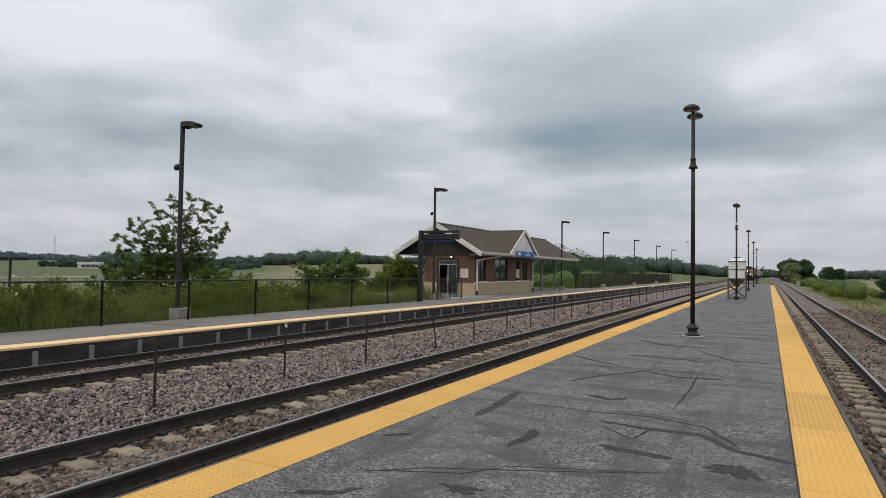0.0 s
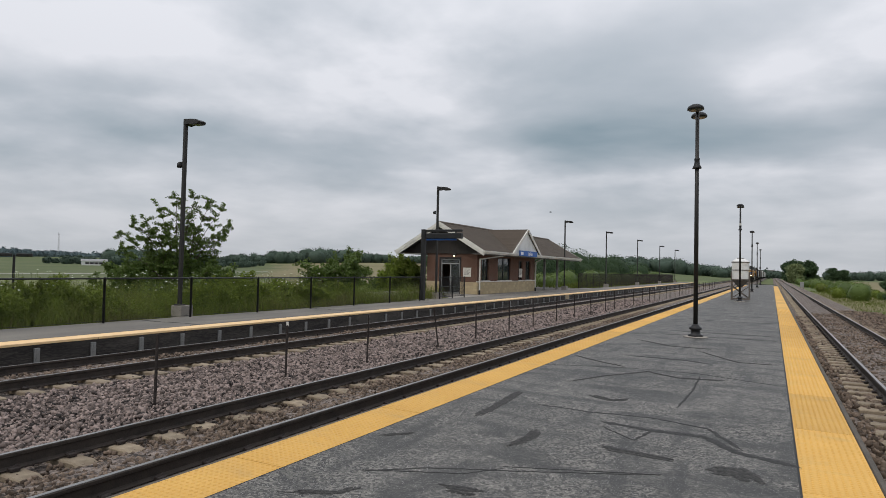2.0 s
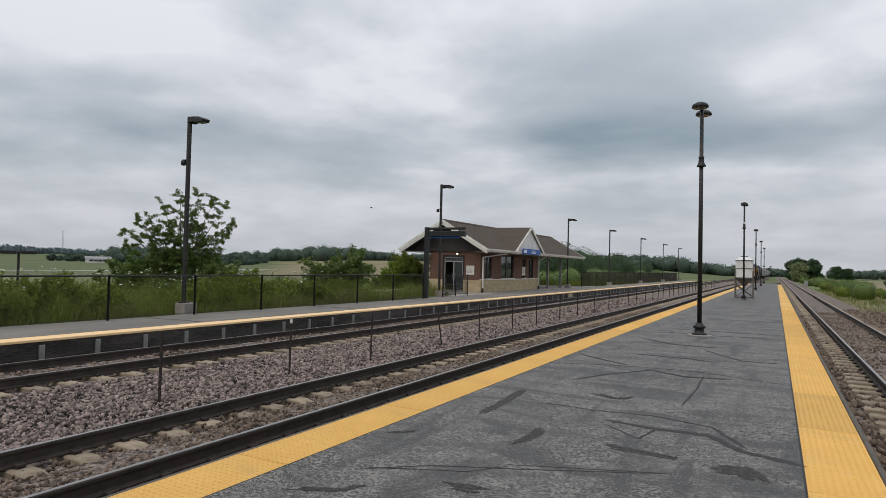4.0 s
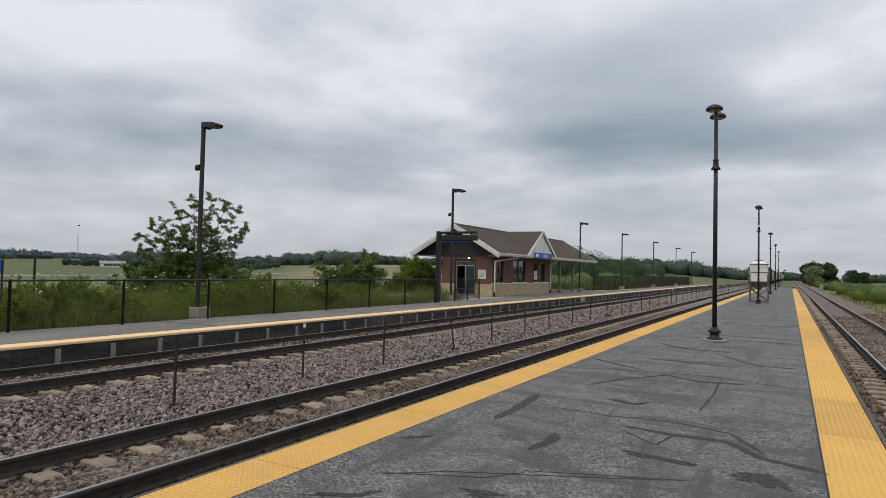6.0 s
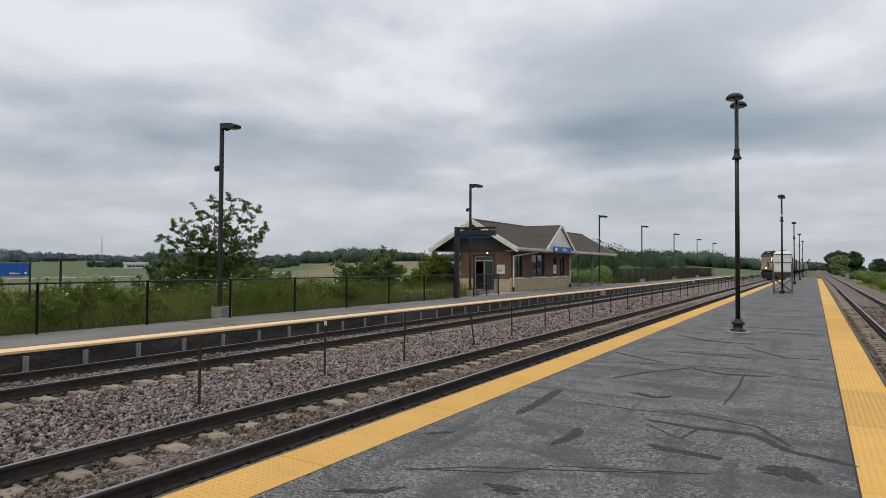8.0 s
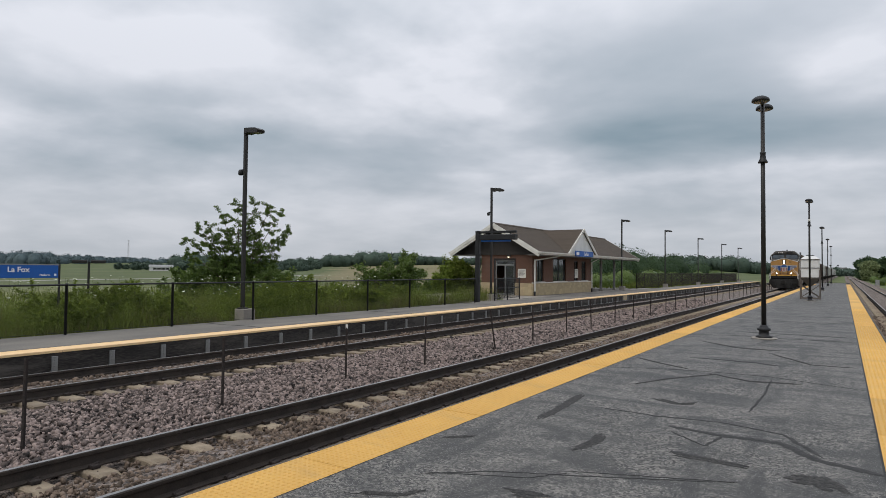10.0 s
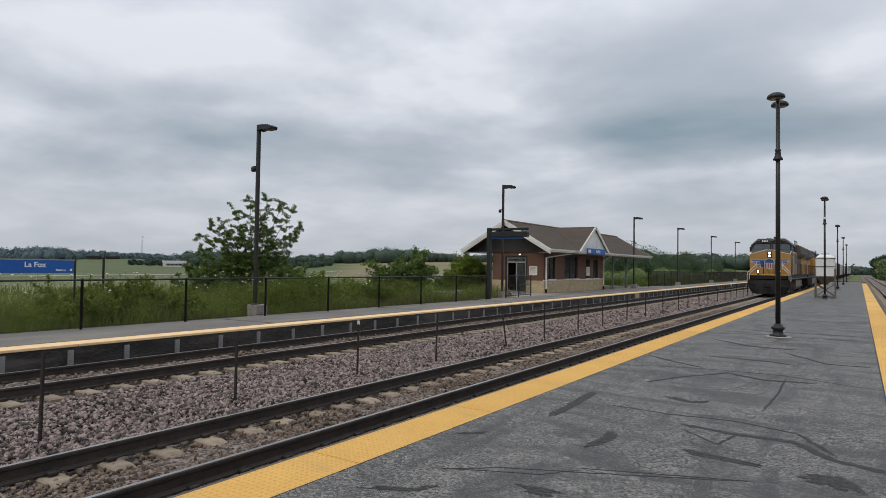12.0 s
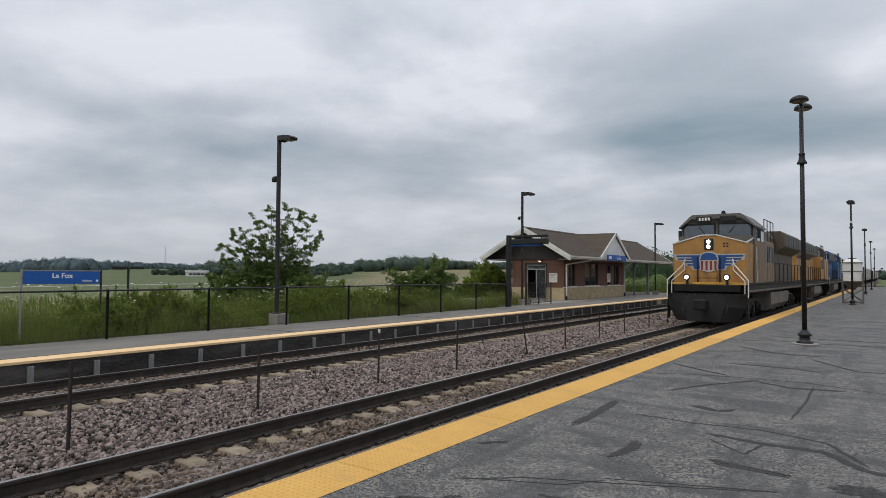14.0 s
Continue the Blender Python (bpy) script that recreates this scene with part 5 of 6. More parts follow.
    for ya in (y0, y1):
        n = 30
        bm = B()
        for k in range(n):
            a, b = k / n, (k + 1) / n
            za, zb = EAVE_Z + (ap - EAVE_Z) * a, EAVE_Z + (ap - EAVE_Z) * b
            yaa, ybb = ya + (ym - ya) * a, ya + (ym - ya) * b
            xa, xb = RIDGE_X + (EX0 - RIDGE_X) * (RIDGE_Z - za) / (RIDGE_Z - EAVE_Z), RIDGE_X + (EX0 - RIDGE_X) * (RIDGE_Z - zb) / (RIDGE_Z - EAVE_Z)
            vs = [bm.verts.new(p) for p in ((fx, yaa, za + 0.018), (xa - 0.1, yaa, za + 0.018), (xb - 0.1, ybb, zb + 0.012), (fx, ybb, zb + 0.012), (fx, yaa, za - 0.08), (xa - 0.1, yaa, za - 0.08))]
            bm.faces.new(vs[:4])
            bm.faces.new((vs[0], vs[4], vs[5], vs[1]))
        bmesh.ops.recalc_face_normals(bm, faces=bm.faces[:])
        part("gable_shingles", bm, M_SHINGLE, s, kind="stuff")
        bm = beam(B(), (fx + 0.03, ya, EAVE_Z - 0.06), (fx + 0.03, ym, ap - 0.06), 0.06, 0.2)
        part("rake_trim", bm, M_TRIM, s, "off-white rake board")
        bm = beam(B(), (fx - 0.03, ya, EAVE_Z - 0.02), (fx - 0.03, ym, ap - 0.02), 0.12, 0.06)
        part("rake_soffit", bm, M_SOFFIT, s)
    sign = thing("station_sign", (-16.82, 46.25, 2.8), "blue station name board with white lettering under the gable", "sign")
    part("board", box(B(), -0.03, 0.03, -1.95, 1.95, 0.0, 0.42, 0.008), M_SIGN_BLUE, sign)
    lettering("La Fox", 0.34, (0.034, 0.35, 0.1), (radians(90), 0, radians(90)), M_SIGN_WHITE, sign)
    part("emblem", box(B(), 0.031, 0.036, -1.75, -1.2, 0.1, 0.32, 0.002), M_SIGN_WHITE, sign)
    for y in (-1.6, 1.6):
        part("hanger", rod(B(), (-0.05, y, 0.05), (-0.3, y, 0.2), 0.015, seg=6), M_GALV, sign)


build_station()


# ---- signs and platform fixtures ----
def name_sign():
    s = thing("platform_sign", (-18.1, 6.8, -0.3), "long blue station name sign with white lettering on pale posts", "sign")
    part("board", box(B(), -0.03, 0.03, 0.0, 1.9, 1.7, 2.04, 0.006), M_SIGN_BLUE, s)
    part("edge_trim", box(B(), -0.032, 0.032, -0.02, 1.92, 2.041, 2.07), M_GALV, s)
    for y in (-0.04, 1.94):
        part("post", box(B(), -0.022, 0.022, y - 0.022, y + 0.022, -0.3, 2.08, 0.004), M_GALV if y < 0 else M_BRONZE, s)
    lettering("La Fox", 0.19, (0.034, 0.92, 1.86), (radians(90), 0, radians(90)), M_SIGN_WHITE, s)
    lettering("Platform", 0.075, (0.034, 1.56, 1.755), (radians(90), 0, radians(90)), M_SIGN_WHITE, s, "small_lettering")
    part("text_bar", box(B(), 0.031, 0.034, 1.79, 1.85, 1.755, 1.815), M_SIGN_WHITE, s)


name_sign()


def info_sign():
    s = thing("display_sign", (-16.62, 29.3, -0.1), "dark cantilevered train information display on a steel post", "sign")
    part("post", box(B(), -0.11, 0.11, -0.11, 0.11, 0.0, 3.92, 0.015), M_BLACK, s)
    part("arm", box(B(), 0.115, 2.3, -0.07, 0.07, 3.78, 3.9, 0.012), M_BLACK, s)
    part("display", box(B(), 0.2, 2.28, -0.16, 0.16, 3.42, 3.7, 0.02), M_BLACK, s, "dark display case")
    part("hanger", box(B(), 0.5, 0.56, -0.03, 0.03, 3.7, 3.78), M_BLACK, s)
    part("hanger", box(B(), 1.9, 1.96, -0.03, 0.03, 3.7, 3.78), M_BLACK, s)
    part("name_strip", box(B(), 0.2, 1.95, -0.05, 0.05, 3.33, 3.415), M_SIGN_BLUE, s, "blue strip below the display")


info_sign()


def sand_hopper(x, y):
    h = thing("salt_hopper", (x, y, 0), "white panelled salt hopper on a braced rusty steel stand", "hopper")
    r = 0.54
    part("body", box(B(), -r, r, -r, r, 1.38, 2.66, 0.05), M_WHITE, h)
    bm = B()
    lo = [bm.verts.new((a * r, b * r, 2.662)) for a, b in ((-1, -1), (1, -1), (1, 1), (-1, 1))]
    hi = [bm.verts.new((a * 0.3, b * 0.3, 2.88)) for a, b in ((-1, -1), (1, -1), (1, 1), (-1, 1))]
    for i in range(4):
        bm.faces.new((lo[i], lo[(i + 1) % 4], hi[(i + 1) % 4], hi[i]))
    bm.faces.new(hi)
    part("lid", bm, M_WHITE, h, "white sloped lid")
    part("hatch", box(B(), -0.24, 0.24, -0.24, 0.24, 2.882, 2.93, 0.015), M_BRONZE, h)
    bm = B()
    hi = [bm.verts.new((a * r, b * r, 1.378)) for a, b in ((-1, -1), (1, -1), (1, 1), (-1, 1))]
    lo = [bm.verts.new((a * 0.1, b * 0.1, 0.86)) for a, b in ((-1, -1), (1, -1), (1, 1), (-1, 1))]
    for i in range(4):
        bm.faces.new((lo[i], lo[(i + 1) % 4], hi[(i + 1) % 4], hi[i]))
    bm.faces.new(lo[::-1])
    part("cone", bm, M_TANK, h, "cream hopper cone")
    for z in (1.4, 2.05, 2.6):
        part("band", pierced_ring(r + 0.02, z, 0.05), M_STAND, h)
    for a in (-1, 1):
        for b in (-1, 1):
            part("leg", box(B(), a * 0.56 - 0.035, a * 0.56 + 0.035, b * 0.56 - 0.035, b * 0.56 + 0.035, 0.0, 1.95, 0.006), M_STAND, h)
    for a in (-1, 1):
        part("brace", beam(B(), (-0.55, a * 0.56, 0.1), (0.55, a * 0.56, 0.95), 0.03, 0.05), M_STAND, h)
        part("brace", beam(B(), (0.55, a * 0.575, 0.1), (-0.55, a * 0.575, 0.95), 0.03, 0.05), M_STAND, h)
        part("base_bar", box(B(), a * 0.56 - 0.03, a * 0.56 + 0.03, -0.52, 0.52, 0.03, 0.09), M_STAND, h)
        part("base_bar", box(B(), -0.52, 0.52, a * 0.56 - 0.03, a * 0.56 + 0.03, 0.03, 0.09), M_STAND, h)


def pierced_ring(r, z, hgt):
    bm = box(B(), -r, r, -r - 0.012, -r, z, z + hgt)
    box(bm, -r, r, r, r + 0.012, z, z + hgt)
    box(bm, -r - 0.012, -r, -r, r, z, z + hgt)
    box(bm, r, r + 0.012, -r, r, z, z + hgt)
    return bm


sand_hopper(-1.96, 48.6)


def signal_bits():
    c = thing("relay_cabinet", (5.5, 150.0, -0.85), "small silver signalling cabinet standing beside the track", "cabinet")
    part("body", box(B(), -0.35, 0.35, -0.3, 0.3, 0.3, 1.35, 0.03), M_GALV, c)
    part("plinth", box(B(), -0.4, 0.4, -0.35, 0.35, -0.3, 0.3, 0.02), M_CONCRETE, c)
    part("door", box(B(), -0.3, 0.3, -0.325, -0.302, 0.36, 1.3, 0.006), M_GALV, c)
    g = thing("signal_bridge", (-6, 760, -0.5), "distant steel signal bridge spanning the tracks", "signal")
    for x in (-11.5, 8.0):
        part("tower", box(B(), x - 0.5, x + 0.5, -0.5, 0.5, 0, 8.8), M_GALV, g)
    part("truss", box(B(), -11.0, 7.5, -0.6, 0.6, 6.6, 8.2), M_GALV, g)
    for x in (-5.5, 1.0):
        part("signal_head", box(B(), x - 0.9, x + 0.9, -0.3, 0.3, 9.4, 10.8), M_BLACK, g)
        part("mast", box(B(), x - 0.15, x + 0.15, -0.15, 0.15, 8.2, 9.4), M_BLACK, g)
    p = thing("marker_post", (9.3, 38.0, -0.95), "weathered short post in the grass bank", "post")
    part("shaft", box(B(), -0.05, 0.05, -0.05, 0.05, -0.2, 1.1, 0.01), M_RUST, p)
    for x, y, w, az in ((-352, 229, 13, 57), (-180, 560, 20, 20), (110, 640, 24, -8)):
        z = float(ground_height(np.float64(x), np.float64(y)))
        f = thing("farm_shed", (x, y, z), "distant low white farm building among trees", "building", rz=radians(az))
        part("wall", box(B(), -w / 2, w / 2, -4, 4, -0.5, 2.4), M_WHITE, f)
        part("roof", prism(B(), ((-4.3, 2.4), (4.3, 2.4), (0, 3.7)), "x", -w / 2 - 0.4, w / 2 + 0.4), M_GALV, f)
        for k in range(5):
            part("window", box(B(), -w / 2 + 2 + k * w / 5.6, -w / 2 + 4 + k * w / 5.6, -4.06, -4.01, 0.7, 1.8), M_FRAME, f)
    m = thing("radio_mast", (-880, 520, 12), "thin distant lattice radio mast on the hill", "mast")
    bm = B()
    for a, b in ((-0.7, -0.7), (0.7, -0.7), (0, 0.8)):
        rod(bm, (a, b, 0), (a, b, 28), 0.12, seg=4)
    for k in range(9):
        beam(bm, (-0.7, -0.7, 3 * k), (0.7, -0.7, 3 * k + 3), 0.1, 0.1)
    part("lattice", bm, M_GALV, m)
    # the lane across the meadow
    bm = B()
    last = None
    for k in range(26):
        x, y = -106 - k * 2.4, -k + k * 8
        z = float(ground_height(np.float64(x), np.float64(y))) + 0.06
        pair = (bm.verts.new((x - 1.6, y, z + 0.02)), bm.verts.new((x + 1.6, y, z)))
        if last:
            bm.faces.new((last[0], last[1], pair[1], pair[0]))
        last = pair
    part("lane", bm, M_ROAD, None, "pale gravel lane across the meadow", "structure")


signal_bits()


# ---- plants by the far platform ----
def blades(name, label, x0, x1, y0, y1, n, hmin, hmax, width, mat, seed):
    r = np.random.default_rng(seed)
    x, y = r.uniform(x0, x1, n), r.uniform(y0, y1, n)
    z = np.minimum(ground_height(x, y), -0.02) - 0.05
    patch = 0.72 + 0.28 * np.sin(x * 0.9 + y * 0.55) * np.cos(y * 0.37 + 1)
    h = r.uniform(hmin, hmax, n) * patch
    a = r.uniform(0, 2 * math.pi, n)
    dx, dy = np.cos(a), np.sin(a)
    w = width * r.uniform(0.6, 1.4, n)
    bend = h * r.uniform(0.05, 0.5, n)
    ba = a + math.pi / 2 + r.normal(0, 0.5, n)
    bx, by = np.cos(ba) * bend, np.sin(ba) * bend
    rows = []
    for s, ww in ((0, 0.8), (0.55, 1.0), (1.0, 0.12)):
        cx, cy, cz = x + bx * s * s, y + by * s * s, z + h * s * (1 - 0.12 * s)
        rows.append(np.stack([cx - dx * w * ww, cy - dy * w * ww, cz], -1))
        rows.append(np.stack([cx + dx * w * ww, cy + dy * w * ww, cz], -1))
    v = np.stack(rows, 1).reshape(-1, 3)
    b = np.arange(n)[:, None] * 6
    f = np.concatenate([b + np.array([0, 1, 3, 2]), b + np.array([2, 3, 5, 4])])
    return soup(name, v, f, mat, None, label, "grass", "stuff")


blades("tall_grass", "tall green grass and weeds behind the chain-link fence", -26, -16.85, -14, 33, 70000, 0.6, 1.45, 0.006, M_GRASS, 51)
blades("dry_grass", "dry straw-coloured grass stems among the weeds", -25, -16.85, -14, 33, 9000, 0.7, 1.5, 0.005, M_STRAW, 52)
blades("rough_grass", "rough meadow grass beyond the fence", -60, -26, -10, 80, 15000, 0.5, 1.0, 0.03, M_GRASS, 53)
blades("platform_grass", "green grass tufts behind the far platform", -24, -17.6, 62, 140, 16000, 0.6, 1.3, 0.025, M_GRASS, 54)
blades("bank_grass", "rough grass on the bank beside the single track", 6.0, 20, 20, 130, 30000, 0.15, 0.5, 0.012, M_GRASS, 55)


def weed_clumps():
    r = np.random.default_rng(61)
    n = 900
    x, y = r.uniform(-26, -17.1, n), r.uniform(-12, 32.5, n)
    h = r.uniform(0.55, 1.25, n) * (1 + 0.25 * np.clip((-x - 18) / 6, 0, 1))
    c = np.stack([x, y, np.minimum(ground_height(x, y), 0) + h * 0.62], -1)
    v, f = leaves(c, np.stack([h * 0.45, h * 0.45, h * 0.55], -1), 280, 0.022, shell=0.1)
    soup("weed_leaves", v, f, M_LEAF_YOUNG, None, "leafy green weeds thick behind the fence", "weeds", "stuff")
    n = 420
    x, y = r.uniform(-22, -17.4, n), r.uniform(7, 24, n)
    z = -0.2 + r.uniform(1.0, 1.6, n)
    ang = np.linspace(0, 2 * math.pi, 7)[:-1]
    s = r.uniform(0.02, 0.05, n)
    ring = np.stack([np.cos(ang), np.sin(ang), 0 * ang], -1)
    v = np.stack([x, y, z], -1)[:, None] + ring[None] * s[:, None, None] + r.normal(0, 0.008, (n, 6, 3))
    soup("umbel_flowers", v.reshape(-1, 3), np.arange(6 * n).reshape(-1, 6), M_FLOWER, None, "small white umbel flowers above the weeds", "flowers", "stuff")
    p = np.stack([x, y, z], -1)
    e = np.stack([r.normal(0, 0.05, n), r.normal(0, 0.05, n), -1.1 - 0 * x], -1)
    w = np.array([0.005, 0, 0])
    v = np.stack([p - w, p + w, p + e + w, p + e - w], 1)
    soup("umbel_stems", v.reshape(-1, 3), np.arange(4 * n).reshape(-1, 4), M_GRASS, None, "thin green flower stems", "flowers", "stuff")


weed_clumps()


def layered_tree(name, at, tips, label, mat, seed, turn, leaf=0.055):
    """Limbs curve up from low forks; each carries side twigs in flat drooping sprays of leaves. tips: reach along the turned axis, height."""
    r = np.random.default_rng(seed)
    t = thing(name, at, label, "tree")
    bm, pts, rads = B(), [], []
    ax = Vector((math.cos(turn), math.sin(turn), 0))
    side = Vector((-ax.y, ax.x, 0))
    for reach, high in tips:
        tip = ax * reach + side * r.uniform(-0.9, 0.9) * (0.5 + 0.4 * abs(reach)) + Vector((0, 0, high))
        start = Vector((0.06 * r.normal(), 0.06 * r.normal(), min(0.9, high * 0.25)))
        bend = start.lerp(tip, 0.5) + Vector((0, 0, 0.1 * high)) - ax * reach * 0.12
        last = Vector((start.x, start.y, -0.3))
        rod(bm, last, start, 0.055, 0.05, 6, False)
        last = start
        for k in range(1, 9):
            s = k / 8
            q = start * (1 - s) ** 2 + bend * 2 * s * (1 - s) + tip * s * s
            rod(bm, last, q, 0.045 * (1.08 - s), 0.045 * (1.0 - s) + 0.004, 5, False)
            if k > 1:
                for _ in range(4):
                    out = Vector((r.normal(), r.normal(), r.normal(0.3, 0.6))).normalized()
                    length = r.uniform(0.3, 0.75) * (1.15 - 0.55 * s) * (0.55 + 0.12 * high)
                    end = q + out * length
                    rod(bm, q, end, 0.01, 0.004, 3, False)
                    for j in (0.45, 0.75, 1.0):
                        pts.append(q.lerp(end, j) - Vector((0, 0, 0.05 * j)))
                        rads.append((0.13 * r.uniform(0.6, 1.4), 0.13 * r.uniform(0.6, 1.4), 0.08))
            last = q
        pts.append(tip)
        rads.append((0.12, 0.12, 0.1))
    part("trunk", bm, M_BARK, t)
    v, f = leaves(np.array([tuple(p) for p in pts]), np.array(rads), 20, leaf, shell=0.05)
    soup("crown", v, f, mat, t, kind="stuff")
    return t


layered_tree("ash_tree", (-23.4, 19.2, -0.5), ((0.55, 5.2), (1.3, 5.1), (1.75, 4.75), (2.1, 4.1), (1.9, 3.5), (-0.2, 5.1), (-0.85, 4.55), (-1.35, 4.0), (-1.75, 3.9), (-2.45, 3.4), (-2.3, 2.8), (-1.5, 3.2), (-0.6, 3.6), (0.3, 4.2), (0.8, 3.3), (1.2, 2.6), (0.2, 2.8), (-1.0, 2.4), (-1.8, 2.2), (1.6, 2.1), (0.6, 2.2), (-0.4, 2.1), (-1.4, 1.8), (1.0, 1.8)),
             "young broadleaf tree with sparse layered sprays growing among weeds", M_LEAF, 5, radians(50), 0.05)
grown("undergrowth_bush", (-24.3, 18.6, -0.5), 2.5, 0.9, "dense green bush at the foot of the young tree", M_LEAF, 9, 8, 0.06, 14, 3, 0.45, "bush", 0.03)
grown("undergrowth_bush", (-22.5, 20.2, -0.5), 2.4, 0.9, "dense green bush at the foot of the young tree", M_LEAF, 8, 18, 0.06, 14, 3, 0.45, "bush", 0.03)
grown("undergrowth_bush", (-20.4, 21.0, -0.5), 1.9, 1.1, "leafy green bush behind the fence", M_LEAF_YOUNG, 7, 9, 0.06, 14, 3, 0.45, "bush", 0.03)
grown("round_bush", (-23.0, 30.2, -0.5), 3.3, 0.8, "round ragged green bush in the meadow", M_LEAF, 8, 12, 0.06, 14, 3, 0.45, "bush", 0.04)
grown("round_bush", (-27.5, 43.5, -0.7), 2.5, 1.0, "small rounded green bush in the field", M_LEAF, 7, 14, 0.07, 12, 3, 0.45, "bush", 0.04)
grown("station_tree", (-25.0, 40.2, -0.5), 3.3, 0.35, "leafy green tree close behind the station house", M_LEAF_YOUNG, 7, 16, 0.07, 14, 3, 0.45, "tree", 0.05)


for k, (x, y, h) in enumerate(((-18.6, 9.3, 1.75), (-19.2, 10.6, 1.9), (-18.4, 12.3, 1.6), (-18.9, 15.9, 1.7), (-18.5, 17.6, 1.9), (-19.6, 18.7, 2.0), (-18.3, 22.4, 1.55), (-19.0, 5.0, 1.7), (-18.8, 2.4, 1.6), (-20.5, 12.0, 1.9), (-19.5, 25.5, 1.6))):
    grown("weed_bush", (x, y, -0.3), h * 0.92, 0.7, "light green leafy weed bush standing behind the fence", M_LEAF_YOUNG, 7, 90 + k, 0.026, 40, 2, 0.5, "bush", 0.012)


# ---- the train ----
def wheelset(parent, y):
    bm = rod(B(), (-0.78, 0, 0), (0.78, 0, 0), 0.09, seg=10)
    for s in (-1, 1):
        rod(bm, (s * 0.70, 0, 0), (s * 0.83, 0, 0), 0.53, 0.5, 24)
        rod(bm, (s * 0.68, 0, 0), (s * 0.70, 0, 0), 0.56, 0.56, 24)
        for k in range(3):
            a = k * 2.094
            box(bm, min(s * 0.831, s * 0.845), max(s * 0.831, s * 0.845), 0.25 * math.cos(a) - 0.05, 0.25 * math.cos(a) + 0.05, 0.25 * math.sin(a) - 0.05, 0.25 * math.sin(a) + 0.05)
    w = part("wheelset", bm, M_UNDER, parent)
    w.location = (0, y, 0.53)
    return w


def bogie(parent, y, axles, pitch, spin):
    half = pitch * (axles - 1) / 2
    for s in (-1, 1):
        x = s * 1.02
        bm = prism(B(), ((y - half - 0.55, 0.5), (y - half - 0.2, 0.34), (y + half + 0.2, 0.34), (y + half + 0.55, 0.5), (y + half + 0.5, 0.85), (y + half * 0.4, 1.0), (y - half * 0.4, 1.0), (y - half - 0.5, 0.85)), "x", min(x - 0.06, x + 0.06), max(x - 0.06, x + 0.06))
        for k in range(axles):
            ya = y - half + pitch * k
            box(bm, min(x, x + s * 0.16), max(x, x + s * 0.16), ya - 0.17, ya + 0.17, 0.36, 0.72, 0.03)
        for k in range(axles - 1):
            ya = y - half + pitch * (k + 0.5)
            for o in (-0.14, 0.14):
                rod(bm, (x + s * 0.1, ya + o, 0.4), (x + s * 0.1, ya + o, 0.86), 0.085, seg=8)
        part("truck_frame", bm, M_UNDER, parent, "greasy cast steel truck frame")
    for k in range(axles):
        spin.append(wheelset(parent, y - half + pitch * k))


def railing(parent, x, y0, y1, z0, n):
    for k in range(n):
        y = y0 + (y1 - y0) * k / (n - 1)
        part("stanchion", rod(B(), (x, y, z0), (x, y, z0 + 1.0), 0.022, seg=5), M_RUST, parent)
    part("handrail", rod(B(), (x, y0, z0 + 1.0), (x, y1, z0 + 1.0), 0.022, seg=5), M_RUST, parent)


def emblem(parent, y):
    """The winged shield on the nose, as plain shapes."""
    for s in (-1, 1):
        def shape(pts, a, b, mat, name):
            part(name, prism(B(), [(s * px, pz) for px, pz in pts], "y", a, b), mat, parent)
        shape(((0.2, 2.98), (1.45, 2.98), (1.4, 2.74), (1.15, 2.68), (1.0, 2.5), (0.75, 2.44), (0.65, 2.28), (0.2, 2.28)), y - 0.012, y - 0.004, M_OLD_WHITE, "wing_outline")
        shape(((0.2, 2.93), (1.37, 2.93), (1.34, 2.85), (0.7, 2.84), (0.62, 2.33), (0.2, 2.33)), y - 0.018, y - 0.0125, M_TRAIN_BLUE2, "wing")
        for k in range(3):
            z = 2.76 - 0.125 * k
            shape(((0.66, z + 0.035), (1.3 - 0.2 * k, z + 0.035), (1.27 - 0.2 * k, z - 0.035), (0.66, z - 0.035)), y - 0.018, y - 0.0125, M_TRAIN_BLUE2, "feather")
    part("shield_outline", prism(B(), ((-0.4, 2.8), (-0.3, 3.0), (-0.12, 3.08), (0.12, 3.08), (0.3, 3.0), (0.4, 2.8), (0.36, 2.3), (0, 2.18), (-0.36, 2.3)), "y", y - 0.03, y - 0.0185), M_OLD_WHITE, parent)
    part("shield_field", prism(B(), ((-0.36, 2.72), (-0.27, 2.96), (-0.1, 3.03), (0.1, 3.03), (0.27, 2.96), (0.36, 2.72)), "y", y - 0.036, y - 0.0305), M_TRAIN_BLUE2, parent)
    for k in range(4):
        x = -0.27 + 0.18 * k
        part("stripe", box(B(), x - 0.045, x + 0.045, y - 0.036, y - 0.0305, 2.29, 2.68), M_OLD_RED, parent)


M_TRAIN_BLUE2 = material("emblem_blue", (0.02, 0.075, 0.24), (0.016, 0.06, 0.2), 0.5, bump=0, stain=0.2)


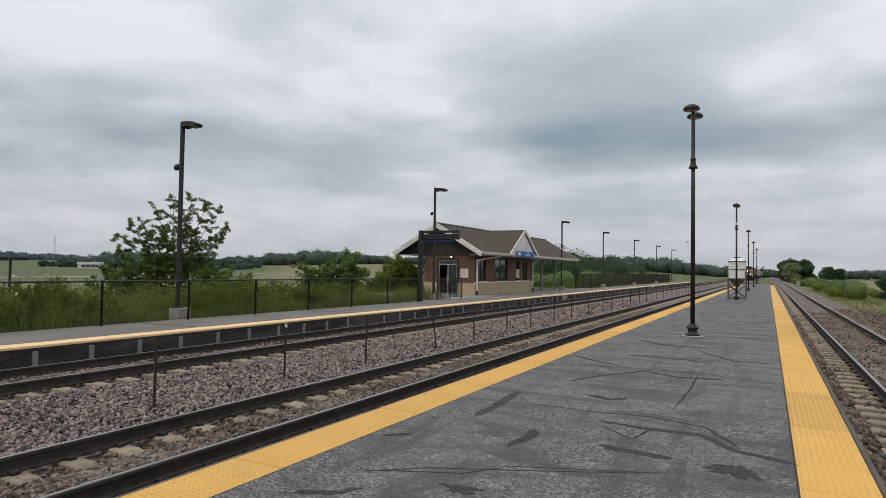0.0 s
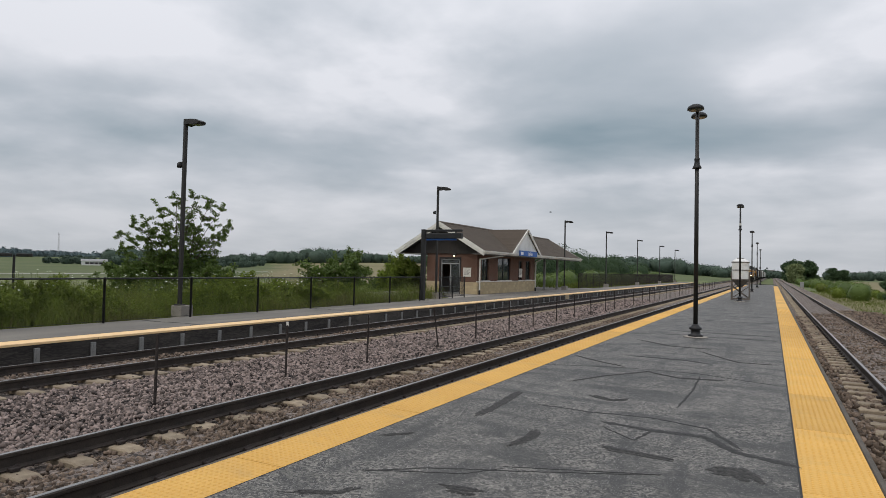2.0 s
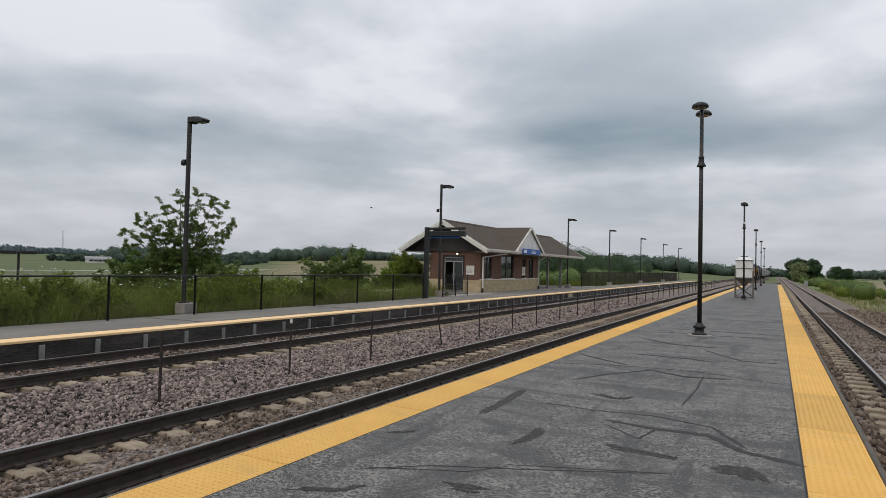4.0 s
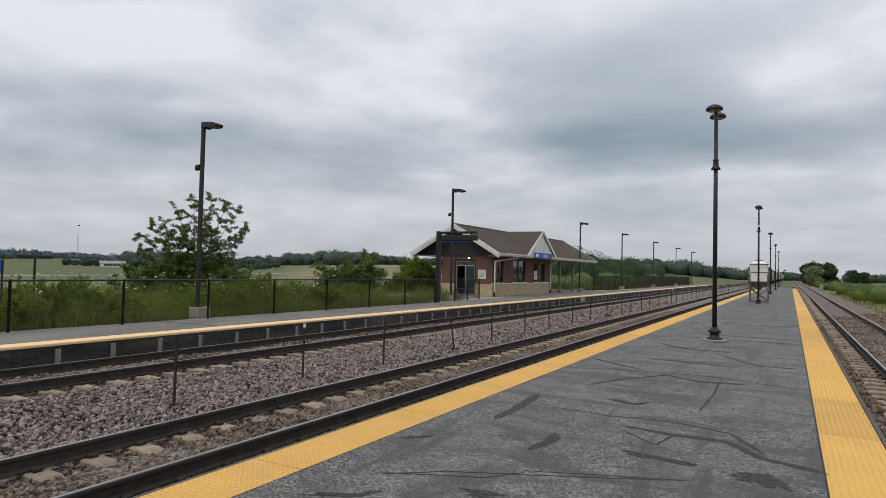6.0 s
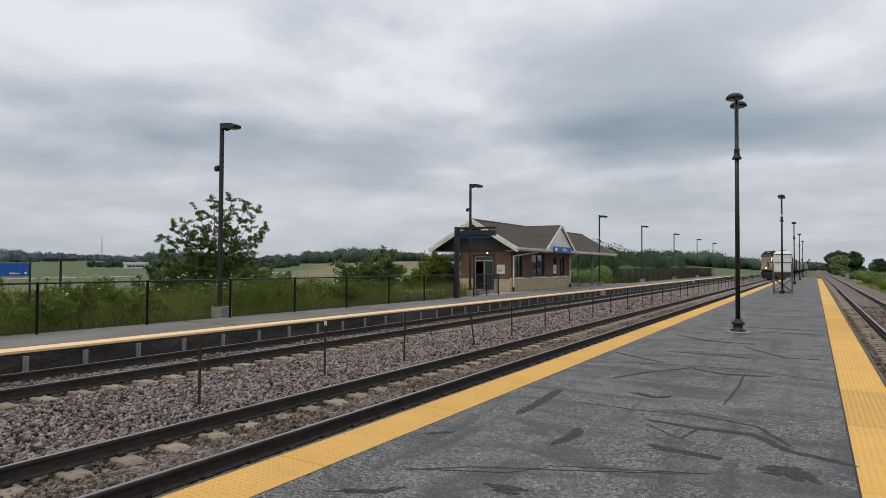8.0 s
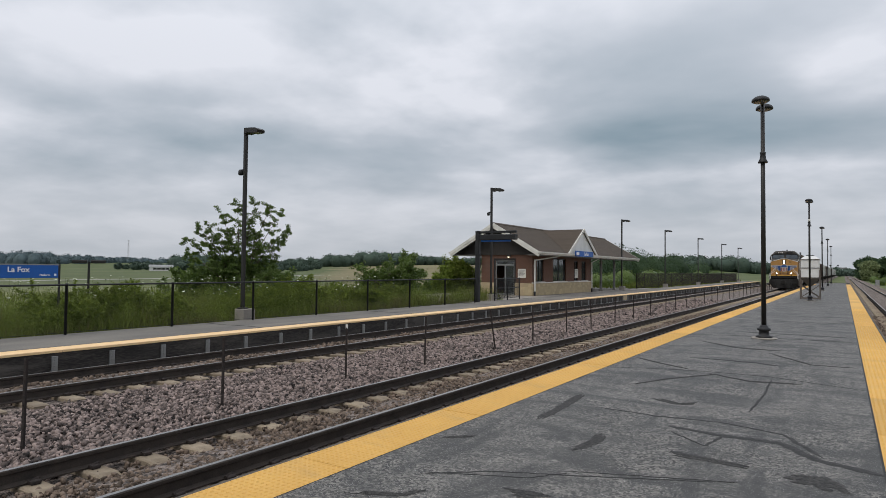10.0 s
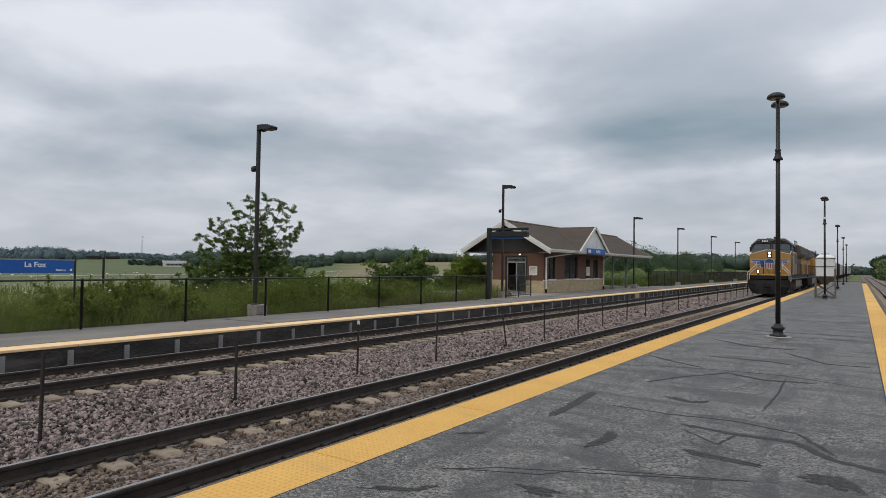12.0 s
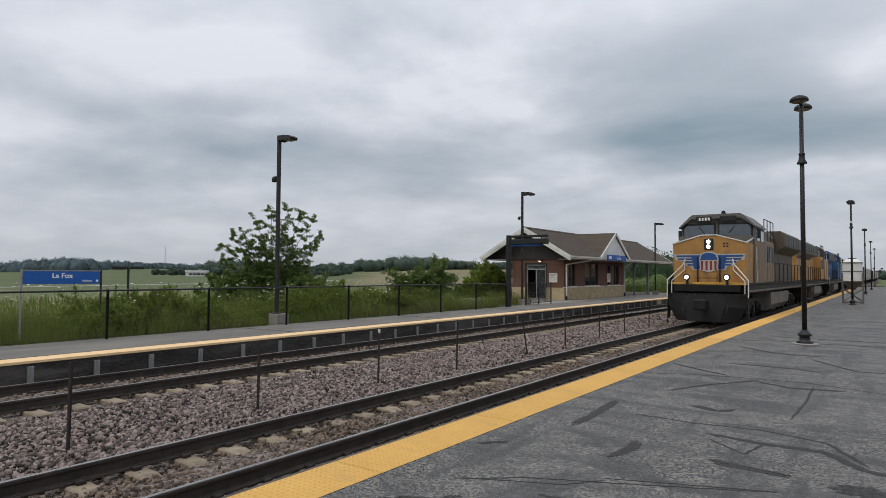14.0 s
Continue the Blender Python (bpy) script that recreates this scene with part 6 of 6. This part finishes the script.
def locomotive(name, label, mats, lit, spin):
    """Local space: y runs from the front coupler backwards, z from the rail head."""
    nose_m, side_m, roof_m, hood_m = mats
    t = new(name)
    tagged(t, label, "locomotive")
    nf = 0.9
    part("frame", box(B(), -1.5, 1.5, 0.75, 21.7, 1.3, 1.66, 0.03), M_UNDER, t, "dark walkway frame")
    part("sill_stripe", box(B(), -1.53, 1.53, 0.74, 0.93, 1.665, 1.73, 0.01), nose_m, t)
    part("side_sill", box(B(), -1.53, 1.53, 0.935, 21.72, 1.665, 1.73, 0.01), M_UNDER, t)
    nose = part("nose", prism(B(), ((-1.46, 1.735), (1.46, 1.735), (1.5, 3.45), (0.3, 3.8), (-0.3, 3.8), (-1.5, 3.45)), "y", nf, 2.5), nose_m, t)
    bmesh_edges = B()
    for a, b in (((-1.5, 3.45), (-0.3, 3.8)), ((-0.3, 3.8), (0.3, 3.8)), ((0.3, 3.8), (1.5, 3.45))):
        beam(bmesh_edges, (a[0], nf - 0.01, a[1]), (b[0], nf - 0.01, b[1]), 0.05, 0.05)
    for s in (-1, 1):
        beam(bmesh_edges, (s * 1.5, nf - 0.01, 3.45), (s * 1.5, 2.5, 3.72), 0.05, 0.05)
    part("edge_stripe", bmesh_edges, M_HANDRAIL, nose, "white edge stripe")
    part("nose_roof", prism(B(), ((-1.49, 3.455), (-0.3, 3.805), (0.3, 3.805), (1.49, 3.455), (1.49, 3.82), (-1.49, 3.82)), "y", 1.9, 2.5), roof_m, nose)
    part("nose_door", box(B(), -0.34, 0.34, nf - 0.03, nf - 0.003, 1.76, 2.12, 0.01), nose_m, nose)
    cab = part("cab", prism(B(), ((-1.53, 1.735), (1.53, 1.735), (1.53, 4.2), (1.0, 4.68), (-1.0, 4.68), (-1.53, 4.2)), "y", 2.502, 5.3), roof_m, t)
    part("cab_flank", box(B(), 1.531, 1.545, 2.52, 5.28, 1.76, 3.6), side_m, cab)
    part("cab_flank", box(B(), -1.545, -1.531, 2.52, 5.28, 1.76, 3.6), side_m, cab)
    part("cab_brow", prism(B(), ((-1.6, 4.2), (-1.05, 4.62), (1.05, 4.62), (1.6, 4.2), (1.6, 4.27), (1.1, 4.76), (1.0, 4.82), (-1.0, 4.82), (-1.1, 4.76), (-1.6, 4.27)), "y", 2.3, 5.4), roof_m, cab)
    for s in (-1, 1):
        frame_p = part("windshield_frame", prism(B(), [(s * px, pz) for px, pz in ((0.05, 3.8), (1.47, 3.76), (1.47, 4.24), (1.36, 4.4), (0.05, 4.43))], "y", 2.46, 2.5), M_BLACK, cab)
        part("windshield", prism(B(), [(s * px, pz) for px, pz in ((0.12, 3.88), (1.4, 3.85), (1.4, 4.2), (1.3, 4.32), (0.12, 4.35))], "y", 2.445, 2.458), M_CABGLASS, frame_p)
        part("wiper", beam(B(), (s * 0.75, 2.43, 4.26), (s * 0.5, 2.43, 3.95), 0.015, 0.03), M_BLACK, frame_p)
        nb = part("number_board", box(B(), min(s * 0.18, s * 0.85), max(s * 0.18, s * 0.85), 2.27, 2.298, 4.49, 4.72, 0.008), M_BLACK, cab, "dark number board")
        if s < 0:
            for k in range(4):
                part("digit_bar", box(B(), -0.72 + 0.13 * k, -0.64 + 0.13 * k, 2.262, 2.2695, 4.54, 4.67), M_SIGN_WHITE, nb)
        part("side_window", box(B(), min(s * 1.532, s * 1.55), max(s * 1.532, s * 1.55), 3.0, 3.9, 3.62, 4.1, 0.004), M_CABGLASS, cab)
        part("side_window", box(B(), min(s * 1.532, s * 1.55), max(s * 1.532, s * 1.55), 4.1, 4.9, 3.62, 4.1, 0.004), M_CABGLASS, cab)
        part("mirror", box(B(), min(s * 1.6, s * 1.75), max(s * 1.6, s * 1.75), 2.75, 2.8, 3.7, 4.15, 0.01), M_BLACK, cab)
        # ditch lamps on the front platform
        dl = part("ditch_lamp", lathe(B(), [(0.14, -0.05), (0.15, 0.0), (0.12, 0.02)], (0, 0, 0), 14), M_BLACK, t)
        dl.location, dl.rotation_euler = (s * 0.8, 0.4, 1.98), (radians(90), 0, 0)
        part("ditch_lamp_bracket", box(B(), s * 0.8 - 0.05, s * 0.8 + 0.05, 0.44, 0.52, 1.662, 1.95, 0.008), M_BLACK, t)
        gl = part("lens", lathe(B(), [(0.07, 0.021), (0.085, 0.03), (0.055, 0.045)], (0, 0, 0), 14), M_LAMP if lit else M_LENS, dl)
        # bent front handrails
        pts = ((s * 0.42, nf - 0.1, 2.72), (s * 0.95, nf - 0.12, 2.76), (s * 1.05, nf - 0.15, 2.5), (s * 1.62, 0.42, 1.85), (s * 1.62, 0.4, 1.15))
        bm = B()
        for a, b in zip(pts[1:], pts[2:]):
            rod(bm, a, b, 0.024, seg=6)
        pts2 = ((s * 0.98, nf - 0.1, 2.3), (s * 1.47, 0.55, 1.82), (s * 1.47, 0.5, 1.2))
        for a, b in zip(pts2, pts2[1:]):
            rod(bm, a, b, 0.022, seg=6)
        rod(bm, (s * 0.98, nf - 0.1, 2.3), (s * 0.98, nf - 0.1, 2.76), 0.02, seg=6)
        part("front_handrail", bm, M_HANDRAIL, t, "white painted handrail")
        bm = B()
        for z in (0.3, 0.58, 0.86, 1.14):
            box(bm, min(s * 1.2, s * 1.58), max(s * 1.2, s * 1.58), 0.42, 0.7, z, z + 0.03)
        box(bm, min(s * 1.58, s * 1.6), max(s * 1.58, s * 1.6), 0.4, 0.72, 0.2, 1.66)
        part("steps", bm, M_UNDER, t)
        rod_b = rod(B(), (s * 0.45, nf - 0.08, 1.75), (s * 0.45, nf - 0.08, 2.85), 0.03, seg=6)
        part("grab_iron", rod_b, M_BLACK, t)
    hl = part("headlight_case", box(B(), -0.19, 0.19, nf - 0.06, nf - 0.003, 3.16, 3.64, 0.03), M_BLACK, nose)
    for z in (3.51, 3.29):
        lens = part("lens", lathe(B(), [(0.07, 0.0), (0.08, 0.015), (0.05, 0.03)], (0, 0, 0), 14), M_LAMP if lit else M_LENS, hl)
        lens.location, lens.rotation_euler = (0, nf - 0.062, z), (radians(90), 0, 0)
    emblem(nose, nf)
    for x, z in ((0.62, 3.42), (0.74, 3.42), (0.62, 3.3), (0.74, 3.3)):
        part("vent_slot", box(B(), x - 0.04, x + 0.04, nf - 0.012, nf - 0.002, z - 0.03, z + 0.03), M_BLACK, nose)
    part("classification_bar", box(B(), -1.5, 1.5, 0.6, 0.735, 1.664, 1.76, 0.01), M_STRIPE if lit else nose_m, t, "bright yellow sill stripe" if lit else "")
    part("front_deck", box(B(), -1.5, 1.5, 0.3, 0.88, 1.2, 1.3), M_UNDER, t)
    part("safety_chain", rod(B(), (-0.45, 0.35, 1.95), (0.45, 0.35, 1.95), 0.016, seg=5), M_RUST, t)
    # pilot
    bm = B()
    levels = ((1.22, 1.6, 0.12, 0.42), (0.75, 1.55, 0.0, 0.4), (0.14, 1.22, -0.12, 0.36))
    rings = [[bm.verts.new(p) for p in ((-w, side, z), (-w * 0.5, fore, z), (w * 0.5, fore, z), (w, side, z), (w, 0.62, z), (-w, 0.62, z))] for z, w, fore, side in levels]
    for a, b in zip(rings, rings[1:]):
        for k in range(6):
            bm.faces.new((a[k], a[(k + 1) % 6], b[(k + 1) % 6], b[k]))
    bm.faces.new(rings[0])
    bm.faces.new(rings[-1][::-1])
    bmesh.ops.recalc_face_normals(bm, faces=bm.faces[:])
    part("snow_plough", bm, M_UNDER, t, "dull black snow plough")
    bm = box(B(), -0.14, 0.14, -0.75, 0.1, 0.72, 1.02, 0.03)
    box(bm, -0.24, 0.24, -0.95, -0.7, 0.66, 1.08, 0.05)
    part("coupler", bm, M_UNDER, t)
    part("anticlimber", box(B(), -1.3, 1.3, 0.3, 0.74, 1.36, 1.66, 0.02), M_UNDER, t)
    bm = B()
    for x in (-0.9, -0.6, -0.42, 0.42, 0.6, 0.9):
        rod(bm, (x, 0.25, 1.3), (x * 0.95, 0.0, 0.55), 0.028, seg=6)
    part("brake_hoses", bm, M_BLACK, t)
    for x in (-0.55, 0.55):
        part("marker_lamp", box(B(), x - 0.07, x + 0.07, 0.7, 0.735, 1.45, 1.6, 0.01), M_RED, t)
    # long hood
    part("hood", prism(B(), ((-0.95, 1.735), (0.95, 1.735), (0.95, 4.15), (0.75, 4.42), (-0.75, 4.42), (-0.95, 4.15)), "y", 5.41, 20.9), hood_m, t)
    part("hood_roof", prism(B(), ((-0.97, 4.13), (-0.77, 4.43), (0.77, 4.43), (0.97, 4.13), (0.98, 4.2), (0.78, 4.5), (-0.78, 4.5), (-0.98, 4.2)), "y", 5.45, 20.9), roof_m, t)
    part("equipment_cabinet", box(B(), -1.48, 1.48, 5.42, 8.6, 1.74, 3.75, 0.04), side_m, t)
    part("blower_housing", box(B(), -1.3, 1.3, 5.6, 8.4, 3.752, 4.3, 0.06), roof_m, t)
    rad = part("radiator", prism(B(), ((-1.5, 3.75), (-0.96, 3.35), (0.96, 3.35), (1.5, 3.75), (1.5, 4.45), (1.3, 4.62), (-1.3, 4.62), (-1.5, 4.45)), "y", 12.6, 20.8), hood_m if lit else roof_m, t)
    for s in (-1, 1):
        for k in range(6):
            part("grille", box(B(), min(s * 1.501, s * 1.52), max(s * 1.501, s * 1.52), 12.8 + 1.32 * k, 13.95 + 1.32 * k, 3.82, 4.38), M_BLACK, rad)
        for k in range(9):
            y = 8.9 + k * 0.68
            part("hood_door", box(B(), min(s * 0.951, s * 0.97), max(s * 0.951, s * 0.97), y, y + 0.62, 1.9, 3.7, 0.006), hood_m, t)
        for k in range(4):
            part("louvre", box(B(), min(s * 1.482, s * 1.5), max(s * 1.482, s * 1.5), 5.6 + 0.75 * k, 6.2 + 0.75 * k, 2.7, 3.5, 0.006), M_BLACK if k % 2 else roof_m, t)
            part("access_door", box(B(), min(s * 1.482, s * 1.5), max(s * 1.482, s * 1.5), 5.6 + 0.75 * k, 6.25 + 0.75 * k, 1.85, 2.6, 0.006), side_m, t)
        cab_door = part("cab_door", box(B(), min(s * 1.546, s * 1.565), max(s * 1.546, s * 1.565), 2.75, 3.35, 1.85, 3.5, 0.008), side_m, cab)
        part("door_window", box(B(), min(s * 1.566, s * 1.575), max(s * 1.566, s * 1.575), 2.9, 3.2, 2.3, 2.75, 0.004), M_BLACK, cab_door)
        part("grab_iron", rod(B(), (s * 1.6, 2.62, 1.8), (s * 1.6, 2.62, 3.3), 0.02, seg=5), M_HANDRAIL, cab)
        part("cable_run", box(B(), min(s * 1.502, s * 1.53), max(s * 1.502, s * 1.53), 0.8, 21.6, 1.36, 1.44), M_TANK, t)
        railing(t, s * 1.48, 8.9, 20.6, 1.73, 8)
        railing(t, s * 1.48, 0.0 + 5.5, 8.4, 3.76, 4)
        part("fuel_tank_side", prism(B(), [(s * px, pz) for px, pz in ((0.0, 0.32), (1.2, 0.32), (1.45, 0.62), (1.45, 1.22), (0.0, 1.22))], "y", 7.6, 14.2), M_TANK, t, "dusty grey fuel tank")
        part("air_reservoir", rod(B(), (s * 1.25, 14.4, 1.05), (s * 1.25, 15.0, 1.05), 0.16, seg=10), M_TANK, t)
    part("exhaust_stack", box(B(), -0.4, 0.4, 11.2, 12.4, 4.5, 4.72, 0.03), M_BLACK, t)
    part("horn", rod(B(), (0.2, 3.4, 4.93), (0.2, 2.9, 4.93), 0.03, 0.09, 8), M_BLACK, cab)
    part("horn_bracket", box(B(), 0.17, 0.23, 3.3, 3.4, 4.81, 4.9), M_BLACK, cab)
    part("aerial_plinth", box(B(), -0.45, -0.1, 3.0, 3.9, 4.822, 4.88, 0.02), M_BLACK, cab)
    part("rear_plate", box(B(), -1.45, 1.45, 21.722, 21.8, 0.6, 1.66, 0.01), M_UNDER, t)
    bogie(t, 4.5, 3, 1.95, spin)
    bogie(t, 17.4, 3, 1.95, spin)
    return t


M_CABGLASS = material("reflective_cab_glass", (0.15, 0.17, 0.185), (0.10, 0.115, 0.13), 0.08, 0.85, bump=0, spec=0.8)
SPIN, SPIN_REST = [], []
LOCO_1 = locomotive("locomotive", "yellow and grey diesel locomotive with winged blue emblem and lit headlights", (M_TRAIN_YELLOW, M_TRAIN_SIDE, M_TRAIN_GREY, M_TRAIN_SOOT), True, SPIN)
LOCO_2 = locomotive("locomotive", "sooty yellow and grey diesel locomotive coupled behind the leader", (M_TRAIN_YELLOW, M_TRAIN_YELLOW, M_TRAIN_GREY, M_TRAIN_YELLOW), False, SPIN)
LOCO_3 = locomotive("locomotive", "blue and grey diesel locomotive coupled third in the train", (M_TRAIN_BLUE, M_TRAIN_BLUE, M_TRAIN_BLUE, M_TRAIN_BLUE), False, SPIN_REST)


def hopper_car(mat, label):
    t = tagged(new("covered_hopper_car"), label, "freight car", "freight cars of the train")
    L = 17.4
    part("body", prism(B(), ((1.1, 2.1), (3.6, 1.15), (13.8, 1.15), (16.3, 2.1), (16.3, 4.3), (1.1, 4.3)), "x", -1.5, 1.5), mat, t)
    part("roof", prism(B(), ((-1.5, 4.302), (1.5, 4.302), (1.05, 4.6), (-1.05, 4.6)), "y", 1.1, 16.3), mat, t)
    part("running_board", box(B(), -0.5, 0.5, 1.0, 16.4, 4.602, 4.7), M_GALV, t)
    for k in range(4):
        part("hatch", box(B(), -0.3, 0.3, 2.2 + 3.6 * k, 4.6 + 3.6 * k, 4.702, 4.78, 0.02), mat, t)
    for s in (-1, 1):
        for k in range(14):
            y = 1.2 + k * 1.155
            part("rib", box(B(), min(s * 1.501, s * 1.56), max(s * 1.501, s * 1.56), y, y + 0.1, 2.0 if k in (0, 13) else 1.3, 4.3), mat, t)
    part("sill", box(B(), -0.4, 0.4, 0.3, 17.1, 0.9, 1.14), M_UNDER, t)
    for k in range(3):
        part("chute", prism(B(), ((4.2 + 3.3 * k, 1.148), (6.6 + 3.3 * k, 1.148), (5.8 + 3.3 * k, 0.45), (5.0 + 3.3 * k, 0.45)), "x", -0.9, 0.9), M_UNDER, t)
    for y in (0.5, 16.9):
        part("end_platform", box(B(), -1.4, 1.4, y - 0.35, y + 0.35, 1.145, 1.25), M_UNDER, t)
    bogie(t, 2.3, 2, 1.75, SPIN_REST)
    bogie(t, 15.1, 2, 1.75, SPIN_REST)
    return t


CARS = []
first = hopper_car(M_CAR, "light grey covered hopper car with ribbed sides")
second = hopper_car(M_CAR_DARK, "brown ribbed covered hopper car")
for k in range(20):
    if k < 2:
        CARS.append((first, second)[k])
    else:
        CARS.append(copy_thing(second if k in (4, 9, 10, 15) else first, Matrix.Identity(4)))


# ---- a bird crossing the sky ----
def bird():
    t = tagged(new("bird"), "small dark bird gliding across the overcast sky", "bird")
    part("body", lathe_x(), M_UNDER, t)
    for s in (-1, 1):
        bm = B()
        vs = [bm.verts.new(p) for p in ((-0.07, 0, 0.01), (0.06, 0, 0.01), (0.05, s * 0.16, 0.06), (-0.03, s * 0.26, 0.05), (-0.07, s * 0.14, 0.05))]
        top = bm.faces.new(vs)
        low = bmesh.ops.extrude_face_region(bm, geom=[top])["geom"]
        bmesh.ops.translate(bm, verts=[g for g in low if isinstance(g, bmesh.types.BMVert)], vec=(0, 0, -0.012))
        bmesh.ops.recalc_face_normals(bm, faces=bm.faces[:])
        part("wing", bm, M_UNDER, t)
    return t


def lathe_x():
    bm = B()
    steps = ((-0.16, 0.012), (-0.08, 0.03), (0.0, 0.045), (0.07, 0.04), (0.11, 0.022), (0.14, 0.006))
    for (xa, ra), (xb, rb) in zip(steps, steps[1:]):
        rod(bm, (xa, 0, 0), (xb, 0, 0), ra, rb, 8)
    return bm


BIRD = bird()


# ---- movement ----
TRACK_X, SPEED, FRONT_AT_END = -6.36, 15.12, 27.65


def motions():
    walk(BIRD, [(t, pose(x, y, z, 0, 0, -148.7)) for t, x, y, z in ((0, -7.5, 69.6, 5.0), (1.5, -17.4, 67.6, 7.1), (1.9, -20.8, 66.6, 8.2), (4.8, -46.9, 51.6, 7.8), (5.1, -49.7, 49.0, 7.3), (6.0, -61.1, 36.1, 5.3), (6.2, -63.3, 32.0, 5.4), (8, -78.0, 22.0, 7.0), (11, -103.0, 16.6, 5.6), (14, -130.1, 0.1, 5.0))])
    marks = [0, 2, 4, 6, 8, 10, 12, 14]
    train = [(LOCO_1, 0.0), (LOCO_2, 22.7), (LOCO_3, 45.4)] + [(c, 68.4 + 18.0 * k) for k, c in enumerate(CARS)]
    for thing_ob, back in train:
        turned = 180 if thing_ob in (LOCO_2, LOCO_3) else 0
        start = back + (21.8 if turned else 0)
        walk(thing_ob, [(t, pose(TRACK_X, FRONT_AT_END + start + SPEED * (14 - t), RAIL_TOP, 0, 0, turned)) for t in marks])
    for w in SPIN:
        place = w.location.copy()
        step = 1 / 30
        walk(w, [(k * step, pose(place.x, place.y, place.z, math.degrees(SPEED * k * step / 0.53) * (-1 if w.parent is LOCO_2 else 1), 0, 0)) for k in range(421)])


motions()
